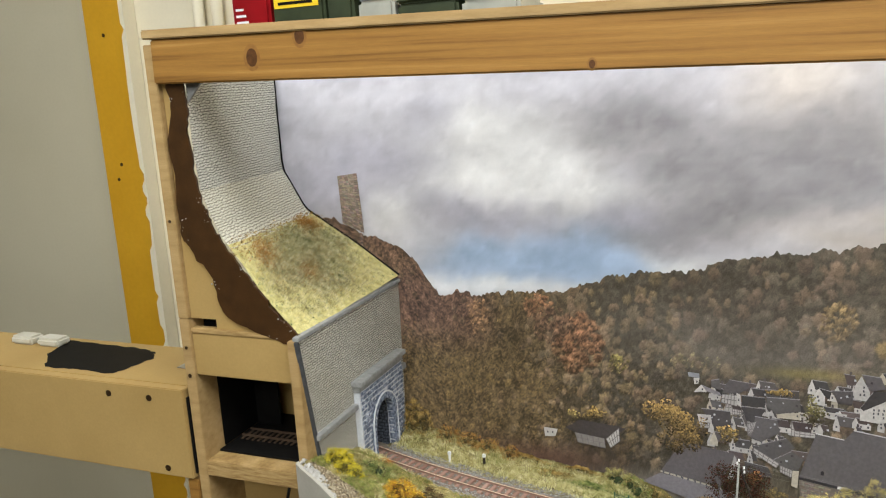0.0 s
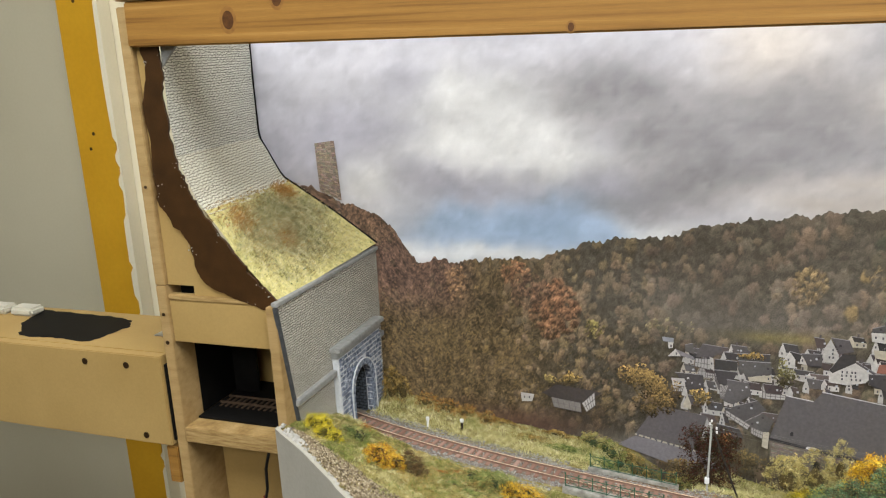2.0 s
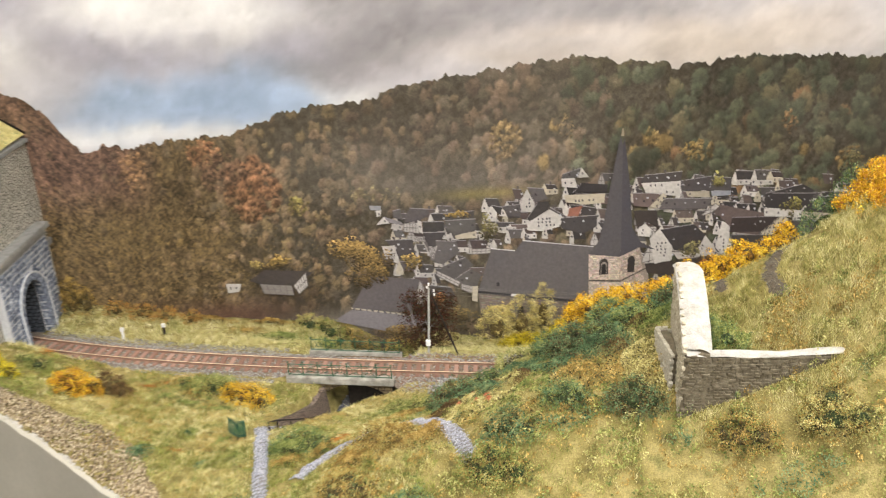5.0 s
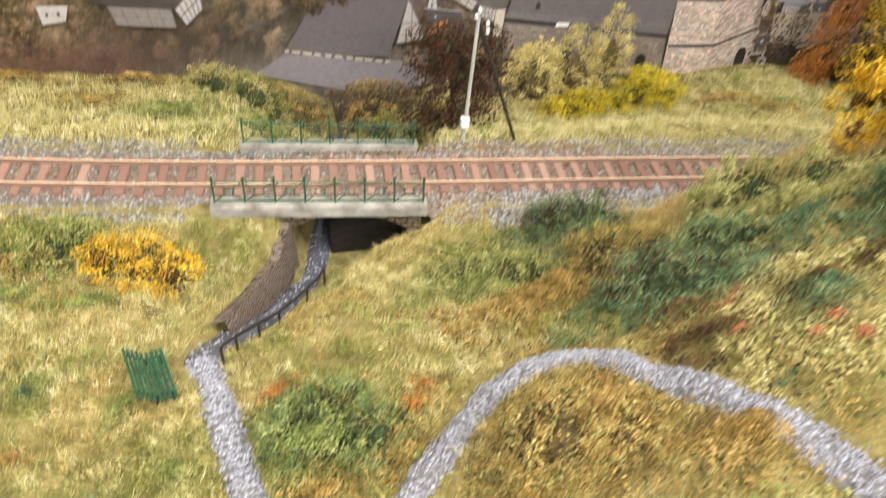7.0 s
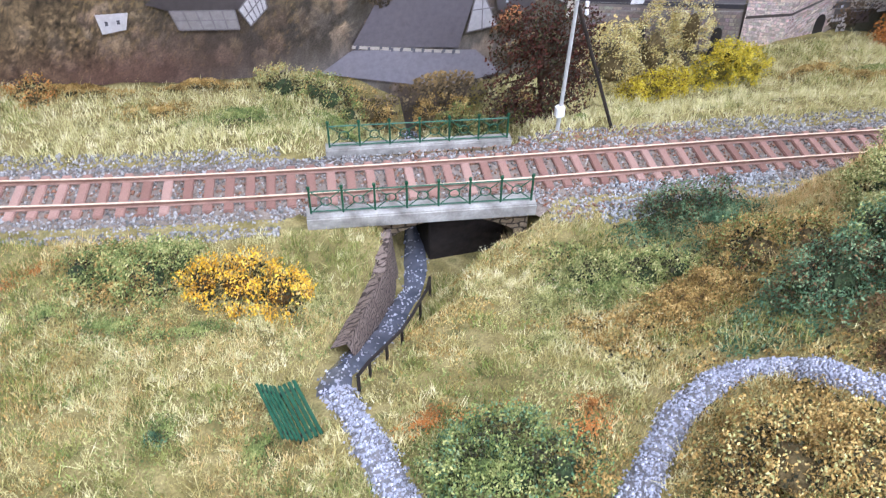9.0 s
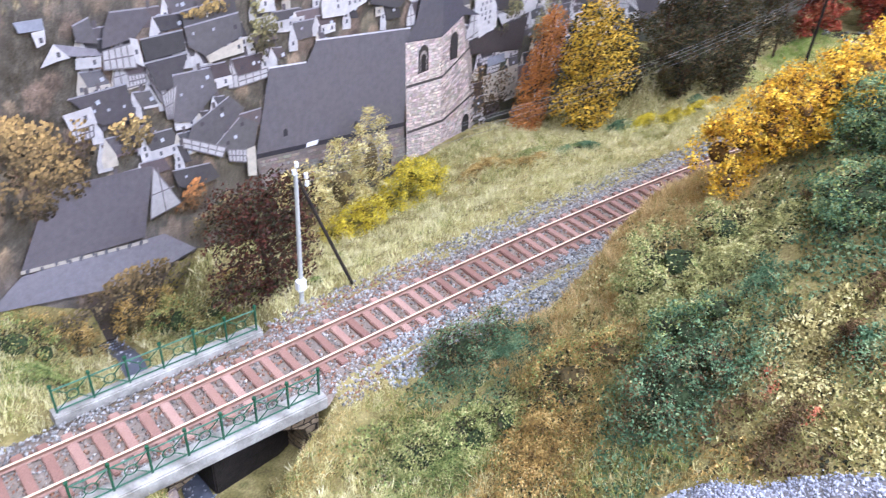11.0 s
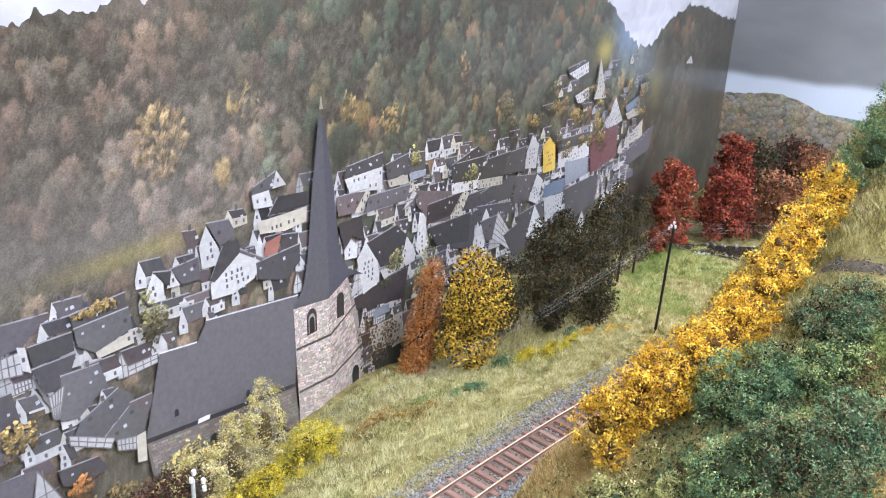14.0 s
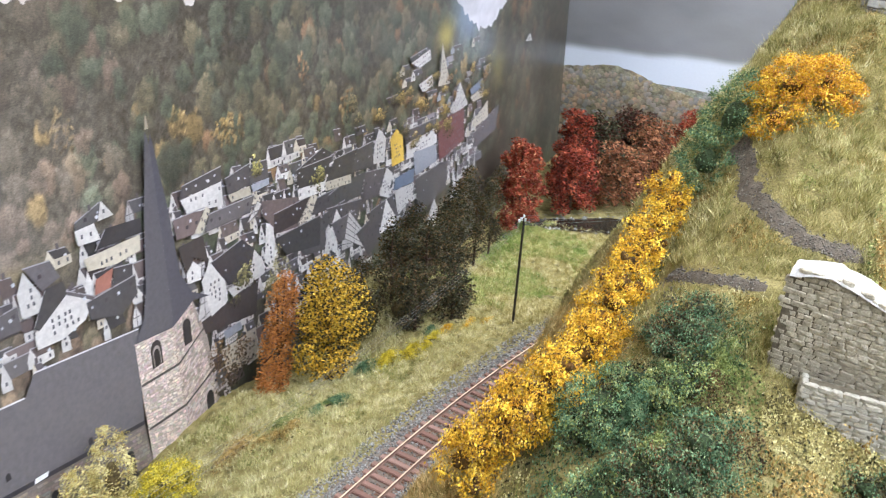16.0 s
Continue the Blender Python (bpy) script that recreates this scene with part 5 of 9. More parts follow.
put("paint_edge", [(x, 0.3716, z) for e, z in zip(edge_x, rag) for x in (e, -0.8127)], [(2 * i, 2 * i + 1, 2 * i + 3, 2 * i + 2) for i in range(159)], WALLWHITE, post)
part("paint_return", block(-0.8128, -0.8112, 0.3716, 0.3985, -0.4, 1.2, 0.0), WALLWHITE, post)
for n, xx in enumerate((-0.675, -0.640)):
    tagged(part("pipe", tube([(xx, 0.385, -1.0), (xx, 0.385, 1.4)], 0.009, 12), WALLWHITE, smooth=True), "white painted upright pipe along the wall", "pipe", "pipes on the wall")
for lamp_x, lamp_y, watts, deep in LAMPS:
    lamp = empty("ceiling_lamp", (lamp_x, lamp_y, 1.4))
    part("housing", block(-0.63, 0.63, -deep / 2 - 0.03, deep / 2 + 0.03, -0.03, 0.0, 0.004), WHITE, lamp)
    tagged(lamp, "large white panel lamp under the ceiling", "lamp", "ceiling lamps")

# ---- the layout's timber frame ----
frame_box = empty("layout_frame", (0, 0, 0))
tagged(frame_box, "unpainted plywood and pine frame round the layout", "frame")
part("side_panel", block(-0.396, -0.384, -0.062, 0.165, -0.55, 0.20, 0.0008), PLY, frame_box, "left plywood side panel with worn edge")
part("side_post", block(-0.396, -0.384, -0.062, -0.036, 0.2005, 0.468, 0.0008), PLY, frame_box)
beam = part("top_beam", block(-0.384, 1.40, -0.066, -0.048, 0.4315, 0.472, 0.0015), PINE, frame_box, "knotty varnished pine beam")
beam.matrix_world = Matrix.Translation((-0.38, 0, 0.45)) @ pose(0, 0, 0, 0, 1.5, 0) @ Matrix.Translation((0.38, 0, -0.45))
lid = part("cap_board", block(-0.392, 1.40, -0.068, -0.030, 0.4725, 0.481, 0.0012), PLY, frame_box, "thin plywood strip on top of the beam")
lid.matrix_world = beam.matrix_world.copy()
KNOT = shader("pine_knot", [lin(60, 36, 16), lin(96, 62, 28)], 160, 0.5, fine=0.2)
for kx, kz, kr in ((-0.272, 0.452, 0.0072), (-0.222, 0.468, 0.006), (0.03, 0.436, 0.003)):
    bm = bmesh.new()
    bmesh.ops.create_circle(bm, cap_ends=True, segments=18, radius=kr, matrix=pose(kx, -0.0664, kz, 90, 0, 0) @ Matrix.Diagonal((0.8, 1.1, 1, 1)))
    knot = part("knot", bm, KNOT, beam)
    knot.matrix_parent_inverse = Matrix.Identity(4)
    ring = bmesh.new()
    bmesh.ops.create_circle(ring, cap_ends=True, segments=18, radius=kr * 1.5, matrix=pose(kx, -0.0662, kz, 90, 0, 0) @ Matrix.Diagonal((0.8, 1.1, 1, 1)))
    part("knot_ring", ring, shader("knot_halo", [lin(126, 88, 40), lin(148, 108, 52)], 200, 0.5), beam)
# front of the left box: painted panel, opening with a shelf, sill, lower board
part("front_panel", block(-0.384, -0.2675, -0.059, -0.050, 0.1405, 0.1850, 0.0008), BOARD, frame_box, "ochre painted front panel")
part("upper_panel", block(-0.3835, -0.364, -0.057, -0.050, 0.2850, 0.432, 0.0008), BOARD, frame_box)
part("rail_strip", block(-0.384, -0.2690, -0.0598, -0.050, 0.1853, 0.1905, 0.0006), PLY_EDGE, frame_box)
# Black block added behind the open slot in place of its shade.
part("slot_back", block(-0.3835, -0.352, -0.040, -0.036, 0.186, 0.206, 0.0004), BLACK, frame_box)
part("sill", block(-0.384, -0.262, -0.062, 0.06, 0.030, 0.047, 0.0008), PLY_EDGE, frame_box, "plywood sill with layered edge")
part("lower_board", block(-0.384, -0.262, -0.006, 0.002, -0.55, 0.030, 0.0008), BOARD, frame_box, "recessed ochre lower board")
part("portal_panel", block(-0.267, -0.2565, -0.066, 0.035, -0.05, 0.186, 0.0006), PLY, frame_box)
web = [(-0.3835, 0.2005), (-0.353, 0.2005), (-0.353, 0.1907), (-0.296, 0.1907), (-0.330, 0.240), (-0.356, 0.2848), (-0.3835, 0.2848)]
put("upper_web", [(x, y, z) for y in (-0.0572, -0.050) for x, z in web], [tuple(range(7)), tuple(range(13, 6, -1))] + [(i, 7 + i, 7 + (i + 1) % 7, (i + 1) % 7) for i in range(7)], BOARD, frame_box, "ochre painted web with a dark slot")
part("box_back", block(-0.384, -0.268, 0.060, 0.066, 0.047, 0.1425, 0.0006), BOARD, frame_box)
part("black_lining", block(-0.3835, -0.352, 0.030, 0.034, 0.047, 0.1425, 0.0006), BLACK, frame_box, "black painted lining of the opening")
part("black_lining", block(-0.3838, -0.3826, -0.030, 0.060, 0.0496, 0.138, 0.0003), BLACK, frame_box)
part("black_floor", block(-0.383, -0.268, -0.040, 0.060, 0.047, 0.0495, 0.0004), BLACK, frame_box)
part("corner_block", block(-0.412, -0.398, -0.062, -0.048, -0.02, 0.022, 0.001), PINE, frame_box)
part("base_board", block(-0.384, 1.395, -0.03, 0.165, -0.30, -0.28, 0.001), PLY, frame_box)
part("back_board", block(-0.50, 1.395, 0.215, 0.225, -0.30, 0.48, 0.001), PLY, frame_box)
part("end_board", block(1.318, 1.328, -0.40, 0.225, -0.30, 0.48, 0.001), PLY, frame_box)
DULLRAIL = shader("tarnished_rail", [lin(58, 46, 34), lin(84, 68, 52)], 200, 0.6, fine=0.2)
stub = tagged(empty("storage_track", (-0.325, 0.0, 0.05)), "rusty track stub inside the dark opening", "track")
for sx in range(15):
    part("sleeper", block(-0.050 + sx * 0.007, -0.0472 + sx * 0.007, -0.014, 0.014, 0.0, 0.0012, 0.0002), DULLRAIL, stub)
for side in (-0.008, 0.008):
    part("rail", block(-0.052, 0.055, side - 0.0005, side + 0.0005, 0.0015, 0.004, 0.0), DULLRAIL, stub)
part("cable", tube([(-0.300, 0.02, 0.1425), (-0.285, 0.01, 0.132), (-0.272, 0.0, 0.112), (-0.268, -0.01, 0.095)], 0.0011, 6), WIRE, frame_box)
cable = tagged(empty("cable_bundle", (-0.295, -0.047, 0.0)), "black and red wires hanging under the layout", "cable")
part("wire", tube([(0.001, 0.006, 0.030), (-0.001, 0.0, 0.018), (-0.005, -0.001, 0.003), (-0.006, -0.001, -0.02), (-0.012, -0.002, -0.044), (-0.004, -0.002, -0.066), (0.010, -0.001, -0.103)], 0.0016, 6), WIRE, cable)
part("wire", tube([(-0.012, 0, -0.030), (0.0, -0.003, -0.036), (0.018, -0.004, -0.040), (0.024, -0.003, -0.055), (0.016, -0.002, -0.103)], 0.0014, 6), WIRE_RED, cable)
part("wire", tube([(-0.010, 0, -0.036), (0.002, -0.002, -0.050), (0.018, -0.003, -0.062), (0.022, -0.002, -0.103)], 0.0014, 6), WIRE_RED, cable)
for a, b in (((-0.390, -0.0625, 0.140), 0.0022), ((-0.390, -0.0625, 0.170), 0.0018), ((-0.390, -0.0625, 0.30), 0.0016)):
    part("screw", tube([a, (a[0], a[1] - 0.0006, a[2])], b, 8), SCREW, frame_box)

# neighbouring shelf module with a black hatch
module = tagged(empty("shelf_module", (0, 0, 0)), "ochre painted plywood shelf module with a black hatch", "shelf")
part("front_board", block(-1.10, -0.400, -0.066, -0.054, 0.025, 0.1245, 0.001), BOARD, module)
part("top_board", block(-1.10, -0.398, -0.054, 0.050, 0.116, 0.1245, 0.001), BOARD, module)
part("edge_strip", block(-0.4005, -0.3975, -0.062, 0.04, 0.03, 0.115, 0.0004), BLACK, module)
hatch_line = [(x, y) for x, y in ((-0.612, -0.046), (-0.648, -0.007), (-0.660, 0.030), (-0.664, 0.040), (-0.60, 0.037), (-0.535, 0.034), (-0.515, 0.026), (-0.503, 0.008), (-0.508, -0.03), (-0.516, -0.046), (-0.56, -0.043))]
brush = random.Random(8)
hatch = []
for (x0, y0), (x1, y1) in zip(hatch_line, hatch_line[1:] + hatch_line[:1]):
    for t in np.linspace(0, 1, 9)[:-1]:
        hatch.append((x0 + (x1 - x0) * t + brush.uniform(-0.0022, 0.0022), y0 + (y1 - y0) * t + brush.uniform(-0.0016, 0.0016), 0.1249))
put("hatch_paint", hatch, [tuple(range(len(hatch)))], BLACK, module, "black painted hatch")
CLEARCLIP = shader("aged_white_plastic", [lin(186, 182, 164), lin(206, 202, 186)], 60, 0.45)
for dx in (-0.716, -0.672):
    part("socket", block(dx - 0.018, dx + 0.018, 0.012, 0.034, 0.1245, 0.135, 0.003), CLEARCLIP, module, "small white plastic clip")
part("hinge_plate", block(-0.452, -0.402, -0.012, 0.016, 0.1246, 0.1256, 0.0004), METAL, module, "zinc hinge plate")
for sx, sz in ((-0.50, 0.112), (-0.445, 0.112), (-0.432, 0.034)):
    part("screw", tube([(sx, -0.0661, sz), (sx, -0.0668, sz)], 0.0036, 10), SCREW, module)

# boxes on the lid
def crate(name, x0, x1, y0, y1, z0, h, material, label, lid_material=None):
    ob = empty(name, ((x0 + x1) / 2, (y0 + y1) / 2, z0))
    w, d = (x1 - x0) / 2, (y1 - y0) / 2
    part("body", block(-w, w, -d, d, 0, h * 0.8, 0.004), material, ob)
    part("lid", block(-w * 1.04, w * 1.04, -d * 1.04, d * 1.04, h * 0.8, h, 0.004), lid_material or material, ob)
    return tagged(ob, label, "box")


REDP = shader("red_plastic", [lin(120, 12, 18), lin(150, 20, 26)], 20, 0.35)
GREENP = shader("dark_green_plastic", [lin(44, 52, 34), lin(60, 68, 44)], 30, 0.5)
LABELP = shader("yellow_label", [lin(232, 196, 30), lin(240, 206, 44)], 30, 0.5)
CLEARP = shader("clear_plastic", [lin(150, 152, 140), lin(176, 176, 164)], 30, 0.25)
GREYP = shader("grey_plastic", [lin(120, 124, 128), lin(140, 144, 146)], 30, 0.4)
rear_shelf = tagged(part("rear_shelf", block(-0.52, 1.35, 0.226, 0.385, 0.470, 0.482, 0.001), PLY), "plywood shelf behind the backdrop carrying boxes", "shelf")
red = crate("storage_box", -0.502, -0.444, 0.23, 0.34, 0.482, 0.13, REDP, "red plastic box standing on the rear shelf")
for i in range(3):
    part("print_bar", block(-0.022, -0.004 - 0.003 * i, -0.0556, -0.0551, 0.022 + 0.008 * i, 0.025 + 0.008 * i, 0.0), WHITE, red)
green = crate("storage_box", -0.440, -0.364, 0.23, 0.34, 0.482, 0.13, GREENP, "dark green plastic case with a yellow label")
part("label", block(-0.034, 0.030, -0.0562, -0.0552, 0.036, 0.075, 0.0), LABELP, green, "yellow label with illegible dark print")
for i in range(2):
    part("print_bar", block(-0.028, 0.022 - 0.012 * i, -0.0567, -0.0562, 0.040 + 0.009 * i, 0.0435 + 0.009 * i, 0.0), BLACK, green)
crate("storage_box", -0.361, -0.324, 0.23, 0.34, 0.482, 0.13, GREENP, "dark green plastic case on the rear shelf")
crate("storage_box", -0.321, -0.272, 0.235, 0.34, 0.482, 0.045, CLEARP, "clear plastic box on the rear shelf", GREYP)
crate("storage_box", -0.268, -0.190, 0.235, 0.34, 0.482, 0.035, GREENP, "flat dark green plastic box on the rear shelf")
crate("storage_box", -0.186, -0.115, 0.235, 0.34, 0.482, 0.032, CLEARP, "flat clear plastic box on the rear shelf", GREYP)

# ---- rock wall above the tunnel: pressed stone sheet bent from upright to slope, grass on the slope ----
FRONT = [(-0.355, 0.432), (-0.3565, 0.377), (-0.354, 0.329), (-0.3373, 0.2861), (-0.312, 0.253), (-0.286, 0.218), (-0.258, 0.1895)]
BACK = [(-0.402, 0.440), (-0.403, 0.380), (-0.4025, 0.323), (-0.3753, 0.2745), (-0.344, 0.2545), (-0.3129, 0.2354), (-0.2550, 0.1945)]


def slope_at(s, v):
    """Place on the sheet: s down the profile (0..6), v from front (0) to back (1)."""
    i = min(int(s), 5)
    f = s - i
    a = [FRONT[i][c] * (1 - f) + FRONT[i + 1][c] * f for c in (0, 1)]
    b = [BACK[i][c] * (1 - f) + BACK[i + 1][c] * f for c in (0, 1)]
    return (a[0] * (1 - v) + b[0] * v, -0.056 + 0.218 * v, a[1] * (1 - v) + b[1] * v)


def profile_sheet(name, s0, s1, material, parent, label, thick=0.0):
    rows, cols = 24, 16
    verts = []
    for i in range(rows + 1):
        for j in range(cols + 1):
            x, y, z = slope_at(s0 + (s1 - s0) * i / rows, j / cols)
            wob = 0.0012 * (noise.noise(Vector((x * 40, y * 40, z * 40))))
            verts.append((x + wob + thick, y, z + wob + thick))
    faces = [(i * (cols + 1) + j, i * (cols + 1) + j + 1, (i + 1) * (cols + 1) + j + 1, (i + 1) * (cols + 1) + j) for i in range(rows) for j in range(cols)]
    return put(name, verts, faces, material, parent, label, smooth=True)


embankment = tagged(empty("tunnel_hill", (0, 0, 0)), "steep tunnel hill of pressed stone card with a grass slope", "hill")
rock = profile_sheet("rock_sheet", 0, 2, PLASTER_CARD, embankment, "pale grey pressed stone card")
# Creamier card, lightened in part to imitate light on the upward fold.
LIT_FOOT_CARD = masonry("lit_stone_foot", [lin(196, 192, 172), lin(220, 216, 198), lin(238, 234, 218)], lin(124, 118, 102), 0.0095, 0.0026, (1, 2), 0.8, 0.0050)
profile_sheet("rock_foot", 2, 3.45, LIT_FOOT_CARD, embankment, "folded lower sheet of cream stone card, lightened as if lit from above")
profile_sheet("slope", 3.3, 6, shader("slope_scatter", [lin(160, 152, 92), lin(190, 180, 116), lin(212, 202, 140), lin(166, 164, 102)], 120, 0.95, 0.8, 900, fine=0.3), embankment, "grassed slope")
# gusset of painted card in the top corner
put("gusset", [(-0.356, -0.0555, 0.4315), (-0.338, -0.0555, 0.4315), (-0.3575, -0.0555, 0.412), (-0.356, -0.053, 0.4315), (-0.338, -0.053, 0.4315), (-0.3575, -0.053, 0.412)], [(0, 2, 1), (3, 4, 5), (0, 1, 4, 3), (1, 2, 5, 4), (2, 0, 3, 5)], KERB, embankment)
# brown painted cut edge
OUTER = [(-0.3705, 0.432), (-0.3785, 0.3837), (-0.3785, 0.3298), (-0.3795, 0.290), (-0.3632, 0.2633), (-0.3486, 0.2354), (-0.3401, 0.2025), (-0.2987, 0.1885), (-0.262, 0.178)]
INNER = [(-0.3555, 0.432), (-0.3570, 0.3837), (-0.3545, 0.329), (-0.345, 0.305), (-0.3373, 0.2861), (-0.312, 0.253), (-0.2950, 0.231), (-0.279, 0.2105), (-0.258, 0.1895)]


def ragged_strip(name, outer, inner, y_front, y_back, rough, material, parent, label, steps=90):
    """A strip of paint between two lines with torn edges."""
    at = np.linspace(0, 1, steps + 1)
    knots = np.linspace(0, 1, len(outer))
    o = np.stack([np.interp(at, knots, [p[c] for p in outer]) for c in (0, 1)], 1)
    q = np.stack([np.interp(at, knots, [p[c] for p in inner]) for c in (0, 1)], 1)
    side = (q - o) / np.linalg.norm(q - o, axis=1)[:, None]
    o = o + side * (rough * 2.2 * (cloudy(at, at * 0, 14, 31, 4) - 0.5))[:, None]
    q = q + side * (rough * 0.9 * (cloudy(at, at * 0 + 3, 40, 37, 3) - 0.5))[:, None]
    vs = [(p[0], y, p[1]) for a, b in zip(o, q) for p, y in ((a, y_front), (b, y_front), (a, y_back), (b, y_back))]
    fs = []
    for i in range(steps):
        k = 4 * i
        fs += [(k, k + 4, k + 5, k + 1), (k + 1, k + 5, k + 7, k + 3), (k, k + 2, k + 6, k + 4), (k + 2, k + 3, k + 7, k + 6)]
    return put(name, vs, fs, material, parent, label)


ragged_strip("cut_edge", OUTER, INNER, -0.0600, -0.0575, 0.0075, BROWN, embankment, "brown painted cut edge with torn paint")
chip_rng = np.random.default_rng(31)
n = 46
t_, w_ = chip_rng.choice(np.array([0.02, 0.30, 0.36, 0.40, 0.62, 0.92, 0.97]), n) + chip_rng.normal(0, 0.025, n), chip_rng.choice(np.array([0.06, 0.95]), n) + chip_rng.normal(0, 0.07, n)
t_ = np.clip(t_, 0, 1)
kn = np.linspace(0, 1, 9)
cx_, cz_ = (np.interp(t_, kn, [p[c] for p in OUTER]) * (1 - w_) + np.interp(t_, kn, [p[c] for p in INNER]) * w_ for c in (0, 1))
tagged(pebbles("paint_chip", cx_, np.full(n, -0.0599), cz_, 0.0009, CAPWHITE, embankment), kind="stuff")
black_rim = bmesh.new()
tube([(slope_at(s, 1.0)[0] + 0.001, 0.160, slope_at(s, 1.0)[2] + 0.001) for s in np.linspace(0, 6, 30)], 0.0012, 5, black_rim)
part("seam", black_rim, BLACK, embankment)

# ---- tunnel portal wall ----
portal = tagged(empty("tunnel_portal", (-0.256, 0.085, 0.0)), "grey stone retaining wall with an arched blue-grey tunnel portal", "tunnel portal")
bm = bmesh.new()
AY, AW, AS, AT = 0.083, 0.0225, 0.046, 0.070
arc = [(AY - AW, -0.03), (AY - AW, AS)] + [(AY - AW * math.cos(a), AS + (AT - AS) * math.sin(a)) for a in np.linspace(0, math.pi, 13)[1:-1]] + [(AY + AW, AS), (AY + AW, -0.03)]


LEAN = 0.16


def wall_with_arch(x, y0, y1, z0, z1):
    """Upright sheet with the arched hole, as strips round the hole."""
    vs, fs = [], []

    def quad(a, b, c, d):
        fs.append(tuple(range(len(vs), len(vs) + 4)))
        vs.extend([(x, p[0], p[1]) for p in (a, b, c, d)])
    quad((y0, z0), (AY - AW, z0), (AY - AW, z1), (y0, z1))
    quad((AY + AW, z0), (y1, z0), (y1, z1), (AY + AW, z1))
    line = arc[1:-1]
    for p, q in zip(line, line[1:]):
        if q[0] - p[0] > 1e-6:
            quad(p, q, (q[0], z1), (p[0], z1))
    return vs, fs


vs, fs = wall_with_arch(-0.256, -0.066, 0.1600, -0.03, 0.188)
vs = [(x, y + LEAN * (0.188 - z) if y < -0.05 else y, z) for x, y, z in vs]
w = put("retaining_wall", vs, fs, WALL_CARD, None, "small grey coursed stone")
w.parent = portal
w.matrix_parent_inverse = Matrix.Translation((0.256, -0.085, 0))
P_INV = Matrix.Translation((0.256, -0.085, 0))


def portal_part(name, bm, material, label=""):
    ob = part(name, bm, material, portal, label)
    ob.matrix_parent_inverse = P_INV
    return ob


portal_part("cap_stone", block(-0.260, -0.2530, -0.067, 0.160, 0.1868, 0.191, 0.0006), KERB, "pale cap stone along the wall top")
portal_part("string_course", block(-0.258, -0.2505, -0.051, 0.031, 0.0790, 0.0850, 0.0006), KERB)
portal_part("string_course", block(-0.258, -0.252, 0.139, 0.160, 0.080, 0.087, 0.0008), KERB)
strip = block(-0.2580, -0.2540, -0.0690, -0.0645, 0.045, 0.1866, 0.0006)
for v in strip.verts:
    v.co.y += LEAN * (0.188 - v.co.z)
portal_part("corner_strip", strip, shader("dark_grey_strip", [lin(62, 64, 66), lin(84, 86, 86)], 200, 0.7, 0.3, 900, fine=0.15), "dark grey painted corner strip")
portal_part("cornice", block(-0.257, -0.2435, 0.0275, 0.1410, 0.1045, 0.1102, 0.0007), KERB, "projecting grey cornice")
portal_part("cornice_step", block(-0.257, -0.2475, 0.0300, 0.138, 0.0975, 0.1043, 0.0005), KERB)
portal_part("joint_filler", block(-0.2558, -0.2486, 0.0315, AY - AW - 0.0005, -0.03, 0.0973, 0.0), PALEJOINT)
portal_part("joint_filler", block(-0.2558, -0.2486, AY + AW + 0.0005, 0.1365, -0.03, 0.0973, 0.0), PALEJOINT)
portal_part("joint_filler", block(-0.2558, -0.2486, AY - AW, AY + AW, AT + 0.006, 0.0973, 0.0), PALEJOINT)
# tunnel tube
vs, fs = [], []
for i, (yy, zz) in enumerate(arc):
    vs += [(-0.2553, yy, zz), (-0.34, yy, zz)]
    if i:
        fs.append((2 * i - 2, 2 * i - 1, 2 * i + 1, 2 * i))
lining = put("tunnel_lining", vs, fs, masonry("tunnel_stone", [lin(58, 62, 70), lin(84, 90, 98), lin(112, 118, 126)], lin(44, 47, 52), 0.006, 0.004, (0, 2)), None)
lining.parent = portal
lining.matrix_parent_inverse = P_INV
# Black plate added across the short tube to imitate the tunnel's darkness.
portal_part("tunnel_end", block(-0.342, -0.339, 0.055, 0.115, -0.03, 0.08, 0.0), BLACK)
prng = random.Random(5)


def stone_block(y0, y1, z0, z1, x0=-0.2555, x1=-0.2478):
    bm = block(x0, x1 + prng.uniform(-0.0006, 0.0006), y0 + 0.0005, y1 - 0.0005, z0 + 0.0005, z1 - 0.0005, 0.0006)
    return portal_part("stone", bm, ASHLAR)


COURSE = 0.0056
for side in (0, 1):
    for r in range(22):
        z0 = -0.026 + r * COURSE
        z1 = min(z0 + COURSE, 0.0970)
        inner_edge = AW + 0.007
        if z0 > AS:
            inner_edge = max(0.0, math.sqrt(max(0.0, 1 - ((z0 - AS) / (AT + 0.007 - AS)) ** 2))) * (AW + 0.007)
        a = inner_edge
        while 0.052 - a > 0.003:
            b = a + prng.uniform(0.007, 0.0125)
            if 0.052 - b < 0.004:
                b = 0.052
            stone_block(AY + 0.002 + a, AY + 0.002 + b, z0, z1) if side else stone_block(AY + 0.002 - b, AY + 0.002 - a, z0, z1)
            a = b
rim = [(-0.2462, AY - (AW + 0.0074) * math.cos(math.pi * k / 24), AS + (AT - AS + 0.0082) * math.sin(math.pi * k / 24)) for k in range(25)]
portal_part("arch_moulding", tube([(-0.2462, AY - AW - 0.0074, -0.02)] + rim + [(-0.2462, AY + AW + 0.0074, -0.02)], 0.0010, 6), PALEJOINT, "pale raised rim round the arch")
ring = 21
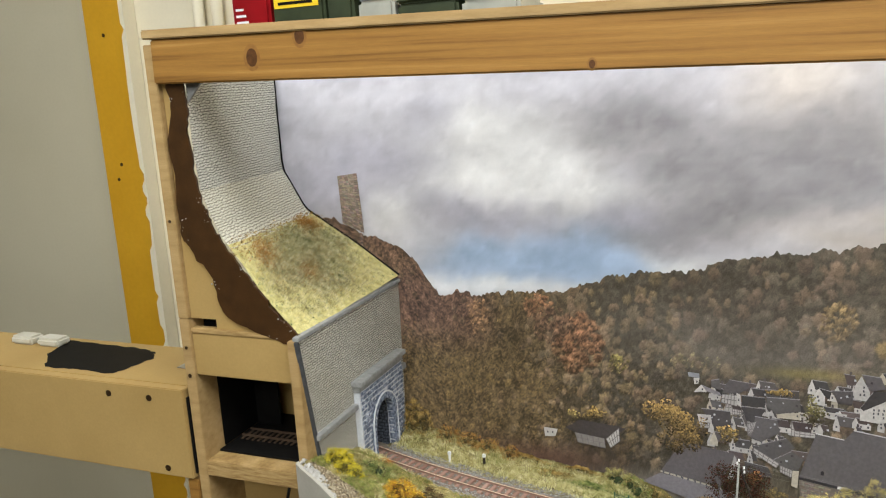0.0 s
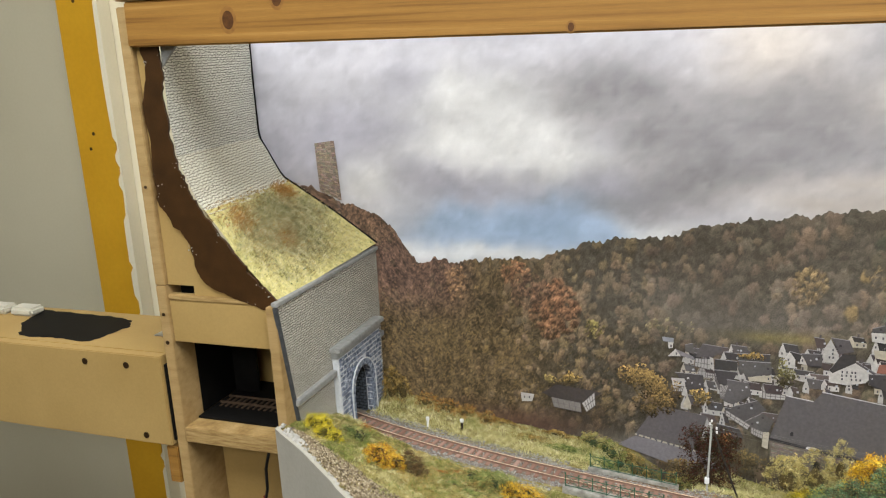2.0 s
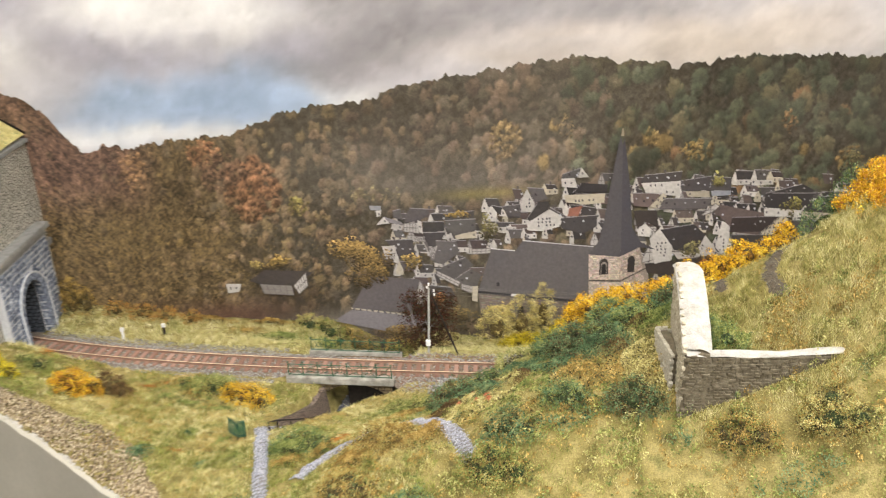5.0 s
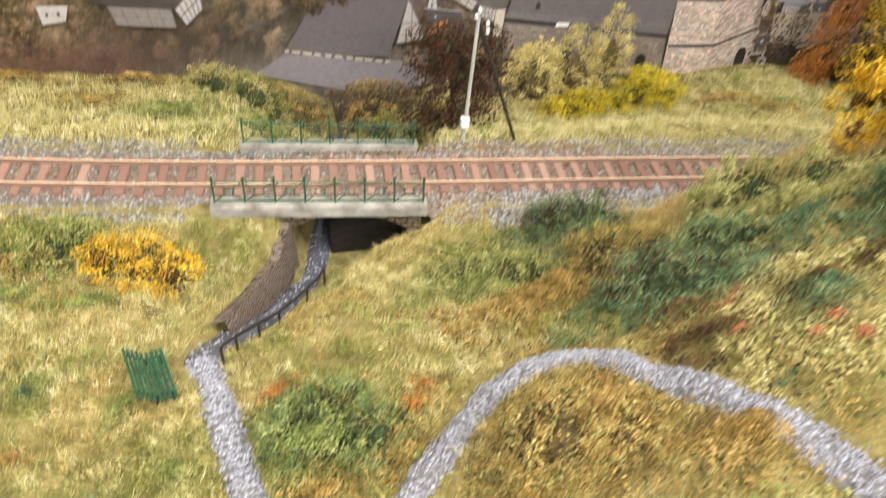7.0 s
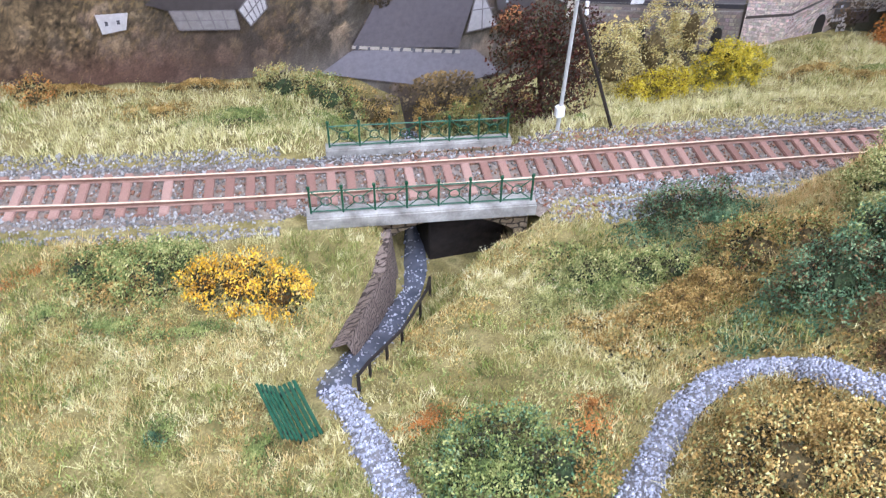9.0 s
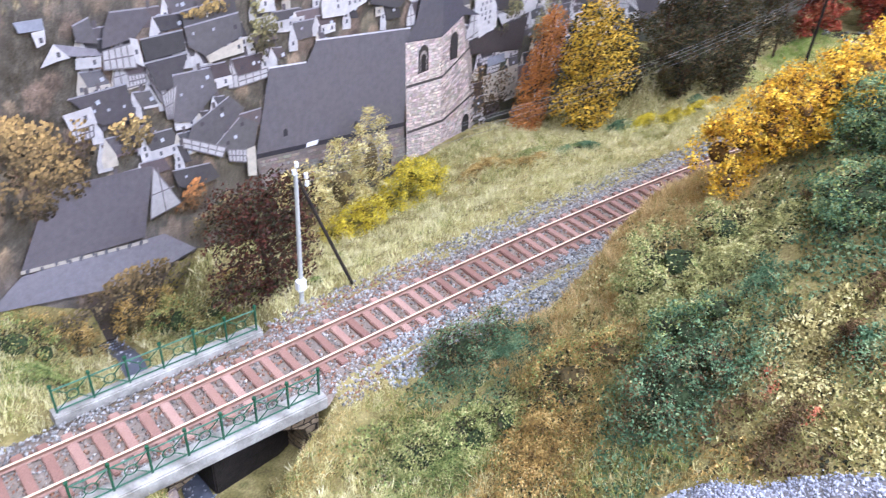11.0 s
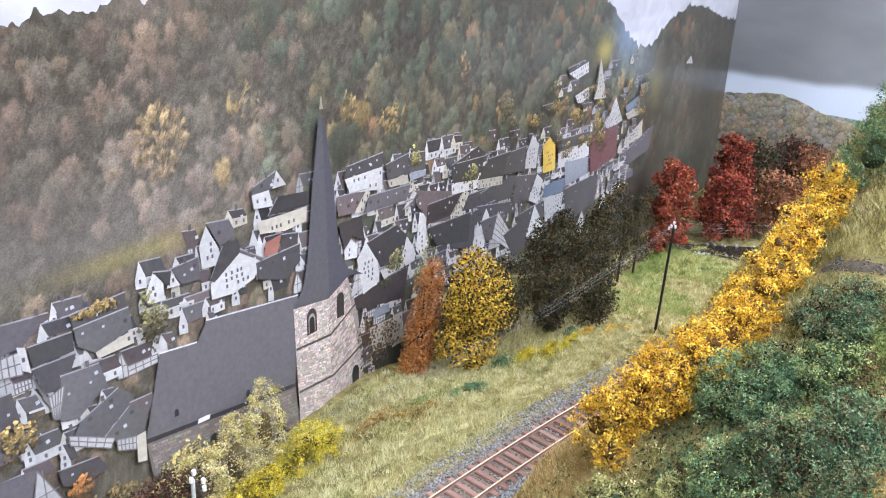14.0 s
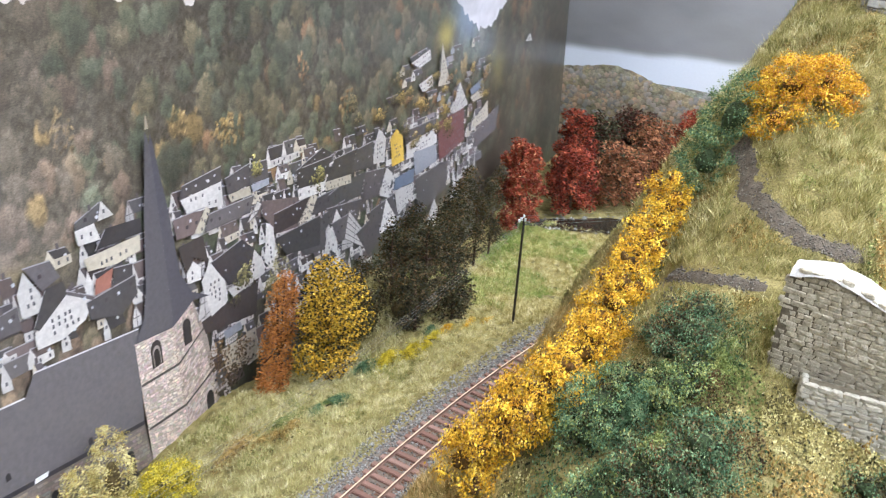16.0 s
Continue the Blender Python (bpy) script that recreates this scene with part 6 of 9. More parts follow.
for i in range(ring):
    a0, a1 = math.pi * i / ring, math.pi * (i + 1) / ring
    bm = bmesh.new()
    pts = []
    for rr, aa in ((0, a0), (0, a1), (1, a1), (1, a0)):
        ry, rz = AW + 0.008 * rr, (AT - AS) + 0.009 * rr
        pts.append((AY - ry * math.cos(aa), AS + rz * math.sin(aa)))
    lo = [bm.verts.new((-0.2550, p[0], p[1])) for p in pts]
    hi = [bm.verts.new((-0.2458, p[0], p[1])) for p in pts]
    bm.faces.new(hi)
    for j in range(4):
        bm.faces.new((lo[j], lo[(j + 1) % 4], hi[(j + 1) % 4], hi[j]))
    bmesh.ops.recalc_face_normals(bm, faces=bm.faces)
    bmesh.ops.bevel(bm, geom=list(bm.edges), offset=0.0005, segments=1, affect="EDGES")
    portal_part("arch_stone", bm, ASHLAR)
for side in (-1, 1):
    for r in range(8):
        z0 = -0.026 + r * 0.009
        y0 = AY + side * AW
        bm = block(-0.2550, -0.2462, min(y0, y0 + side * 0.008), max(y0, y0 + side * 0.008), z0 + 0.0003, z0 + 0.0087, 0.0006)
        portal_part("arch_stone", bm, ASHLAR)

# ---- ground ----
EDGE = [(-0.27, -0.072), (-0.234, -0.094), (-0.18, -0.1235), (-0.147, -0.1446), (-0.09, -0.189), (-0.0475, -0.222), (0.03, -0.285), (0.12, -0.335), (0.25, -0.36), (1.40, -0.38)]
gxs, gys = np.arange(-0.256, 1.386, 0.0048), np.arange(-0.38, 0.204, 0.0048)
ground = grid_mesh("ground", gxs, gys, lambda a, b: lay(a, np.maximum(b, level(EDGE, a))), SOIL)
co = np.empty(len(ground.data.vertices) * 3, np.float32)
ground.data.vertices.foreach_get("co", co)
co = co.reshape(-1, 3)
co[:, 1] = np.maximum(co[:, 1], level(EDGE, co[:, 0]))
co[:, 1] = np.minimum(co[:, 1], 0.1585 + 0.0228 * co[:, 0] + 0.0331 * co[:, 2])
ground.data.vertices.foreach_set("co", co.ravel())
ground.data.update()
tagged(ground, "scattered model ground of soil and flock", "ground", kind="structure")
# front board under the ground's edge
vs, fs = [], []
for i, t in enumerate(np.linspace(0, 1, 160)):
    x = -0.258 + t * 1.64
    y = float(level(EDGE, x))
    z = float(lay(x, y)) + 0.001
    vs += [(x, y - 0.001, z), (x, y - 0.001, -0.6), (x, y - 0.006, z), (x, y - 0.006, -0.6)]
    if i:
        k = 4 * i
        fs += [(k - 2, k + 2, k + 3, k - 1), (k - 4, k, k + 2, k - 2)]
fascia = put("front_fascia", vs, fs, FASCIA)
tagged(fascia, "grey painted front board following the ground's edge", "board", kind="structure")


def free_of_track(x, y, gap=0.026):
    d = y - track_y(x)
    wide = 0.002 + 0.008 * ease((x - 0.12) / 0.03) * (1 - ease((x - 0.34) / 0.04)) + 0.011 * np.exp(-((x - 0.205) / 0.030) ** 2)
    return (d > gap) | (d < -gap - wide) | (x > 0.85)


PATH_A = [(-0.004, -0.100, 0.0), (0.001, -0.121, 0.0), (0.005, -0.147, 0.0), (0.010, -0.172, 0.0), (0.014, -0.20, 0.0), (0.02, -0.24, 0.0)]
PATH_B = [(0.040, -0.20, 0.0), (0.049, -0.183, 0.0), (0.066, -0.166, 0.0), (0.083, -0.150, 0.0), (0.104, -0.141, 0.0), (0.117, -0.148, 0.0), (0.122, -0.163, 0.0), (0.130, -0.179, 0.0), (0.141, -0.201, 0.0), (0.147, -0.217, 0.0), (0.153, -0.245, 0.0)]
PATHS = ((PATH_A, 0.0050), (PATH_B, 0.0047))


HILL_LINES = ([(0.405, -0.152, 0), (0.372, -0.163, 0), (0.354, -0.172, 0), (0.341, -0.190, 0), (0.340, -0.205, 0)], [(0.342, -0.138, 0), (0.336, -0.143, 0), (0.322, -0.161, 0), (0.318, -0.183, 0)])


def off_paths(x, y, extra=0.0):
    ok = along(STREAM, x, y)[0] > 0.008 + extra
    for line in HILL_LINES:
        ok &= along(line, x, y)[0] > 0.0048 + extra
    for line, half in PATHS:
        ok &= along(line, x, y)[0] > half + extra
    return ok


def wandering(line, half, name, bed, stones, label, count, size, lift=0.0016, ragged=0.25):
    """A gravel path: thin bed draped on the ground, with loose stones."""
    pts = []
    for (a0, b0, _), (a1, b1, _) in zip(line, line[1:]):
        for t in np.linspace(0, 1, 9)[:-1]:
            pts.append((a0 + (a1 - a0) * t, b0 + (b1 - b0) * t))
    pts = np.array(pts)
    for _ in range(6):
        pts[1:-1] = (pts[:-2] + 2 * pts[1:-1] + pts[2:]) / 4
    d = np.gradient(pts, axis=0)
    nrm = np.stack([-d[:, 1], d[:, 0]], 1) / np.linalg.norm(d, axis=1)[:, None]
    cross = np.linspace(-1, 1, 7)
    wide = half * (1 + ragged * (cloudy(pts[:, 0], pts[:, 1], 70, 12, 2) - 0.5) * 2)
    p = pts[:, None] + nrm[:, None] * cross[None, :, None] * wide[:, None, None]
    z = lay(p[..., 0], p[..., 1]) + lift - 0.0030 * np.abs(cross)[None] ** 3
    v = np.concatenate([p, z[..., None]], 2).reshape(-1, 3)
    n, m = p.shape[:2]
    k = np.arange(n * m).reshape(n, m)
    f = np.stack([k[:-1, :-1].ravel(), k[1:, :-1].ravel(), k[1:, 1:].ravel(), k[:-1, 1:].ravel()], 1)
    ob = fast_mesh(name, v, f, bed, smooth=True)
    tagged(ob, label, "path", kind="structure")
    i = rng.integers(0, n - 1, count)
    off = rng.uniform(-1, 1, count) * 1.05
    q = pts[i] + nrm[i] * (off * wide[i])[:, None] + rng.normal(0, 0.0008, (count, 2))
    st = pebbles("gravel", q[:, 0], q[:, 1], lay(q[:, 0], q[:, 1]) + lift - 0.0030 * np.abs(off) ** 3, size, stones, ob)
    tagged(st, kind="stuff")
    return ob


wandering(PATH_A, 0.0057, "footpath", PATHBED, PATHSTONE, "blue-grey gravel footpath through dry grass", 4600, 0.00058)
wandering(PATH_B, 0.0055, "footpath", PATHBED, PATHSTONE, "blue-grey gravel footpath winding round a bushy mound", 7600, 0.00058)
wandering([(a, b, 0) for a, b, c in STREAM], 0.0065, "wet_path", WATER, PATHSTONE, "wet shiny path leading under the small bridge", 500, 0.0007)
SCREE = shader("dark_scree", [lin(74, 70, 62), lin(98, 94, 84), lin(122, 116, 104), lin(88, 76, 60)], source="island", rough=0.9)
SCREEBED = shader("dark_scree_bed", [lin(78, 70, 58), lin(108, 98, 84)], 300, 0.9, 0.6, 1500, fine=0.25)
wandering([(0.405, -0.152, 0), (0.395, -0.157, 0), (0.372, -0.163, 0), (0.354, -0.172, 0), (0.341, -0.190, 0), (0.340, -0.205, 0), (0.345, -0.225, 0)], 0.0078, "hill_track", SCREEBED, SCREE, "dark stony track worn into the hilltop grass", 1500, 0.0006, 0.0004, 0.8)
wandering([(0.342, -0.138, 0), (0.336, -0.143, 0), (0.322, -0.161, 0), (0.318, -0.183, 0)], 0.0040, "hill_track", SCREEBED, SCREE, "narrow stony ledge below the hilltop", 700, 0.0006, 0.0004, 0.8)
wandering([(0.330, -0.140, 0), (0.320, -0.146, 0), (0.309, -0.134, 0), (0.300, -0.131, 0)], 0.0036, "hill_track", SCREEBED, SCREE, "bare grey scree below the golden hedge", 600, 0.0006, 0.0004, 0.8)
# tan gravel along the front edge
def gravel_width(x):
    return np.interp(x, (-0.25, -0.20, -0.158, -0.09, -0.066, -0.04, 0.0), (0.018, 0.036, 0.046, 0.060, 0.030, 0.012, 0.0)) * (0.8 + 0.4 * cloudy(x, x * 0, 60, 14, 2))


n = 9000
gx_, gy_ = rng.uniform(-0.25, 0.0, n), rng.uniform(0, 1, n)
yy = level(EDGE, gx_) + 0.001 + gy_ ** 0.9 * gravel_width(gx_)
grav = pebbles("edge_gravel", gx_, yy, lay(gx_, yy) + 0.0005, 0.0011, TANGRAVEL)
tagged(grav, "coarse tan gravel along the front edge", "gravel", kind="stuff")
chips = np.sort(rng.choice(np.array([-0.245, -0.232, -0.22, -0.2, -0.17, -0.15, -0.12, -0.08, -0.05, 0.0]), 260) + rng.normal(0, 0.006, 260)).clip(-0.255, 0.02)
tagged(pebbles("plaster_chips", chips, level(EDGE, chips) - 0.001 + rng.normal(0, 0.0008, 260), lay(chips, level(EDGE, chips)) + 0.0004, 0.0016, CAPWHITE), "chipped white plaster along the board's edge", "plaster", kind="stuff")

lumps = rng.normal(-0.236, 0.012, 60).clip(-0.254, -0.19)
tagged(pebbles("plaster_chips", lumps, level(EDGE, lumps) + rng.uniform(-0.001, 0.006, 60), lay(lumps, level(EDGE, lumps)) + 0.0006, 0.0026, CAPWHITE), "broken white plaster lumps at the board's corner", "plaster", kind="stuff")

# ---- railway ----
def over_bridge(x):
    """How far along the small bridge, 0 off it and 1 on it."""
    return np.clip((x + 0.008) / 0.008, 0, 1) * np.clip((0.108 - x) / 0.008, 0, 1)


def between_beams(x, c):
    """Keeps the bed's cross distance between the edge beams on the bridge."""
    w = over_bridge(x)
    low, high = 0.0095 - 0.134 * x - track_y(x), 0.0475 - 0.09 * (x - 0.016) - track_y(x)
    return c * (1 - w) + np.clip(c, low, high) * w


railway = tagged(empty("railway_track", (0, 0, 0)), "single model track, rusty rails and red-brown sleepers on grey ballast", "track")
tx = [-0.345]
while tx[-1] < 0.80:
    slope = TRACK[1] + 2 * TRACK[2] * tx[-1] + 3 * TRACK[3] * tx[-1] ** 2
    tx.append(tx[-1] + 0.0088 / math.hypot(1, slope))


def heading(x):
    return math.atan(TRACK[1] + 2 * TRACK[2] * x + 3 * TRACK[3] * x ** 2)


sleeper_mesh = bpy.data.meshes.new("sleeper")
bm = block(-0.0020, 0.0020, -0.0142, 0.0142, -0.0012, 0.0012, 0.0004)
bm.to_mesh(sleeper_mesh)
bm.free()
sleeper_mesh.materials.append(SLEEPER)
for x in tx:
    ob = new("sleeper", sleeper_mesh)
    ob.parent = railway
    ob.matrix_basis = pose(x, track_y(x), rail_z(x) - 0.0032, 0, 2.3, math.degrees(heading(x)))
for side in (-1, 1):
    bm = bmesh.new()
    profile = [(-0.0010, -0.0021), (0.0010, -0.0021), (0.0003, -0.0016), (0.0003, -0.0006), (0.0005, -0.0004), (0.0005, 0.0), (-0.0005, 0.0), (-0.0005, -0.0004), (-0.0003, -0.0006), (-0.0003, -0.0016)]
    rings = []
    for x in np.linspace(-0.345, 0.80, 150):
        h = heading(x)
        nx, ny = -math.sin(h), math.cos(h)
        cx, cy = x + nx * side * 0.0085, track_y(x) + ny * side * 0.0085
        rings.append([bm.verts.new((cx + nx * a, cy + ny * a, rail_z(x) + b)) for a, b in profile])
    for a, b in zip(rings, rings[1:]):
        for i in range(10):
            f = bm.faces.new((a[i], b[i], b[(i + 1) % 10], a[(i + 1) % 10]))
            f.material_index = 1 if i == 5 else 0
    bmesh.ops.recalc_face_normals(bm, faces=bm.faces)
    part("rail", bm, [RUST, RAILTOP], railway)
n = 150
xs_ = np.linspace(-0.345, 0.85, n)
cross = np.array([-0.030, -0.024, -0.016, 0.0, 0.016, 0.024, 0.030])
drop = np.array([-0.0095, -0.0058, -0.0036, -0.0036, -0.0036, -0.0052, -0.0075])
hd = np.array([heading(x) for x in xs_])
reach = between_beams(xs_[:, None], cross[None] + 0 * xs_[:, None])
sink = np.maximum(drop[None], -0.0058 - 1.0 * (1 - over_bridge(xs_))[:, None])
v = np.stack([xs_[:, None] - np.sin(hd)[:, None] * reach, track_y(xs_)[:, None] + np.cos(hd)[:, None] * reach, rail_z(xs_)[:, None] + sink], 2).reshape(-1, 3)
k = np.arange(n * 7).reshape(n, 7)
bed = fast_mesh("ballast_bed", v, np.stack([k[:-1, :-1].ravel(), k[1:, :-1].ravel(), k[1:, 1:].ravel(), k[:-1, 1:].ravel()], 1), BEDDING, smooth=True, parent=railway)


def ballast(name, count, low, high, size, material, x0=-0.26, x1=0.80, keep=None):
    x = rng.uniform(x0, x1, count)
    c = rng.uniform(low, high, count)
    if keep is not None:
        sel = keep(x, c)
        x, c = x[sel], c[sel]
    sel = np.abs(between_beams(x, c) - c) < 0.0004
    x, c = x[sel], c[sel]
    h = np.arctan(TRACK[1] + 2 * TRACK[2] * x + 3 * TRACK[3] * x ** 2)
    z = rail_z(x) + np.interp(c, cross, drop)
    bx, by = x - np.sin(h) * c, track_y(x) + np.cos(h) * c
    z = np.where(np.abs(c) > 0.024, np.maximum(z, lay(bx, by)), z)
    ob = pebbles(name, bx, by, z + 0.0003, size, material, railway)
    return tagged(ob, kind="stuff")


RUSTSTONE = shader("rust_dusted_stone", [lin(140, 94, 68), lin(114, 92, 76), lin(154, 112, 84), lin(126, 114, 100)], source="island", rough=0.9)
GREYSTONE = shader("blue_grey_ballast", [lin(98, 97, 93), lin(142, 140, 135), lin(178, 176, 170), lin(114, 112, 107)], source="island", rough=0.9)
ballast("ballast", 13500, -0.031, 0.031, 0.0009, STONES)
ballast("ballast", 6000, -0.0145, 0.0145, 0.0008, RUSTSTONE)
BLUESTONE = shader("pale_blue_ballast", [lin(84, 86, 86), lin(138, 140, 139), lin(186, 187, 184), lin(108, 110, 108)], source="island", rough=0.9)
ballast("ballast", 8500, -0.050, -0.012, 0.0010, BLUESTONE, 0.13, 0.38, lambda x, c: (c > -0.037 - 0.013 * np.exp(-((x - 0.205) / 0.030) ** 2)) & (cloudy(x, c, 60, 6, 2) > 0.25 + 0.3 * np.clip((x - 0.3) / 0.1, 0, 1)))
ballast("ballast", 1500, 0.008, 0.030, 0.0008, RUSTSTONE, 0.05, 0.20)
ballast("ballast", 700, -0.030, -0.008, 0.0008, RUSTSTONE, 0.10, 0.20)
ballast("ballast", 8500, -0.031, -0.012, 0.0009, GREYSTONE)
ballast("ballast", 8500, 0.012, 0.032, 0.0009, GREYSTONE)

# ---- small bridge over the path ----
bridge = tagged(empty("footpath_bridge", (0.05, 0.0, 0.0)), "small concrete bridge with green iron railings over a path", "bridge")
B_INV = Matrix.Translation((-0.05, 0, 0))


def bridge_part(name, bm, material, parent=None, label=""):
    ob = part(name, bm, material, parent or bridge, label)
    ob.matrix_parent_inverse = B_INV if parent is None else Matrix.Identity(4)
    return ob


def edge_beam(a, b, deep, thick, label):
    """Concrete edge beam from a to b (front top edge), reaching back by deep."""
    bm = block(0, 1, 0, deep, -thick, 0, 0.0006)
    d = Vector(b) - Vector(a)
    ang = math.atan2(d.y, d.x)
    bmesh.ops.transform(bm, verts=bm.verts, matrix=Matrix.Translation(a) @ Matrix.Rotation(ang, 4, "Z") @ Matrix.Rotation(-math.asin(d.z / d.length), 4, "Y") @ Matrix.Diagonal((d.length, 1, 1, 1)))
    return bridge_part("edge_beam", bm, CONCRETE, None, label)


edge_beam((0.0, 0.0, 0.0), (0.097, -0.0130, -0.002), 0.0085, 0.0065, "weathered pale concrete edge beam")
edge_beam((0.016, 0.0475, -0.002), (0.104, 0.0395, -0.0065), 0.006, 0.006, "weathered pale concrete edge beam")


def railing(a, b, panels, high):
    a, b = Vector(a), Vector(b)
    step = (b - a) / panels
    up = Vector((0, 0, high))
    ob = empty("railing", (0, 0, 0))
    ob.parent = bridge
    ob.matrix_parent_inverse = B_INV
    tagged(ob, "green iron railing with ring and cross panels")
    for i in range(panels + 1):
        p = a + step * i
        part("post", tube([p, p + up * 1.12], 0.00050, 5), RAILGREEN, ob)
        part("post_knob", tube([p + up * 1.10, p + up * 1.20], 0.0008, 5), RAILGREEN, ob)
    for f in (0.08, 0.98):
        part("bar", tube([a + up * f, b + up * f], 0.00042, 4), RAILGREEN, ob)
    for i in range(panels):
        p, q = a + step * (i + 0.08), a + step * (i + 0.92)
        bm = bmesh.new()
        mid = (p + q) / 2 + up * 0.53
        for s, e in ((p + up * 0.12, mid), (q + up * 0.12, mid), (p + up * 0.94, mid), (q + up * 0.94, mid)):
            d = (e - s)
            tube([s, e - d.normalized() * high * 0.18], 0.00026, 4, bm)
        side = step.normalized()
        tube([mid + (side * math.cos(t) + Vector((0, 0, 1)) * math.sin(t)) * high * 0.19 for t in np.linspace(0, 2 * math.pi, 13)], 0.00030, 4, bm)
        part("panel", bm, RAILGREEN, ob)


railing((0.0025, 0.0035, 0.0), (0.0955, -0.0095, -0.002), 7, 0.0118)
railing((0.018, 0.0495, -0.002), (0.102, 0.0415, -0.0065), 6, 0.0118)
# arched stone face, and an added block that darkens the passage
ARCHSTONE = masonry("bridge_stone", [lin(104, 90, 68), lin(140, 124, 96)], lin(60, 52, 40), 0.0055, 0.0032, (0, 2))
vs, fs = [], []
steps = 12
for i in range(steps + 1):
    t = i / steps
    x = 0.020 + 0.075 * t
    y = 0.0035 - 0.134 * x
    u = min(1, max(0, (x - 0.030) / 0.062))
    low = -0.022 + 0.0135 * math.sin(math.pi * u) ** 0.7 if 0.030 <= x <= 0.090 else -0.050
    vs += [(x, y, -0.0062), (x, y, low), (x, y + 0.045, low), (x, y + 0.045, -0.0062)]
    if i:
        k = 4 * i
        fs += [(k - 4, k - 3, k + 1, k), (k - 3, k - 2, k + 2, k + 1), (k - 2, k - 1, k + 3, k + 2)]
arch = put("stone_arch", vs, fs, ARCHSTONE, None, "low brown stone arch under the deck")
arch.parent = bridge
arch.matrix_parent_inverse = B_INV
bridge_part("deck", block(0.012, 0.100, 0.004, 0.046, -0.0118, -0.0100, 0.0003), ARCHSTONE)
# Near-black block, added to stand for the deep shade under the bridge.
PASSAGESHADE = shader("passage_shade", [lin(30, 26, 22), lin(46, 40, 34)], 300, 0.95, 0.5, 900)
bridge_part("passage_wall", block(0.054, 0.0905, 0.006, 0.046, -0.058, -0.0119, 0.0006), PASSAGESHADE)
for x0, x1 in ((0.018, 0.030), (0.090, 0.095)):
    bridge_part("abutment", block(x0, x1, -0.006, 0.046, -0.055, -0.0118, 0.0006), ARCHSTONE)

# battered stone wall beside the sunken path
vs = [(0.0345, -0.0035, -0.010), (0.038, -0.002, -0.044), (0.0275, -0.0235, -0.014), (0.030, -0.026, -0.034), (0.0155, -0.047, -0.007), (0.018, -0.050, -0.022), (0.0035, -0.0735, 0.005), (0.006, -0.076, -0.002)]
side_wall = put("side_wall", [*vs, *[(x - 0.006, y, z - 0.001) for x, y, z in vs]], [(0, 2, 3, 1), (2, 4, 5, 3), (4, 6, 7, 5), (0, 8, 10, 2), (2, 10, 12, 4), (4, 12, 14, 6)], masonry("side_wall_stone", [lin(104, 90, 80), lin(138, 124, 112)], lin(64, 54, 46), 0.004, 0.0016, (1, 2)))
tagged(side_wall, "leaning red-brown stone wall beside the sunken path", "wall", kind="structure")
hand = tagged(empty("handrail", (0.03, -0.08, 0.0)), "thin dark metal handrail along the path", "handrail")
hr = [(0.003, -0.102), (0.008, -0.094), (0.016, -0.082), (0.024, -0.070), (0.031, -0.057), (0.037, -0.045), (0.043, -0.033), (0.047, -0.022)]
hz_ = [max(float(lay(a, b)), h) for (a, b), h in zip(hr, (0.014, 0.010, 0.002, -0.006, -0.014, -0.021, -0.028, -0.033))]
line = [(a - 0.03, b + 0.08, z + 0.0085) for (a, b), z in zip(hr, hz_)]
bm = tube([(line[0][0], line[0][1], hz_[0] - 0.001), line[0]] + line[1:], 0.00065, 6)
part("bar", bm, POLEDARK, hand)
for i in (1, 2, 3, 5, 7):
    part("post", tube([(line[i][0], line[i][1], hz_[i] - 0.003), line[i]], 0.0006, 6), POLEDARK, hand)

# ---- bench ----
def bench_thing(x, y, turn):
    ob = empty("bench", (x, y, float(lay(x, y))))
    for i in range(4):
        part("seat_slat", block(-0.0115, 0.0115, -0.0035 + i * 0.0022, -0.0019 + i * 0.0022, 0.0052, 0.0060, 0.0002), BENCHGREEN, ob)
    for i in range(5):
        z = 0.0066 + i * 0.0014
        part("back_slat", block(-0.0115, 0.0115, -0.0056 - i * 0.0017, -0.0043 - i * 0.0017, z, z + 0.0007, 0.0002), BENCHGREEN, ob)
    for sx in (-0.0085, 0.0085):
        part("leg", tube([(sx, 0.003, 0), (sx, 0.0028, 0.0052), (sx, -0.0035, 0.0052), (sx, -0.0118, 0.0122)], 0.0005, 5), POLEDARK, ob)
        part("leg", tube([(sx, -0.0035, 0.0052), (sx, -0.0046, 0.0)], 0.0005, 5), POLEDARK, ob)
    ob.matrix_basis = pose(x, y, float(lay(x, y)) + 0.002, 0, 0, turn) @ Matrix.Diagonal((0.95, 0.70, 0.80, 1.0))
    return tagged(ob, "green slatted park bench in dry grass beside the path", "bench")


bench_thing(-0.0165, -0.111, -76)

# ---- poles and wires ----
def insulator(p, parent):
    part("insulator", tube([p, (p[0], p[1], p[2] + 0.0022)], 0.0009, 7), WHITE, parent)


pole = tagged(empty("telegraph_pole", (0.130, 0.046, -0.006)), "grey telegraph pole with a dark slanting strut and white insulators", "pole")
part("mast", tube([(0, 0, -0.004), (0.003, 0.003, 0.064)], 0.0011, 8, taper=0.8), POLEGREY, pole)
part("strut", tube([(0.028, -0.003, -0.006), (0.004, 0.003, 0.060)], 0.0009, 8), POLEDARK, pole, "dark timber strut")
part("collar", block(-0.0022, 0.0022, -0.0018, 0.0018, 0.004, 0.010, 0.0005), WHITE, pole)
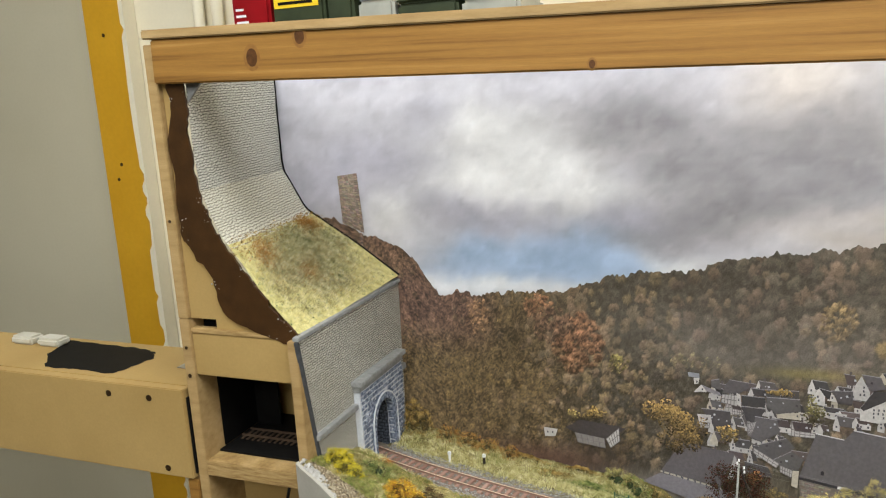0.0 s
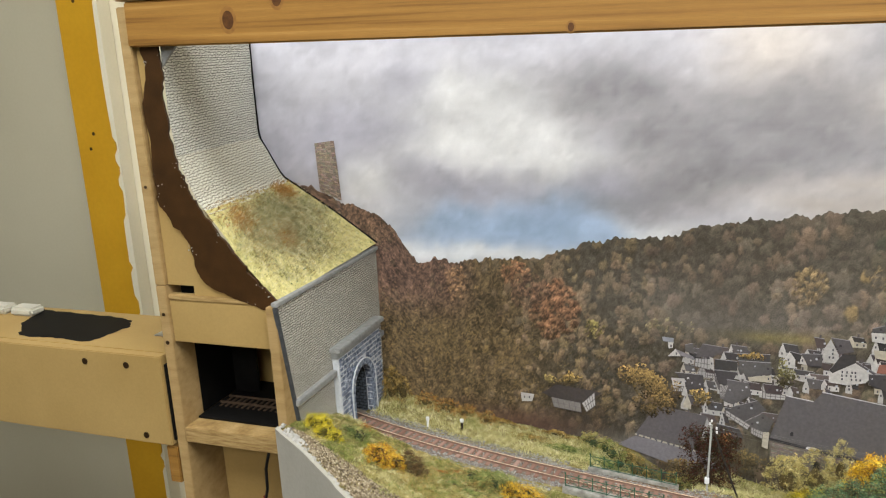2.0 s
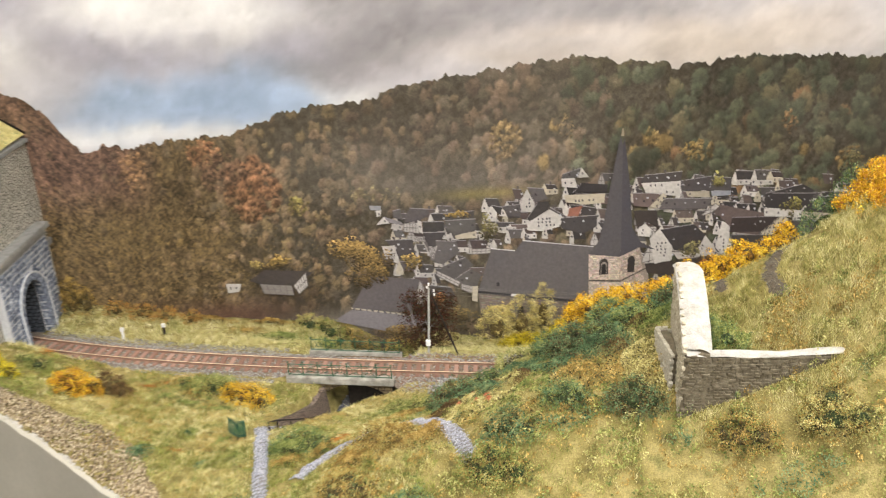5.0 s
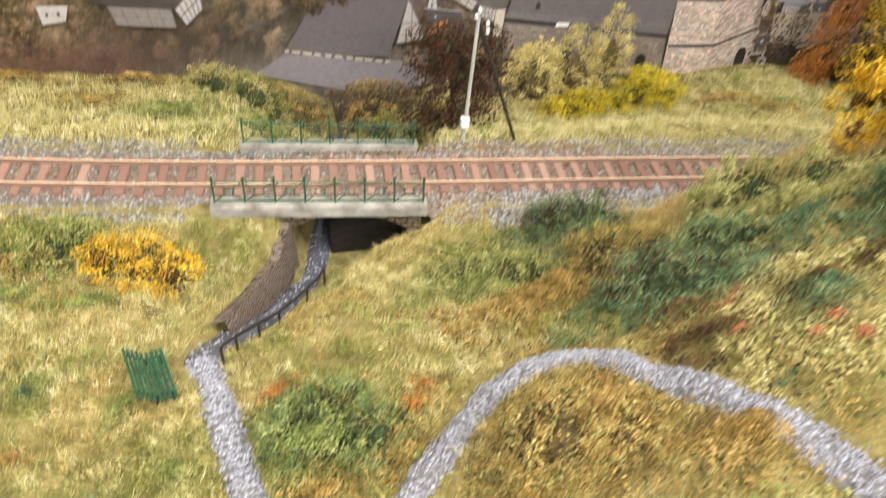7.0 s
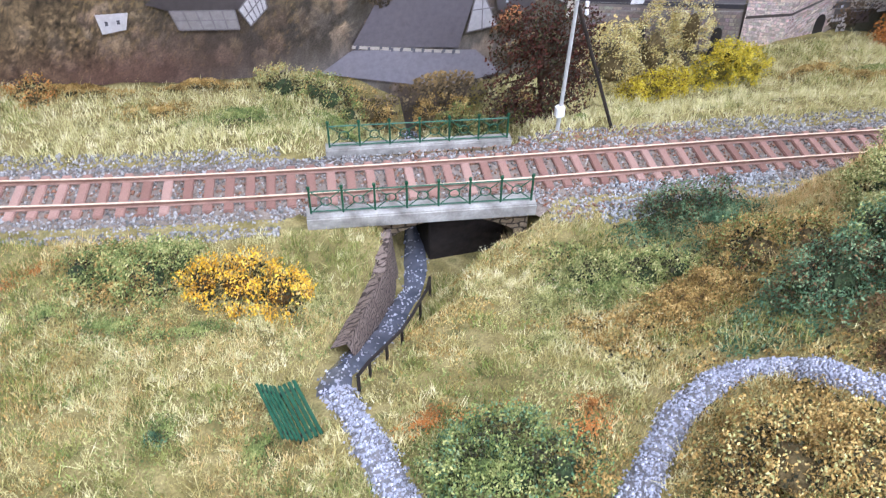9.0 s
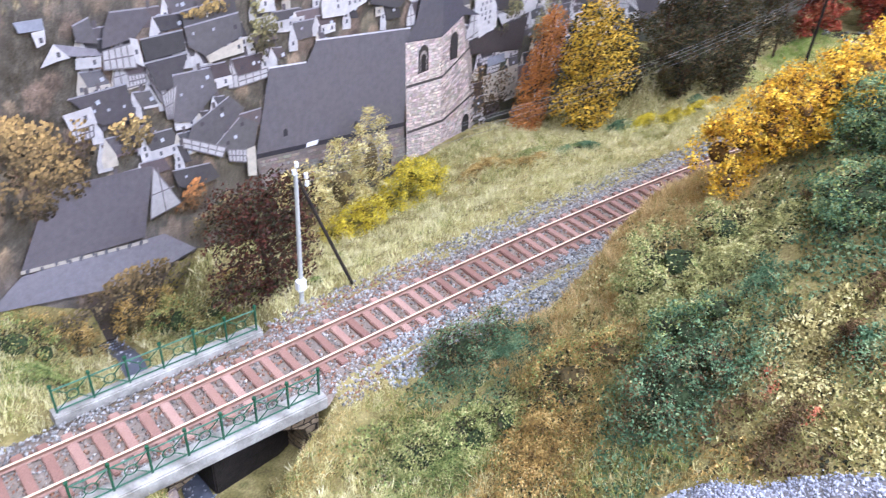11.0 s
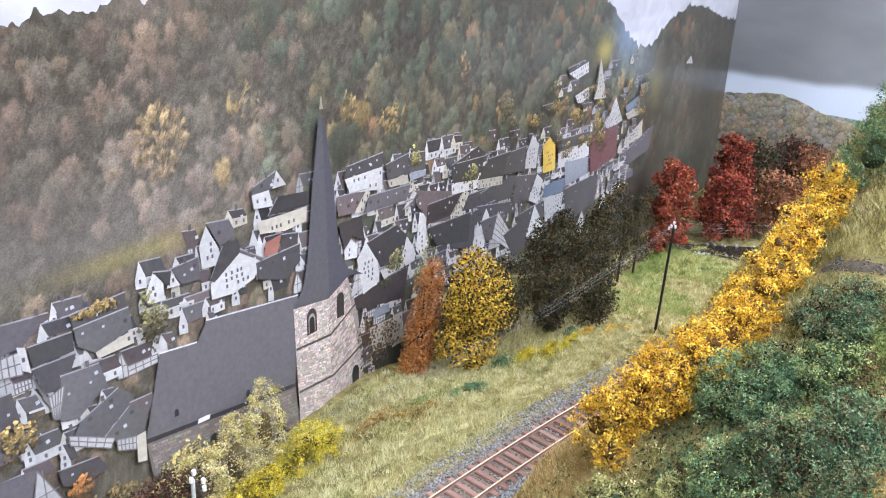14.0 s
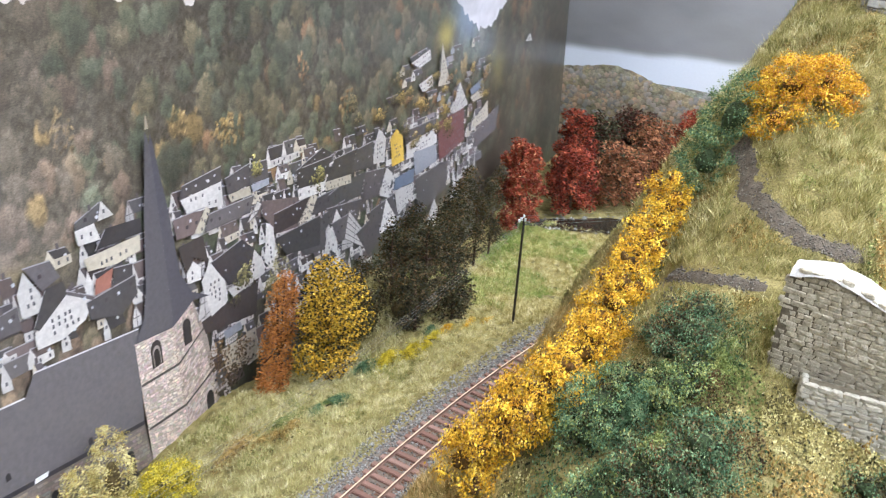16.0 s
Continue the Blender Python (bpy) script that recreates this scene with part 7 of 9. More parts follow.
for dx, dz in ((-0.0015, 0.064), (0.0045, 0.060), (0.0048, 0.056), (0.0, 0.067)):
    insulator((0.003 + dx, 0.002, dz), pole)
pole_b = tagged(empty("telegraph_pole", (0.563, 0.002, -0.030)), "dark telegraph pole with white insulators beside the track", "pole")
part("mast", tube([(0, 0, -0.006), (0.001, 0.0, 0.091)], 0.0012, 8, taper=0.8), POLEDARK, pole_b)
for dx, dz in ((-0.002, 0.091), (0.0025, 0.089), (0.005, 0.086), (0.0, 0.093)):
    insulator((dx, dx, dz), pole_b)
for n, (da, db) in enumerate(((0.066, 0.091), (0.062, 0.089), (0.058, 0.086), (0.067, 0.093))):
    a, b = Vector((0.133 + 0.001 * n, 0.049, -0.006 + da)), Vector((0.563 + 0.0015 * n, 0.002, -0.030 + db))
    c = b + Vector((0.20, -0.36, 0.06))
    pts = [a.lerp(b, t) - Vector((0, 0, 0.012 * 4 * t * (1 - t))) for t in np.linspace(0, 1, 17)] + [b.lerp(c, t) - Vector((0, 0, 0.01 * 4 * t * (1 - t))) for t in np.linspace(0, 1, 12)[1:]]
    tagged(part("telegraph_wire", tube([tuple(p) for p in pts], 0.00008, 4), WIREGREY), "thin grey telegraph wire between the poles", "wire", "telegraph wires")
for mx, my, dark in ((-0.172, 0.086, False), (-0.134, 0.094, True)):
    ob = empty("marker_post", (mx, my, float(lay(mx, my))))
    part("post", block(-0.0011, 0.0011, -0.0011, 0.0011, -0.002, 0.0095, 0.0003), POLEDARK if dark else WHITE, ob)
    part("head", block(-0.0018, 0.0018, -0.0014, 0.0014, 0.0085, 0.0125, 0.0004), WHITE, ob)
    tagged(ob, "small dark post with a white head beside the track" if dark else "small white kilometre post beside the track", "post", "trackside posts")

# ---- ruin: L of coursed stone walls with white broken tops ----
ruin = tagged(empty("castle_ruin", (0.285, -0.20, 0.12)), "pale grey coursed stone castle ruin with white broken tops", "ruin")
RI = Matrix.Translation((-0.285, 0.20, -0.12))


def ruin_part(name, bm, material, label=""):
    ob = part(name, bm, material, ruin, label)
    ob.matrix_parent_inverse = RI
    return ob


stone_kinds = []
rr = random.Random(11)
for i in range(8):
    me = bpy.data.meshes.new("stone")
    bm = block(-0.5, 0.5, -0.5, 0.5, -0.5, 0.5, 0.0)
    bmesh.ops.bevel(bm, geom=list(bm.edges), offset=0.18, segments=1, affect="EDGES")
    for v in bm.verts:
        v.co += Vector((rr.uniform(-0.07, 0.07), rr.uniform(-0.07, 0.07), rr.uniform(-0.07, 0.07)))
    bm.to_mesh(me)
    bm.free()
    me.materials.append(RUIN)
    stone_kinds.append(me)
PALESTONE = shader("pale_ruin_stone", [lin(166, 160, 142), lin(190, 184, 166), lin(212, 206, 190)], 260, 0.9, 0.6, 1400, fine=0.2)
pale_kinds = []
for me in stone_kinds:
    other = me.copy()
    other.materials.clear()
    other.materials.append(PALESTONE)
    pale_kinds.append(other)
shade_kinds = []
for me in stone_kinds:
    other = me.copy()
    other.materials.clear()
    other.materials.append(SHADESTONE)
    shade_kinds.append(other)


def course_wall(a, b, z0, tops, outward, row, mean, budget, pale=False, dark=False):
    """Stones in courses on one face from a to b (plan), up to a varying top."""
    a, b, out = Vector((*a, 0)), Vector((*b, 0)), Vector((*outward, 0)).normalized()
    run = (b - a).length
    way = (b - a).normalized()
    ang = math.atan2(way.y, way.x)
    z, n = z0, 0
    rest_v, rest_f = [], []
    while z < max(tops):
        s = -rr.uniform(0, mean)
        while s < run:
            w = mean * rr.uniform(0.6, 1.5)
            c = s + w / 2
            t = min(1, max(0, c / run))
            lim = np.interp(t, np.linspace(0, 1, len(tops)), tops)
            if 0 < c < run and z + row * 0.5 < lim:
                kind = rr.choice(pale_kinds if pale else shade_kinds if dark else stone_kinds)
                p = a + way * c + out * rr.uniform(-0.0002, 0.0003)
                m = Matrix.LocRotScale((p.x, p.y, z + row / 2), Euler((rr.uniform(-0.05, 0.05), rr.uniform(-0.05, 0.05), ang)), (w * 1.0, 0.0024, row * 1.02))
                if n < budget:
                    ob = new("stone", kind)
                    ob.parent = ruin
                    ob.matrix_parent_inverse = RI
                    ob.matrix_basis = m
                else:
                    rest_f += [tuple(i + len(rest_v) for i in f.vertices) for f in kind.polygons]
                    rest_v += [tuple(m @ v.co) for v in kind.vertices]
                n += 1
            s += w
        z += row * rr.uniform(0.92, 1.05)
    if rest_v:
        ob = put("stonework", rest_v, rest_f, PALESTONE if pale else SHADESTONE if dark else RUIN, ruin)
        ob.matrix_parent_inverse = RI
        tagged(ob, kind="stuff")


def wall_core(a, b, z0, tops, thick, outward):
    """Mortar body behind the stones, with a ragged plastered top."""
    a, b, out = Vector((*a, 0)), Vector((*b, 0)), Vector((*outward, 0)).normalized()
    vs, fs, cap = [], [], bmesh.new()
    n = 18
    ridge = []
    for i in range(n + 1):
        t = i / n
        p = a.lerp(b, t)
        top = float(np.interp(t, np.linspace(0, 1, len(tops)), tops)) + 0.0012 * noise.noise(Vector((t * 9, z0, 1)))
        f, k = p, p - out * thick
        vs += [(f.x, f.y, z0), (f.x, f.y, top - 0.0022), (k.x, k.y, top - 0.0022), (k.x, k.y, z0)]
        ridge.append((f + out * 0.0016, k - out * 0.001, top))
        if i:
            j = 4 * i
            fs += [(j - 4, j, j + 1, j - 3), (j - 3, j + 1, j + 2, j - 2), (j - 2, j + 2, j + 3, j - 1)]
    fs += [(0, 1, 2, 3), (4 * n, 4 * n + 3, 4 * n + 2, 4 * n + 1)]
    ob = put("wall_core", vs, fs, MORTAR, ruin)
    ob.matrix_parent_inverse = RI
    rows = []
    for f, k, top in ridge:
        row = []
        for j in range(6):
            p = f.lerp(k, j / 5)
            h = 0.0022 * math.sin(math.pi * j / 5) ** 0.5 + 0.0012 * noise.noise(Vector((p.x * 300, p.y * 300, 2)))
            row.append(cap.verts.new((p.x, p.y, top - 0.0012 + h)))
        rows.append(row)
    for p, q in zip(rows, rows[1:]):
        for j in range(5):
            cap.faces.new((p[j], q[j], q[j + 1], p[j + 1]))
    ruin_part("wall_top", cap, CAPWHITE, "white plastered broken wall top").data.polygons.foreach_set("use_smooth", [True] * (18 * 5))


TOPS_A = [0.1815, 0.1845, 0.1810, 0.1750, 0.168, 0.1575]
wall_core((0.2840, -0.1862), (0.2725, -0.249), 0.105, TOPS_A, 0.0135, (-1, 0.2))
course_wall((0.2850, -0.1865), (0.2720, -0.249), 0.110, TOPS_A, (-1, 0.2), 0.0022, 0.0040, 300)
wall_core((0.273, -0.249), (0.46, -0.262), 0.090, [0.156, 0.154, 0.156, 0.162, 0.168], 0.0035, (0, -1))
# The front face takes the darkened stones, so its shade is coloured in.
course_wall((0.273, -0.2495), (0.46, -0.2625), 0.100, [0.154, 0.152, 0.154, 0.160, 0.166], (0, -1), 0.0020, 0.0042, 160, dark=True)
# lower buttress block in front
bm = block(0.2715, 0.2790, -0.232, -0.200, 0.105, 0.1435, 0.0015)
ruin_part("buttress", bm, MORTAR, "low pale stone buttress")
course_wall((0.2713, -0.200), (0.2713, -0.232), 0.108, [0.1455, 0.1440], (-1, 0), 0.0021, 0.0042, 120, True)
course_wall((0.2790, -0.1996), (0.2715, -0.1996), 0.108, [0.1455, 0.1440], (0, 1), 0.0021, 0.0042, 40, True)
# second ruin block high on the hill
upper = tagged(empty("ruin_tower", (0.475, -0.205, 0.26)), "broken pale stone tower stump on the hilltop", "ruin")
part("body", block(-0.02, 0.05, -0.03, 0.012, -0.06, 0.10, 0.003), masonry("tower_stone", [lin(150, 148, 140), lin(188, 186, 178)], lin(96, 92, 84), 0.009, 0.0045, (0, 2)), upper)
part("broken_top", block(-0.022, 0.052, -0.032, 0.014, 0.10, 0.104, 0.002), CAPWHITE, upper)


# ---- planting ----
def blob_points(n, blobs, shell=0.55):
    """Points in a cluster of ellipsoids, denser towards the skin."""
    w = np.array([b[3] * b[4] * b[5] for b in blobs]) ** 0.67
    pick = rng.choice(len(blobs), n, p=w / w.sum())
    d = rng.normal(size=(n, 3))
    d /= np.linalg.norm(d, axis=1)[:, None]
    r = rng.uniform(shell, 1.05, n) ** 0.7
    b = np.array([q[:6] for q in blobs])[pick]
    return b[:, :3] + d * b[:, 3:6] * r[:, None]


def dome(blobs, shrink=0.36):
    """Uneven twig body inside a shrub; its materials are dark to imitate inner shade."""
    bm = bmesh.new()
    for x, y, z, a, b, c in blobs:
        made = bmesh.ops.create_icosphere(bm, subdivisions=2, radius=1, matrix=Matrix.LocRotScale((x, y, z), None, (a * shrink, b * shrink, c * shrink)))
        for v in made["verts"]:
            v.co += Vector((v.co.x - x, v.co.y - y, v.co.z - z)) * 0.3 * noise.noise(v.co * 260)
    return bm


# Twig colours, darkened to stand for the shade between the leaves.
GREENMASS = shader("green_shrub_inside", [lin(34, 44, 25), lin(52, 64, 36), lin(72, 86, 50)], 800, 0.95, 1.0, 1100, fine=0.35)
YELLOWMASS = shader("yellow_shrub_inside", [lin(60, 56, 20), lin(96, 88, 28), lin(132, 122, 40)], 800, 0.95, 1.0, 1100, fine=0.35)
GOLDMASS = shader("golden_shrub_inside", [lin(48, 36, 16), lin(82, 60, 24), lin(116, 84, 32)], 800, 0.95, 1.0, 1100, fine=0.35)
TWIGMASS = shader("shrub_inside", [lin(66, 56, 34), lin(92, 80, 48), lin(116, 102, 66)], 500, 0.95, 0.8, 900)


def shrub(name, blobs, n, size, material, label, category="bush", group="", core=None, second=None, share=0.2, clip=True):
    x0, y0 = blobs[0][0], blobs[0][1]
    z0 = float(lay(x0, y0))
    ob = empty(name, (x0, y0, z0))
    inv = Matrix.Translation((-x0, -y0, -z0))
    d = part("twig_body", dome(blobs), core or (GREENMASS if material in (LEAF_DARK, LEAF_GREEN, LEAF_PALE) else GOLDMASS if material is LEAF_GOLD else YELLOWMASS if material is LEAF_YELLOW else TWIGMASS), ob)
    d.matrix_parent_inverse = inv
    n = int(n * 2.7)
    size = size * 0.42
    twigs = blob_points(max(40, n // 70), blobs, 0.78)
    pts = np.concatenate([blob_points(n // 5, blobs), twigs[rng.integers(0, len(twigs), n - n // 5)] + rng.normal(0, 0.0015, (n - n // 5, 3)) * (1, 1, 0.8)])
    if clip:
        pts = pts[pts[:, 2] > lay(pts[:, 0], pts[:, 1]) - 0.001]
    if second is not None:
        cut = rng.uniform(size=len(pts)) < share
        f = leaves("foliage", pts[cut], size, second, ob)
        f.matrix_parent_inverse = inv
        pts = pts[~cut]
    f = leaves("foliage", pts, size, material, ob)
    f.matrix_parent_inverse = inv
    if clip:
        # Low dark flakes imitate the shade in the heart of the bush.
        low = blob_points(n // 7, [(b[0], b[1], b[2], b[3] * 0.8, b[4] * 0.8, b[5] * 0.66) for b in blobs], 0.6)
        f = leaves("undergrowth", low[low[:, 2] > lay(low[:, 0], low[:, 1]) - 0.001], size * 1.4, LEAF_SHADE, ob, "dark inner flakes imitating the shade inside the bush")
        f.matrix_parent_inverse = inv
    return tagged(ob, label, category, group)


def on_ground(x, y, r, h, rise=0.3):
    return (x, y, float(lay(x, y)) + h * rise, r, r, h)


def carpet(name, patches, n, size, material, label):
    """Flock scattered over patches of ground: (x, y, rx, ry, height)."""
    n, size = int(n * 2.8), size * 0.39
    w = np.array([p[2] * p[3] for p in patches])
    pick = rng.choice(len(patches), n, p=w / w.sum())
    p = np.array(patches)[pick]
    a, r = rng.uniform(0, 2 * math.pi, n), np.clip(np.abs(rng.normal(0, 0.62, n)), 0, 1.6)
    wob = 0.75 + 0.5 * cloudy(p[:, 0] + np.cos(a) * 0.02, p[:, 1] + np.sin(a) * 0.02, 90, 3, 2)
    x, y = p[:, 0] + p[:, 2] * r * np.cos(a) * wob, p[:, 1] + p[:, 3] * r * np.sin(a) * wob
    keep = free_of_track(x, y) & off_paths(x, y, 0.0005) & (y > level(EDGE, x)) & (y < 0.155 + 0.0228 * x) & (cloudy(x, y, 75, 77, 3) > 0.25 + 0.10 * r)
    x, y, p, r = x[keep], y[keep], p[keep], r[keep]
    lump = 0.35 + 0.9 * cloudy(x, y, 130, 8, 3)
    z = lay(x, y) + p[:, 4] * np.clip(1.05 - 0.75 * r ** 1.5, 0.08, 1) * lump * rng.uniform(0.55, 1.0, len(x))
    # Part of the flakes lie low and dark in place of shade under the flock.
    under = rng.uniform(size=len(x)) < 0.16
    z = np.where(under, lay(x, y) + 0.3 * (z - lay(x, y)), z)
    tagged(leaves(name, np.stack([x, y, z], 1)[under], size * 1.15, LEAF_SHADE), "dark low flakes imitating shade under the flock", "ground cover", kind="stuff")
    ob = leaves(name, np.stack([x, y, z], 1)[~under], size, material)
    return tagged(ob, label, "ground cover", kind="stuff")


# low growth in the meadow
carpet("meadow_flock", [(-0.048, -0.056, 0.022, 0.008, 0.004), (-0.075, -0.050, 0.018, 0.010, 0.004), (-0.056, -0.103, 0.006, 0.008, 0.004), (-0.030, -0.120, 0.008, 0.010, 0.003), (-0.012, -0.150, 0.008, 0.012, 0.004), (-0.095, -0.040, 0.012, 0.010, 0.005)], 4200, 0.0010, LEAF_GREEN, "fresh green flock low in the meadow")
carpet("meadow_flock", [(-0.084, -0.142, 0.012, 0.012, 0.005), (-0.058, -0.108, 0.004, 0.005, 0.004), (-0.035, -0.160, 0.006, 0.008, 0.003), (-0.020, -0.098, 0.006, 0.006, 0.003)], 1300, 0.0010, LEAF_DARK, "dark green flock low in the meadow")
carpet("meadow_flock", [(-0.100, -0.012, 0.016, 0.007, 0.004), (-0.116, -0.020, 0.012, 0.008, 0.003), (0.021, -0.122, 0.008, 0.005, 0.004), (0.044, -0.125, 0.010, 0.006, 0.003), (0.066, -0.135, 0.008, 0.008, 0.003), (-0.06, -0.135, 0.010, 0.006, 0.002)], 1700, 0.0009, LEAF_RUSTY, "rust brown withered flock in the meadow")
carpet("meadow_flock", [(-0.020, -0.028, 0.014, 0.006, 0.003), (-0.004, -0.050, 0.012, 0.012, 0.003), (0.078, -0.070, 0.016, 0.014, 0.004), (0.070, -0.095, 0.012, 0.010, 0.003)], 2600, 0.0009, LEAF_PALE, "pale olive flock in the dry grass")
# separate bushes on the hillside
HILL_BUSHES = [(0.158, -0.034, 0.019, 0.012, LEAF_DARK, LEAF_UMBER, "dark green low bush above the cutting"), (0.172, -0.116, 0.014, 0.009, LEAF_DARK, LEAF_GREEN, "dark green spreading bush on the hillside"), (0.204, -0.094, 0.022, 0.011, LEAF_PALE, LEAF_GREEN, "pale green leafy bush on the hillside"),
               (0.222, -0.142, 0.017, 0.011, LEAF_DARK, LEAF_GREEN, "dark green spreading bush on the hillside"), (0.120, -0.072, 0.016, 0.008, LEAF_GREEN, LEAF_PALE, "mid green low bush in the grass"), (0.148, -0.128, 0.018, 0.011, LEAF_DARK, LEAF_UMBER, "dark green low bush above the footpath"),
               (0.105, -0.060, 0.014, 0.007, LEAF_PALE, LEAF_GREEN, "pale green low bush in the grass"), (0.153, -0.088, 0.018, 0.010, LEAF_BROWN, LEAF_GREEN, "olive brown low bush on the hillside"), (0.296, -0.154, 0.016, 0.011, LEAF_DARK, LEAF_UMBER, "dark green bush with brown twigs below the ruin"),
               (0.264, -0.134, 0.022, 0.011, LEAF_DARK, LEAF_GREEN, "dark green spreading bush below the hedge"), (0.232, -0.164, 0.020, 0.013, LEAF_DARK, LEAF_UMBER, "dark green bush with brown twigs on the slope"), (0.270, -0.160, 0.016, 0.010, LEAF_GREEN, LEAF_DARK, "mid green bush below the ruin"),
               (0.035, -0.152, 0.021, 0.013, LEAF_GREEN, LEAF_DARK, "mid green bushy mound beside the footpath"), (0.094, -0.182, 0.020, 0.010, LEAF_BROWN, LEAF_PALE, "olive and brown bushy mound inside the path's bend"), (-0.078, -0.020, 0.018, 0.009, LEAF_GREEN, LEAF_BROWN, "green bush in the dry grass"),
               (0.250, -0.234, 0.016, 0.010, LEAF_DARK, LEAF_UMBER, "dark green bush at the foot of the ruin"), (0.300, -0.272, 0.016, 0.012, LEAF_BROWN, LEAF_GREEN, "olive bush at the foot of the ruin wall"), (0.345, -0.282, 0.018, 0.012, LEAF_PALE, LEAF_BROWN, "pale green bush at the foot of the ruin wall"),
               (0.212, -0.216, 0.014, 0.009, LEAF_DARK, LEAF_GREEN, "dark green bush on the front slope"), (0.178, -0.228, 0.016, 0.010, LEAF_DARK, LEAF_BROWN, "dark green and brown bush on the front slope"), (0.165, -0.255, 0.020, 0.011, LEAF_GREEN, LEAF_BROWN, "mid green bush on the front slope"), (0.075, -0.235, 0.018, 0.011, LEAF_BROWN, LEAF_PALE, "olive brown bush on the front slope"), (0.115, -0.27, 0.018, 0.011, LEAF_DARK, LEAF_GREEN, "dark green bush on the front slope")]
for bx, by, r, h, m1, m2, text in HILL_BUSHES:
    shrub("hillside_bush", [on_ground(bx, by, r, h, 0.25), on_ground(bx + r * 0.6, by - r * 0.3, r * 0.65, h * 0.8, 0.3), on_ground(bx - r * 0.55, by + r * 0.25, r * 0.6, h * 0.75, 0.3), on_ground(bx + r * 0.1, by + r * 0.5, r * 0.6, h * 0.7, 0.3)], int(8.5e6 * r * r + 600), 0.0012, m1, text, second=m2, share=0.34)
# golden hedge along the ridge
# Twig core, darkened to imitate shaded gaps in the hedge.
HEDGECORE = shader("hedge_twigs_shade", [lin(50, 40, 22), lin(92, 68, 28), lin(136, 98, 36)], 260, 0.9, 0.8, 1400, fine=0.3)
hedge_line = [(0.242, -0.080, 0.084, 0.015), (0.252, -0.092, 0.098, 0.018), (0.268, -0.103, 0.110, 0.018), (0.286, -0.111, 0.115, 0.018), (0.304, -0.115, 0.121, 0.017), (0.322, -0.118, 0.132, 0.015), (0.340, -0.121, 0.144, 0.013), (0.358, -0.124, 0.154, 0.012), (0.376, -0.128, 0.163, 0.011), (0.392, -0.132, 0.170, 0.010)]
hedge = []
hrng = random.Random(4)
for a, b in zip(hedge_line, hedge_line[1:]):
    for t in (0.0, 0.5):
        x, y, z, r_ = (p + (q - p) * t for p, q in zip(a, b))
        hedge.append((x, y, z, r_ * 0.72, r_ * 0.8, r_ * 0.8))
        for _ in range(3):
            hedge.append((x + hrng.uniform(-0.012, 0.012), y + hrng.uniform(-0.012, 0.012), z + hrng.uniform(-0.010, 0.010), r_ * hrng.uniform(0.28, 0.5), r_ * hrng.uniform(0.28, 0.5), r_ * hrng.uniform(0.28, 0.5)))
shrub("golden_hedge", hedge, 20000, 0.00145, LEAF_GOLD, "golden yellow leafy hedge along the hill's edge", "hedge", core=HEDGECORE, second=LEAF_UMBER, share=0.16, clip=False)
shrub("golden_bush", [(0.416, -0.172, 0.222, 0.017, 0.016, 0.015), (0.402, -0.168, 0.208, 0.012, 0.013, 0.013), (0.414, -0.186, 0.226, 0.015, 0.013, 0.013), (0.402, -0.186, 0.215, 0.013, 0.013, 0.010), (0.406, -0.195, 0.222, 0.009, 0.009, 0.008), (0.428, -0.160, 0.215, 0.010, 0.010, 0.010)], 9000, 0.0014, LEAF_GOLD, "round golden bush near the hilltop", second=LEAF_ORANGE, clip=False)
shrub("dark_green_bush", [(0.420, -0.148, 0.200, 0.024, 0.018, 0.026), (0.40, -0.140, 0.182, 0.018, 0.016, 0.018)], 5200, 0.0014, LEAF_DARK, "dark green bush on the steep hill edge", second=LEAF_GREEN, clip=False)
shrub("green_bush", [(0.302, -0.234, 0.154, 0.012, 0.010, 0.009), (0.292, -0.224, 0.158, 0.008, 0.008, 0.008)], 2600, 0.0012, LEAF_GREEN, "green bush inside the corner of the ruin", second=LEAF_DARK, clip=False)
# hillside cover
carpet("hillside_flock", [(0.162, -0.050, 0.022, 0.015, 0.012), (0.152, -0.122, 0.022, 0.012, 0.010), (0.160, -0.138, 0.016, 0.012, 0.009), (0.255, -0.142, 0.024, 0.016, 0.012), (0.235, -0.175, 0.022, 0.018, 0.010), (0.296, -0.160, 0.016, 0.014, 0.009), (0.19, -0.125, 0.014, 0.01, 0.008), (0.17, -0.165, 0.012, 0.01, 0.008)], 11000, 0.0011, LEAF_DARK, "dark green leafy flock on the hillside")
carpet("hillside_flock", [(0.199, -0.106, 0.022, 0.016, 0.010), (0.185, -0.092, 0.016, 0.012, 0.008), (0.215, -0.118, 0.012, 0.01, 0.008)], 5200, 0.0013, LEAF_PALE, "pale green leafy flock on the hillside")
carpet("hillside_flock", [(0.105, -0.070, 0.020, 0.014, 0.008), (0.028, -0.150, 0.022, 0.022, 0.014), (-0.075, -0.018, 0.022, 0.018, 0.010), (0.28, -0.17, 0.02, 0.014, 0.008), (0.24, -0.155, 0.016, 0.012, 0.010)], 8500, 0.0012, LEAF_GREEN, "mid green leafy flock in the grass")
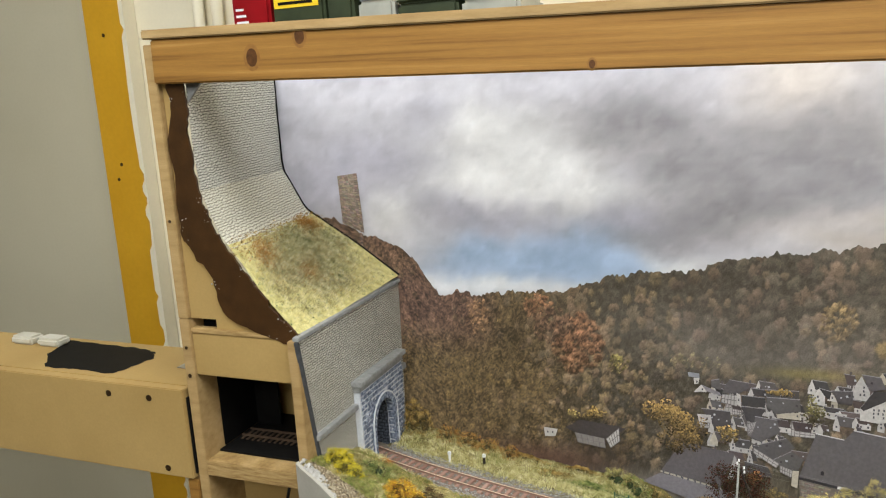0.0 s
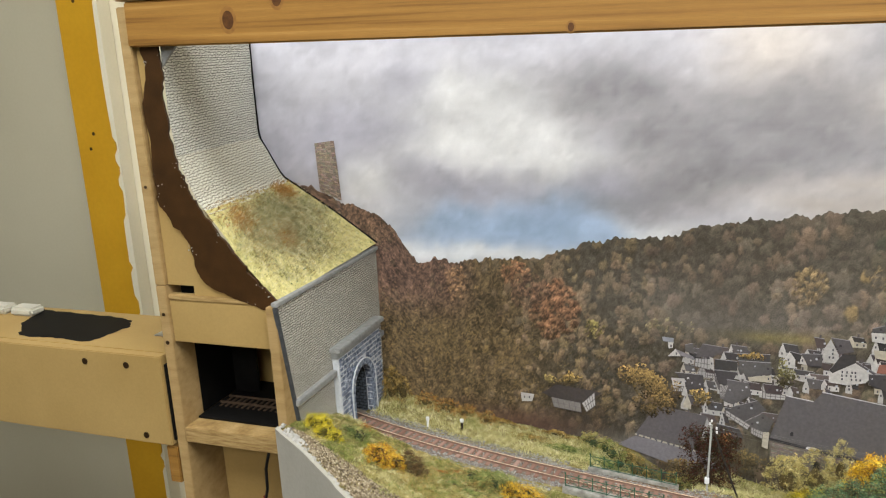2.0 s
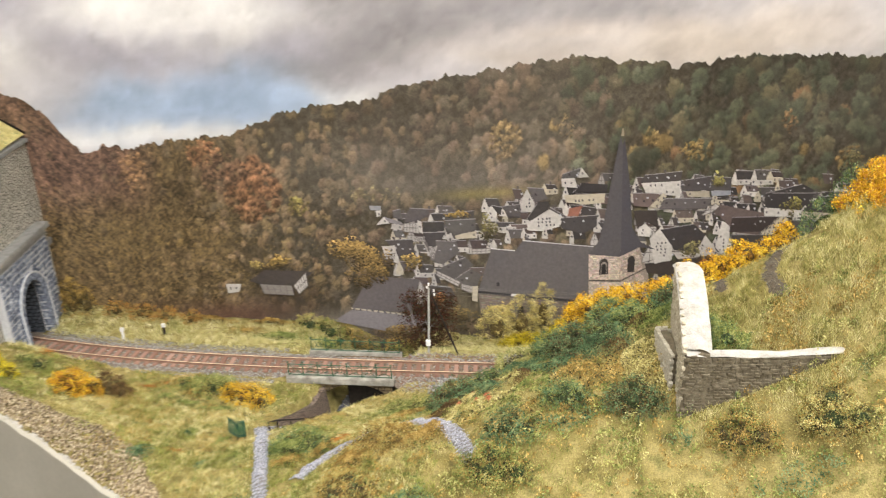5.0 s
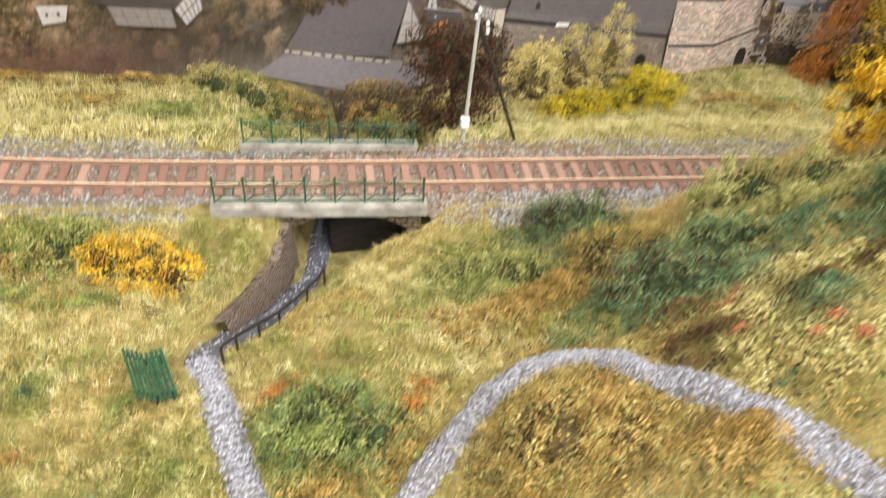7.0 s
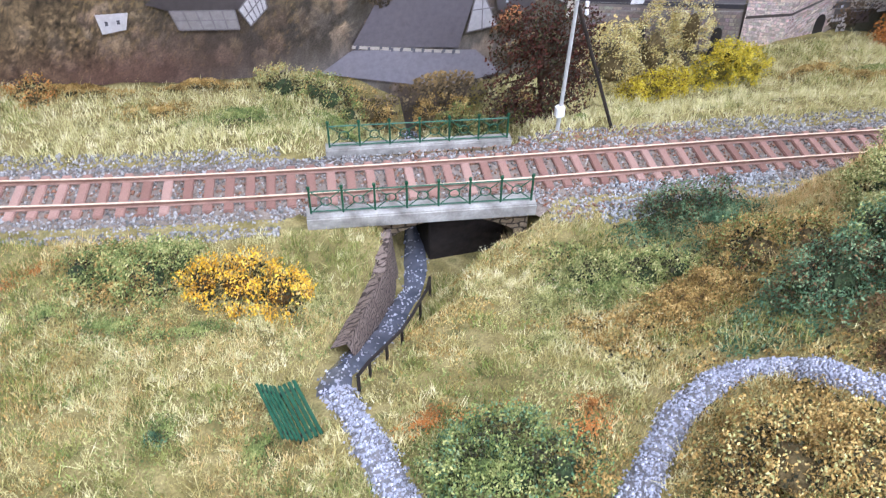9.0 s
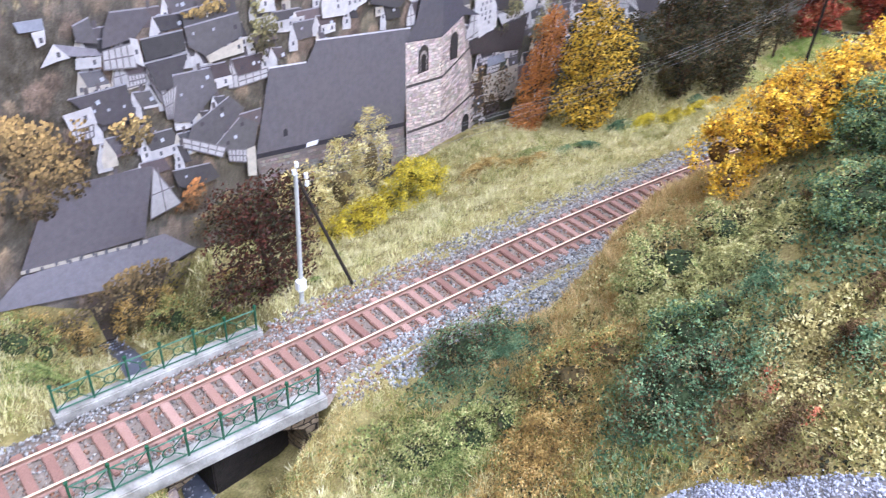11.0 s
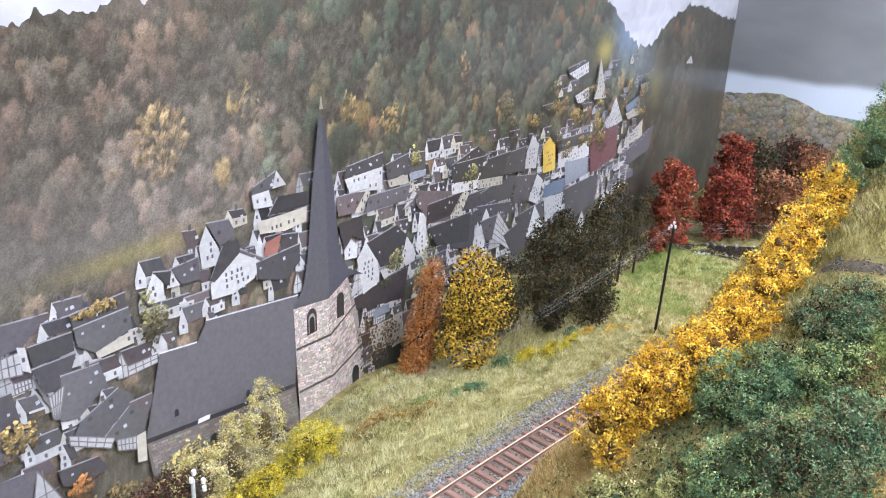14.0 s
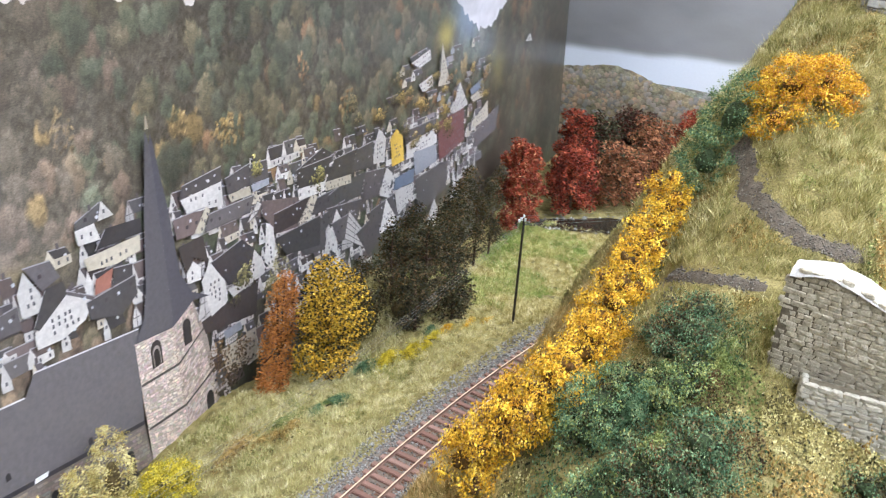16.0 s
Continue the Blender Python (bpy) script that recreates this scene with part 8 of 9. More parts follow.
carpet("hillside_flock", [(0.116, -0.100, 0.026, 0.020, 0.009), (0.098, -0.178, 0.034, 0.028, 0.012), (0.128, -0.088, 0.018, 0.012, 0.007), (0.05, -0.165, 0.014, 0.02, 0.008), (0.13, -0.20, 0.03, 0.02, 0.010), (0.075, -0.20, 0.02, 0.02, 0.01), (0.028, -0.172, 0.016, 0.012, 0.008), (-0.07, -0.03, 0.02, 0.012, 0.008)], 12500, 0.0012, LEAF_BROWN, "olive and brown leafy flock on the mounds")
carpet("hillside_flock", [(0.142, -0.160, 0.016, 0.006, 0.007), (0.172, -0.160, 0.012, 0.006, 0.006), (0.168, -0.046, 0.014, 0.008, 0.006), (0.27, -0.168, 0.016, 0.009, 0.007), (0.30, -0.152, 0.012, 0.010, 0.008)], 3800, 0.0011, LEAF_UMBER, "brown withered flock on the hillside")
carpet("hillside_flock", [(0.167, -0.085, 0.005, 0.004, 0.004), (0.146, -0.088, 0.003, 0.003, 0.002), (0.170, -0.163, 0.003, 0.003, 0.004), (0.167, -0.174, 0.003, 0.003, 0.004), (0.168, -0.184, 0.004, 0.003, 0.004), (0.160, -0.178, 0.003, 0.003, 0.004), (0.159, -0.146, 0.004, 0.003, 0.004), (0.149, -0.164, 0.003, 0.003, 0.004), (0.155, -0.15, 0.004, 0.003, 0.002), (0.052, -0.176, 0.004, 0.003, 0.003), (0.31, -0.137, 0.003, 0.003, 0.003)], 560, 0.0011, CORAL, "coral red flock specks")
carpet("hillside_flock", [(0.018, -0.124, 0.010, 0.007, 0.004), (0.03, -0.128, 0.009, 0.006, 0.004), (0.06, -0.145, 0.010, 0.008, 0.004), (-0.215, 0.02, 0.01, 0.01, 0.004)], 800, 0.0010, LEAF_ORANGE, "orange withered flock in the grass")
# mixed thicket over the hillside, each sort where its own noise band lies
def thicket(name, count, box, bands, size, high, seed, label, inside):
    count, size = int(count * 2.0), size * 0.56
    x, y = rng.uniform(box[0], box[1], count), rng.uniform(box[2], box[3], count)
    keep = free_of_track(x, y, 0.030) & off_paths(x, y, 0.0005) & (y > level(EDGE, x) + 0.002) & inside(x, y)
    x, y = x[keep], y[keep]
    v = cloudy(x + 5, y + 5, 30, seed, 3) + 0.16 * (cloudy(x, y, 190, seed + 5, 2) - 0.5)
    lump = cloudy(x, y, 75, seed + 9, 3)
    z = lay(x, y) + 1.5 * high * np.clip(lump - 0.3, 0, 1) * rng.uniform(0.3, 1.1, len(x))
    for low, top, material in bands:
        sel = (v >= low) & (v < top)
        if sel.any():
            tagged(leaves(name, np.stack([x[sel], y[sel], z[sel]], 1), size, material), label, "ground cover", kind="stuff")


def hillside(x, y):
    return ~((x > 0.16) & (y > -0.102)) & (y < -0.055 - 0.10 * np.clip(0.16 - x, 0, 1)) & (along([(0.29, -0.19, 0), (0.29, -0.25, 0)], x, y)[0] > 0.012)


PATCH_DARK = [(0.212, -0.176, 0.010), (0.146, -0.183, 0.004), (0.160, -0.041, 0.024), (0.156, -0.118, 0.017), (0.134, -0.129, 0.014), (0.210, -0.140, 0.022), (0.196, -0.133, 0.014), (0.251, -0.158, 0.026), (0.282, -0.163, 0.014), (0.236, -0.146, 0.018), (0.120, -0.124, 0.008)]
PATCH_PALE = [(0.196, -0.107, 0.022), (0.180, -0.107, 0.014), (0.150, -0.070, 0.010)]
PATCH_GREEN = [(0.108, -0.061, 0.020), (0.190, -0.190, 0.016), (0.270, -0.176, 0.010)]
PATCH_OLIVE = [(0.125, -0.098, 0.020), (0.101, -0.104, 0.017), (0.126, -0.157, 0.012), (0.225, -0.195, 0.018), (0.210, -0.215, 0.02)]
PATCH_UMBER = [(0.139, -0.141, 0.008), (0.139, -0.165, 0.009), (0.171, -0.166, 0.005), (0.190, -0.156, 0.009), (0.192, -0.168, 0.008), (0.245, -0.184, 0.009), (0.297, -0.156, 0.008), (0.172, -0.050, 0.007), (0.230, -0.128, 0.006)]
PATCH_STRAW = [(0.161, -0.156, 0.009), (0.176, -0.176, 0.012), (0.154, -0.172, 0.010), (0.150, -0.156, 0.007), (0.126, -0.158, 0.007), (0.165, -0.176, 0.012), (0.150, -0.178, 0.010), (0.186, -0.160, 0.010), (0.232, -0.178, 0.009), (0.288, -0.146, 0.008), (0.262, -0.172, 0.008), (0.186, -0.148, 0.008), (0.156, -0.160, 0.011), (0.177, -0.156, 0.012), (0.266, -0.206, 0.014), (0.272, -0.193, 0.010), (0.266, -0.226, 0.014), (0.203, -0.071, 0.030), (0.165, -0.086, 0.012), (0.075, -0.110, 0.014)]


def patched_cover(count, size):
    """Dense flock over the hillside: every spot takes the sort of the nearest patch, with torn borders."""
    x, y = rng.uniform(0.080, 0.315, count), rng.uniform(-0.235, -0.025, count)
    keep = free_of_track(x, y, 0.030) & off_paths(x, y, 0.0008) & (along([(0.29, -0.19, 0), (0.29, -0.25, 0)], x, y)[0] > 0.012)
    x, y = x[keep], y[keep]
    wx, wy = x + 0.018 * (cloudy(x, y, 60, 201, 3) - 0.5), y + 0.018 * (cloudy(x, y, 60, 211, 3) - 0.5)
    best, pick = np.full(len(x), 9.0), np.full(len(x), -1)
    kinds = ((PATCH_DARK, LEAF_DARK, 0.010, "dark green flock on the hillside"), (PATCH_PALE, LEAF_PALE, 0.009, "pale leafy flock on the hillside"), (PATCH_GREEN, LEAF_GREEN, 0.008, "mid green flock on the hillside"),
             (PATCH_OLIVE, LEAF_BROWN, 0.007, "olive flock on the hillside"), (PATCH_UMBER, LEAF_UMBER, 0.008, "dark brown flock on the hillside"), (PATCH_STRAW, LEAF_STRAW, 0.006, "straw coloured flock on the hillside"))
    for k, (places, material, high, text) in enumerate(kinds):
        for px, py, r_ in places:
            d = np.hypot(wx - px, wy - py) / r_
            pick, best = np.where(d < best, k, pick), np.minimum(d, best)
    lump = cloudy(x, y, 110, 221, 3)
    stray = rng.uniform(size=len(x))
    for k, (places, material, high, text) in enumerate(kinds):
        sel = (pick == k) & (best < 1.25 + 0.9 * stray) & (lump > 0.30)
        if not sel.any():
            continue
        z = lay(x[sel], y[sel]) + high * np.clip(lump[sel] - 0.25, 0, 1) * 1.6 * rng.uniform(0.25, 1.0, sel.sum()) * np.clip(1.3 - best[sel], 0.25, 1)
        spots_ = np.stack([x[sel], y[sel], z], 1)
        # A share sits on the ground, coloured dark to imitate shade between leaves.
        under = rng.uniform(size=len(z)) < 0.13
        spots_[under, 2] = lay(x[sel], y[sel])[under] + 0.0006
        tagged(leaves("hillside_thicket", spots_[under], size * 1.25, LEAF_SHADE), "dark low flakes imitating shade under the hillside flock", "ground cover", kind="stuff")
        tagged(leaves("hillside_thicket", spots_[~under], size, material), text, "ground cover", kind="stuff")


patched_cover(118000, 0.00062)
thicket("hillside_thicket", 26000, (0.29, 0.46, -0.24, -0.12), [(0.0, 0.34, LEAF_BROWN), (0.66, 0.70, LEAF_PALE), (0.70, 1.0, LEAF_GREEN)], 0.0010, 0.004, 83, "thin leafy undergrowth on the upper hill", hillside)
thicket("meadow_flock", 30000, (-0.25, 0.10, -0.22, -0.01), [(0.0, 0.34, LEAF_BROWN), (0.34, 0.38, LEAF_GREEN), (0.58, 0.63, LEAF_PALE), (0.63, 1.0, LEAF_GREEN)], 0.0009, 0.005, 95, "small leafy tufts in the dry meadow", lambda x, y: y > level(EDGE, x) + 0.03)
thicket("foreground_flock", 45000, (-0.02, 0.42, -0.36, -0.215), [(0.0, 0.31, LEAF_DARK), (0.31, 0.36, LEAF_GREEN), (0.42, 0.46, LEAF_BROWN), (0.60, 0.65, LEAF_PALE), (0.65, 0.70, LEAF_GREEN), (0.74, 1.0, LEAF_BROWN)], 0.0013, 0.014, 33, "leafy undergrowth on the front slope", hillside)
# bushes beside the track in front
shrub("orange_bush", [on_ground(-0.030, -0.036, 0.017, 0.012), on_ground(-0.016, -0.044, 0.012, 0.010), on_ground(-0.042, -0.032, 0.010, 0.010)], 3600, 0.0013, LEAF_GOLD, "orange yellow bush in the dry grass", second=LEAF_BROWN, share=0.35)
shrub("green_bush", [on_ground(-0.062, -0.024, 0.017, 0.012), on_ground(-0.050, -0.018, 0.010, 0.011)], 2600, 0.0012, LEAF_GREEN, "green bush beside an orange bush", second=LEAF_PALE)
shrub("orange_bush", [on_ground(-0.166, -0.052, 0.015, 0.014), on_ground(-0.153, -0.050, 0.011, 0.012), on_ground(-0.176, -0.046, 0.010, 0.010)], 4400, 0.0013, LEAF_GOLD, "orange yellow bush near the gravel edge", second=LEAF_RUSTY, share=0.4)
shrub("umber_bush", [on_ground(-0.143, -0.036, 0.013, 0.013), on_ground(-0.132, -0.040, 0.009, 0.009)], 2200, 0.0012, LEAF_UMBER, "brown bush beside an orange bush")
shrub("yellow_bush", [on_ground(-0.240, -0.044, 0.012, 0.012), on_ground(-0.226, -0.050, 0.011, 0.010), on_ground(-0.214, -0.052, 0.009, 0.009), on_ground(-0.232, -0.040, 0.010, 0.013)], 5200, 0.0013, LEAF_YELLOW, "bright yellow flowering bush below the tunnel wall", second=LEAF_GREEN, share=0.12)
shrub("green_bush", [on_ground(-0.205, -0.02, 0.011, 0.009), on_ground(-0.218, -0.012, 0.009, 0.007)], 1400, 0.0012, LEAF_GREEN, "small green bush beside the tunnel portal", second=LEAF_PALE)
# behind the track
carpet("trackside_flock", [(-0.10, 0.142, 0.05, 0.007, 0.008), (-0.04, 0.146, 0.04, 0.006, 0.007), (-0.16, 0.138, 0.03, 0.008, 0.008), (0.33, 0.11, 0.03, 0.01, 0.006)], 5200, 0.0012, LEAF_BROWN, "brown withered flock along the backdrop's foot")
for bx, by, r, h, m1 in ((0.028, 0.122, 0.016, 0.014, LEAF_GREEN), (0.050, 0.138, 0.014, 0.016, LEAF_BROWN), (0.104, 0.118, 0.015, 0.016, LEAF_GREEN), (0.118, 0.104, 0.012, 0.012, LEAF_PALE), (0.006, 0.136, 0.014, 0.012, LEAF_PALE), (0.098, 0.142, 0.018, 0.022, LEAF_BROWN)):
    shrub("trackside_bush", [on_ground(bx, by, r, h), on_ground(bx + 0.009, by - 0.004, r * 0.7, h * 0.8), on_ground(bx - 0.008, by + 0.003, r * 0.6, h * 0.9)], 1500, 0.0012, m1, "leafy bush between the track and the backdrop", second=LEAF_BROWN, share=0.25)
shrub("brown_bush", [on_ground(-0.238, 0.136, 0.013, 0.030), on_ground(-0.224, 0.138, 0.012, 0.020)], 2600, 0.0013, LEAF_BROWN, "tall brown bush beside the tunnel portal")
for bx, by, r in ((-0.195, 0.138, 0.014), (-0.170, 0.138, 0.014), (-0.146, 0.138, 0.013), (-0.12, 0.140, 0.012)):
    shrub("brown_bush", [on_ground(bx, by, r, 0.010)], 900, 0.0012, LEAF_BROWN, "low brown bush in front of the backdrop", second=LEAF_ORANGE, share=0.3)
carpet("trackside_flock", [(-0.02, 0.105, 0.03, 0.016, 0.008), (0.03, 0.098, 0.022, 0.014, 0.008), (0.135, 0.085, 0.018, 0.014, 0.009), (0.11, 0.10, 0.016, 0.018, 0.010), (0.405, 0.085, 0.022, 0.010, 0.005), (0.37, 0.10, 0.02, 0.01, 0.005), (0.148, 0.060, 0.006, 0.006, 0.004)], 6500, 0.0012, LEAF_GREEN, "green leafy flock behind the track")
carpet("trackside_flock", [(0.35, 0.092, 0.022, 0.012, 0.006), (0.13, 0.11, 0.03, 0.016, 0.01), (-0.06, 0.12, 0.03, 0.014, 0.006)], 2600, 0.0012, LEAF_BROWN, "olive leafy flock behind the track")
carpet("trackside_flock", [(0.412, 0.083, 0.016, 0.008, 0.007), (0.396, 0.088, 0.010, 0.007, 0.006), (0.476, 0.096, 0.010, 0.010, 0.006), (0.520, 0.058, 0.010, 0.006, 0.005)], 3200, 0.0012, LEAF_DARK, "dark green leafy flock behind the track")
carpet("trackside_flock", [(0.486, 0.080, 0.011, 0.008, 0.007), (0.497, 0.064, 0.010, 0.007, 0.006), (0.508, 0.053, 0.014, 0.006, 0.006)], 5400, 0.0012, LEAF_YELLOW, "yellow leafy flock behind the track")
carpet("trackside_flock", [(0.343, 0.100, 0.014, 0.006, 0.006), (0.366, 0.091, 0.012, 0.006, 0.005)], 1500, 0.0012, LEAF_BROWN, "olive brown flock behind the track")
carpet("trackside_flock", [(0.548, 0.036, 0.014, 0.004, 0.003), (0.566, 0.026, 0.010, 0.004, 0.003), (0.528, 0.048, 0.010, 0.005, 0.005)], 2200, 0.0011, LEAF_GOLD, "orange withered flock at the field's edge")
shrub("yellow_bush", [(0.226, 0.122, -0.050, 0.015, 0.012, 0.011), (0.238, 0.121, -0.046, 0.011, 0.011, 0.010), (0.214, 0.124, -0.053, 0.010, 0.010, 0.009)], 3200, 0.0014, LEAF_YELLOW, "rounded yellow bush behind the track", second=LEAF_UMBER, share=0.16, clip=False)
shrub("yellow_bush", [(0.270, 0.122, -0.044, 0.017, 0.014, 0.015), (0.286, 0.121, -0.042, 0.015, 0.013, 0.014), (0.276, 0.121, -0.034, 0.013, 0.011, 0.010), (0.258, 0.122, -0.048, 0.011, 0.010, 0.010), (0.296, 0.121, -0.046, 0.010, 0.010, 0.010)], 4200, 0.0014, LEAF_YELLOW, "rounded yellow bush behind the track", second=LEAF_GREEN, share=0.12, clip=False)
shrub("pale_bush", [(0.205, 0.138, -0.040, 0.022, 0.010, 0.030), (0.232, 0.138, -0.034, 0.020, 0.010, 0.034), (0.255, 0.138, -0.024, 0.014, 0.010, 0.036)], 6400, 0.0014, LEAF_CREAM, "pale yellow airy bush in front of the church", second=LEAF_BROWN, share=0.16, clip=False)


def tree(name, x, y, height, crown, n, size, material, label, second=None, share=0.25, trunk=0.0016, foot=None, limbs=9, holes=0.36):
    z0 = float(lay(x, y)) if foot is None else foot
    ob = empty(name, (x, y, z0))
    part("trunk", tube([(0, 0, -0.004), (0.001, 0, height * 0.3), (-0.001, 0.001, height * 0.6), (0.0, 0, height * 0.9)], trunk, 7, taper=0.35), TWIG, ob)
    bm = bmesh.new()
    for i in range(limbs):
        c = crown[i % len(crown)]
        a = rng.uniform(0, 2 * math.pi)
        end = (c[0] + c[3] * 0.8 * math.cos(a), c[1] + c[4] * 0.8 * math.sin(a), c[2] + c[5] * rng.uniform(-0.4, 0.7))
        s = height * rng.uniform(0.25, 0.6)
        tube([(0, 0, s), (end[0] * 0.5, end[1] * 0.5, (s + end[2]) / 2), end], trunk * 0.45, 5, bm, 0.3)
    part("branchwork", bm, TWIG, ob)
    pts = blob_points(n, crown, 0.25)
    hole = cloudy(pts[:, 0] * 1.0 + 3, pts[:, 2] + pts[:, 1], 190, 7, 2)
    pts = pts[hole > holes]
    if second is not None:
        cut = rng.uniform(size=len(pts)) < share
        leaves("crown", pts[cut], size, second, ob)
        pts = pts[~cut]
    leaves("crown", pts, size, material, ob)
    return tagged(ob, label, "tree")


tree("maroon_tree", 0.131, 0.075, 0.062, [(0.0, 0, 0.034, 0.030, 0.018, 0.026), (-0.010, 0, 0.052, 0.020, 0.014, 0.018), (0.012, 0, 0.050, 0.019, 0.014, 0.018), (0.0, 0, 0.016, 0.032, 0.016, 0.016)], 11000, 0.0009, LEAF_BLACKRED, "dark maroon airy tree behind the telegraph pole", LEAF_SHADE, 0.3)
# Dark flakes mixed into the crown imitate its shaded gaps.
tree("golden_tree", 0.458, 0.116, 0.106, [(0.004, 0, 0.066, 0.038, 0.024, 0.028), (-0.006, 0, 0.090, 0.023, 0.017, 0.020), (0.020, 0, 0.044, 0.033, 0.021, 0.026), (-0.014, 0, 0.036, 0.028, 0.019, 0.024), (0.006, 0, 0.018, 0.026, 0.016, 0.016), (-0.022, 0, 0.070, 0.016, 0.013, 0.016)], 27000, 0.0011, LEAF_GOLDTREE, "golden yellow tree with dark gaps", LEAF_SHADE, 0.36, holes=0.48)
tree("orange_tree", 0.424, 0.140, 0.080, [(0.004, 0, 0.060, 0.016, 0.012, 0.030), (-0.004, 0, 0.034, 0.018, 0.012, 0.026), (-0.010, 0, 0.014, 0.018, 0.012, 0.018), (0.012, 0, 0.080, 0.010, 0.010, 0.016)], 13000, 0.0008, LEAF_ORANGE, "drooping orange tree beside the golden tree", LEAF_RUST, 0.2)
drng = random.Random(23)
for i, (tx_, ty_, th) in enumerate(((0.508, 0.117, 0.064), (0.518, 0.072, 0.060), (0.549, 0.052, 0.060), (0.548, 0.110, 0.070), (0.594, 0.098, 0.074), (0.606, 0.126, 0.080), (0.650, 0.114, 0.090), (0.70, 0.125, 0.100), (0.745, 0.128, 0.110), (0.80, 0.130, 0.125), (0.86, 0.134, 0.115))):
    tree("dark_tree", tx_, ty_, th, [(drng.uniform(-0.018, 0.018), drng.uniform(-0.010, 0.008), th * (0.16 + 0.80 * (j + drng.random()) / 15), drng.uniform(0.007, 0.013) * (1.15 - 0.035 * j), drng.uniform(0.007, 0.012), drng.uniform(0.008, 0.015)) for j in range(15)], 5200, 0.0011, LEAF_SHADE, "dark olive deciduous tree in front of the backdrop", LEAF_UMBER, 0.22)
shrub("brown_bush", [on_ground(0.530, 0.092, 0.020, 0.022), on_ground(0.560, 0.080, 0.022, 0.026), on_ground(0.584, 0.066, 0.018, 0.020), on_ground(0.610, 0.090, 0.024, 0.024), on_ground(0.565, 0.110, 0.024, 0.026)], 6500, 0.0014, LEAF_SHADE, "dark brown undergrowth below the far trees", second=LEAF_UMBER, share=0.45)
REDS = [(0.955, 0.132, 0.128, LEAF_RED, LEAF_RUST, 0.038), (1.05, 0.086, 0.100, LEAF_RED, LEAF_BLACKRED, 0.042), (1.13, 0.108, 0.138, LEAF_RED, LEAF_BLACKRED, 0.036), (1.12, 0.034, 0.096, LEAF_RUST, LEAF_SHADE, 0.050), (1.20, 0.090, 0.115, LEAF_SHADE, LEAF_BLACKRED, 0.046),
        (1.205, 0.012, 0.122, LEAF_RUST, LEAF_SHADE, 0.046), (1.235, -0.048, 0.135, LEAF_RED, LEAF_RUST, 0.046), (1.17, -0.020, 0.082, LEAF_RUST, LEAF_BLACKRED, 0.046), (1.255, 0.05, 0.115, LEAF_BLACKRED, LEAF_SHADE, 0.05)]
brng = random.Random(71)


def boughs(th, w, count):
    """Small rounded leaf clumps round a domed crown, lowest ones nearly on the ground."""
    out = [(0, 0, th * 0.52, w * 0.55, w * 0.5, th * 0.34)]
    for i in range(count):
        h = (i + 0.5) / count
        r_ = w * (0.80 + 0.25 * min(1.0, h / 0.3) - 0.62 * max(0.0, h - 0.35) ** 1.6 / 0.5)
        a = i * 2.4 + brng.uniform(-0.5, 0.5)
        s_ = w * brng.uniform(0.26, 0.44)
        out.append((r_ * 0.72 * math.cos(a), r_ * 0.66 * math.sin(a), th * (0.10 + 0.82 * h), s_, s_, s_ * brng.uniform(0.6, 0.95)))
    return out


for tx_, ty_, th, m1, m2, w in REDS:
    tree("autumn_tree", tx_, ty_, th, boughs(th, w, 26), 9000, 0.0021, m1, "dense autumn tree with dark red and rust leaves", m2, 0.25, trunk=0.003)
# pond at the foot of the field
bank = [(0.975, 0.128), (0.978, 0.098), (0.985, 0.072), (0.999, 0.028), (1.018, -0.012), (1.030, -0.050), (1.075, -0.052), (1.063, -0.012), (1.056, 0.028), (1.026, 0.075), (1.008, 0.105), (1.000, 0.130)]
px = []
for (ax_, ay_), (bx_, by_) in zip(bank, bank[1:] + bank[:1]):
    for t in (0.0, 0.33, 0.67):
        px.append((ax_ + (bx_ - ax_) * t + 0.004 * math.sin(37 * (ax_ + t)), ay_ + (by_ - ay_) * t + 0.003 * math.sin(53 * (ay_ + t)), -0.1175))
pond = put("pond", px, [tuple(range(len(px)))], shader("dark_water", [lin(34, 32, 26), lin(50, 46, 36)], 20, 0.08, specular=0.6))
tagged(pond, "dark still pond below the field", "pond", kind="structure")
stone_at = np.array(px)[rng.integers(0, len(px), 60)] + rng.normal(0, 0.003, (60, 3)) * (1, 1, 0.1)
tagged(pebbles("pond_stones", stone_at[:, 0], stone_at[:, 1], np.full(60, -0.1170), 0.0026, STONES), "pale stones along the pond's bank", "stones", kind="stuff")

# ---- grass fibres ----
def meadow(name, count, box, height, material, label, want, spread=0.6, width=0.00035):
    x, y = rng.uniform(box[0], box[1], count), rng.uniform(box[2], box[3], count)
    keep = free_of_track(x, y) & off_paths(x, y) & (y > level(EDGE, x) + 0.002) & (y < 0.152 + 0.0228 * x) & want(x, y) & (cloudy(x, y, 120, 44, 3) > 0.27)
    x, y = x[keep], y[keep]
    ob = blades(name, x, y, height * (0.45 + 1.25 * ease((cloudy(x, y, 170, 61, 3) - 0.25) / 0.5)), material, spread, width)
    return tagged(ob, label, "grass", kind="stuff")


def not_gravel(x, y):
    return y > level(EDGE, x) + gravel_width(x) * 0.95


def greenish(x, y):
    return cloudy(x, y, 26, 17, 3) + 0.15 * (cloudy(x, y, 150, 19, 2) - 0.5) + 0.06 * ease((x - 0.03) / 0.05) * (y < 0.0) > 0.515


def tawny(x, y):
    return cloudy(x, y, 32, 27, 3) + 0.15 * (cloudy(x, y, 150, 29, 2) - 0.5) > 0.575


FINE = 0.00015
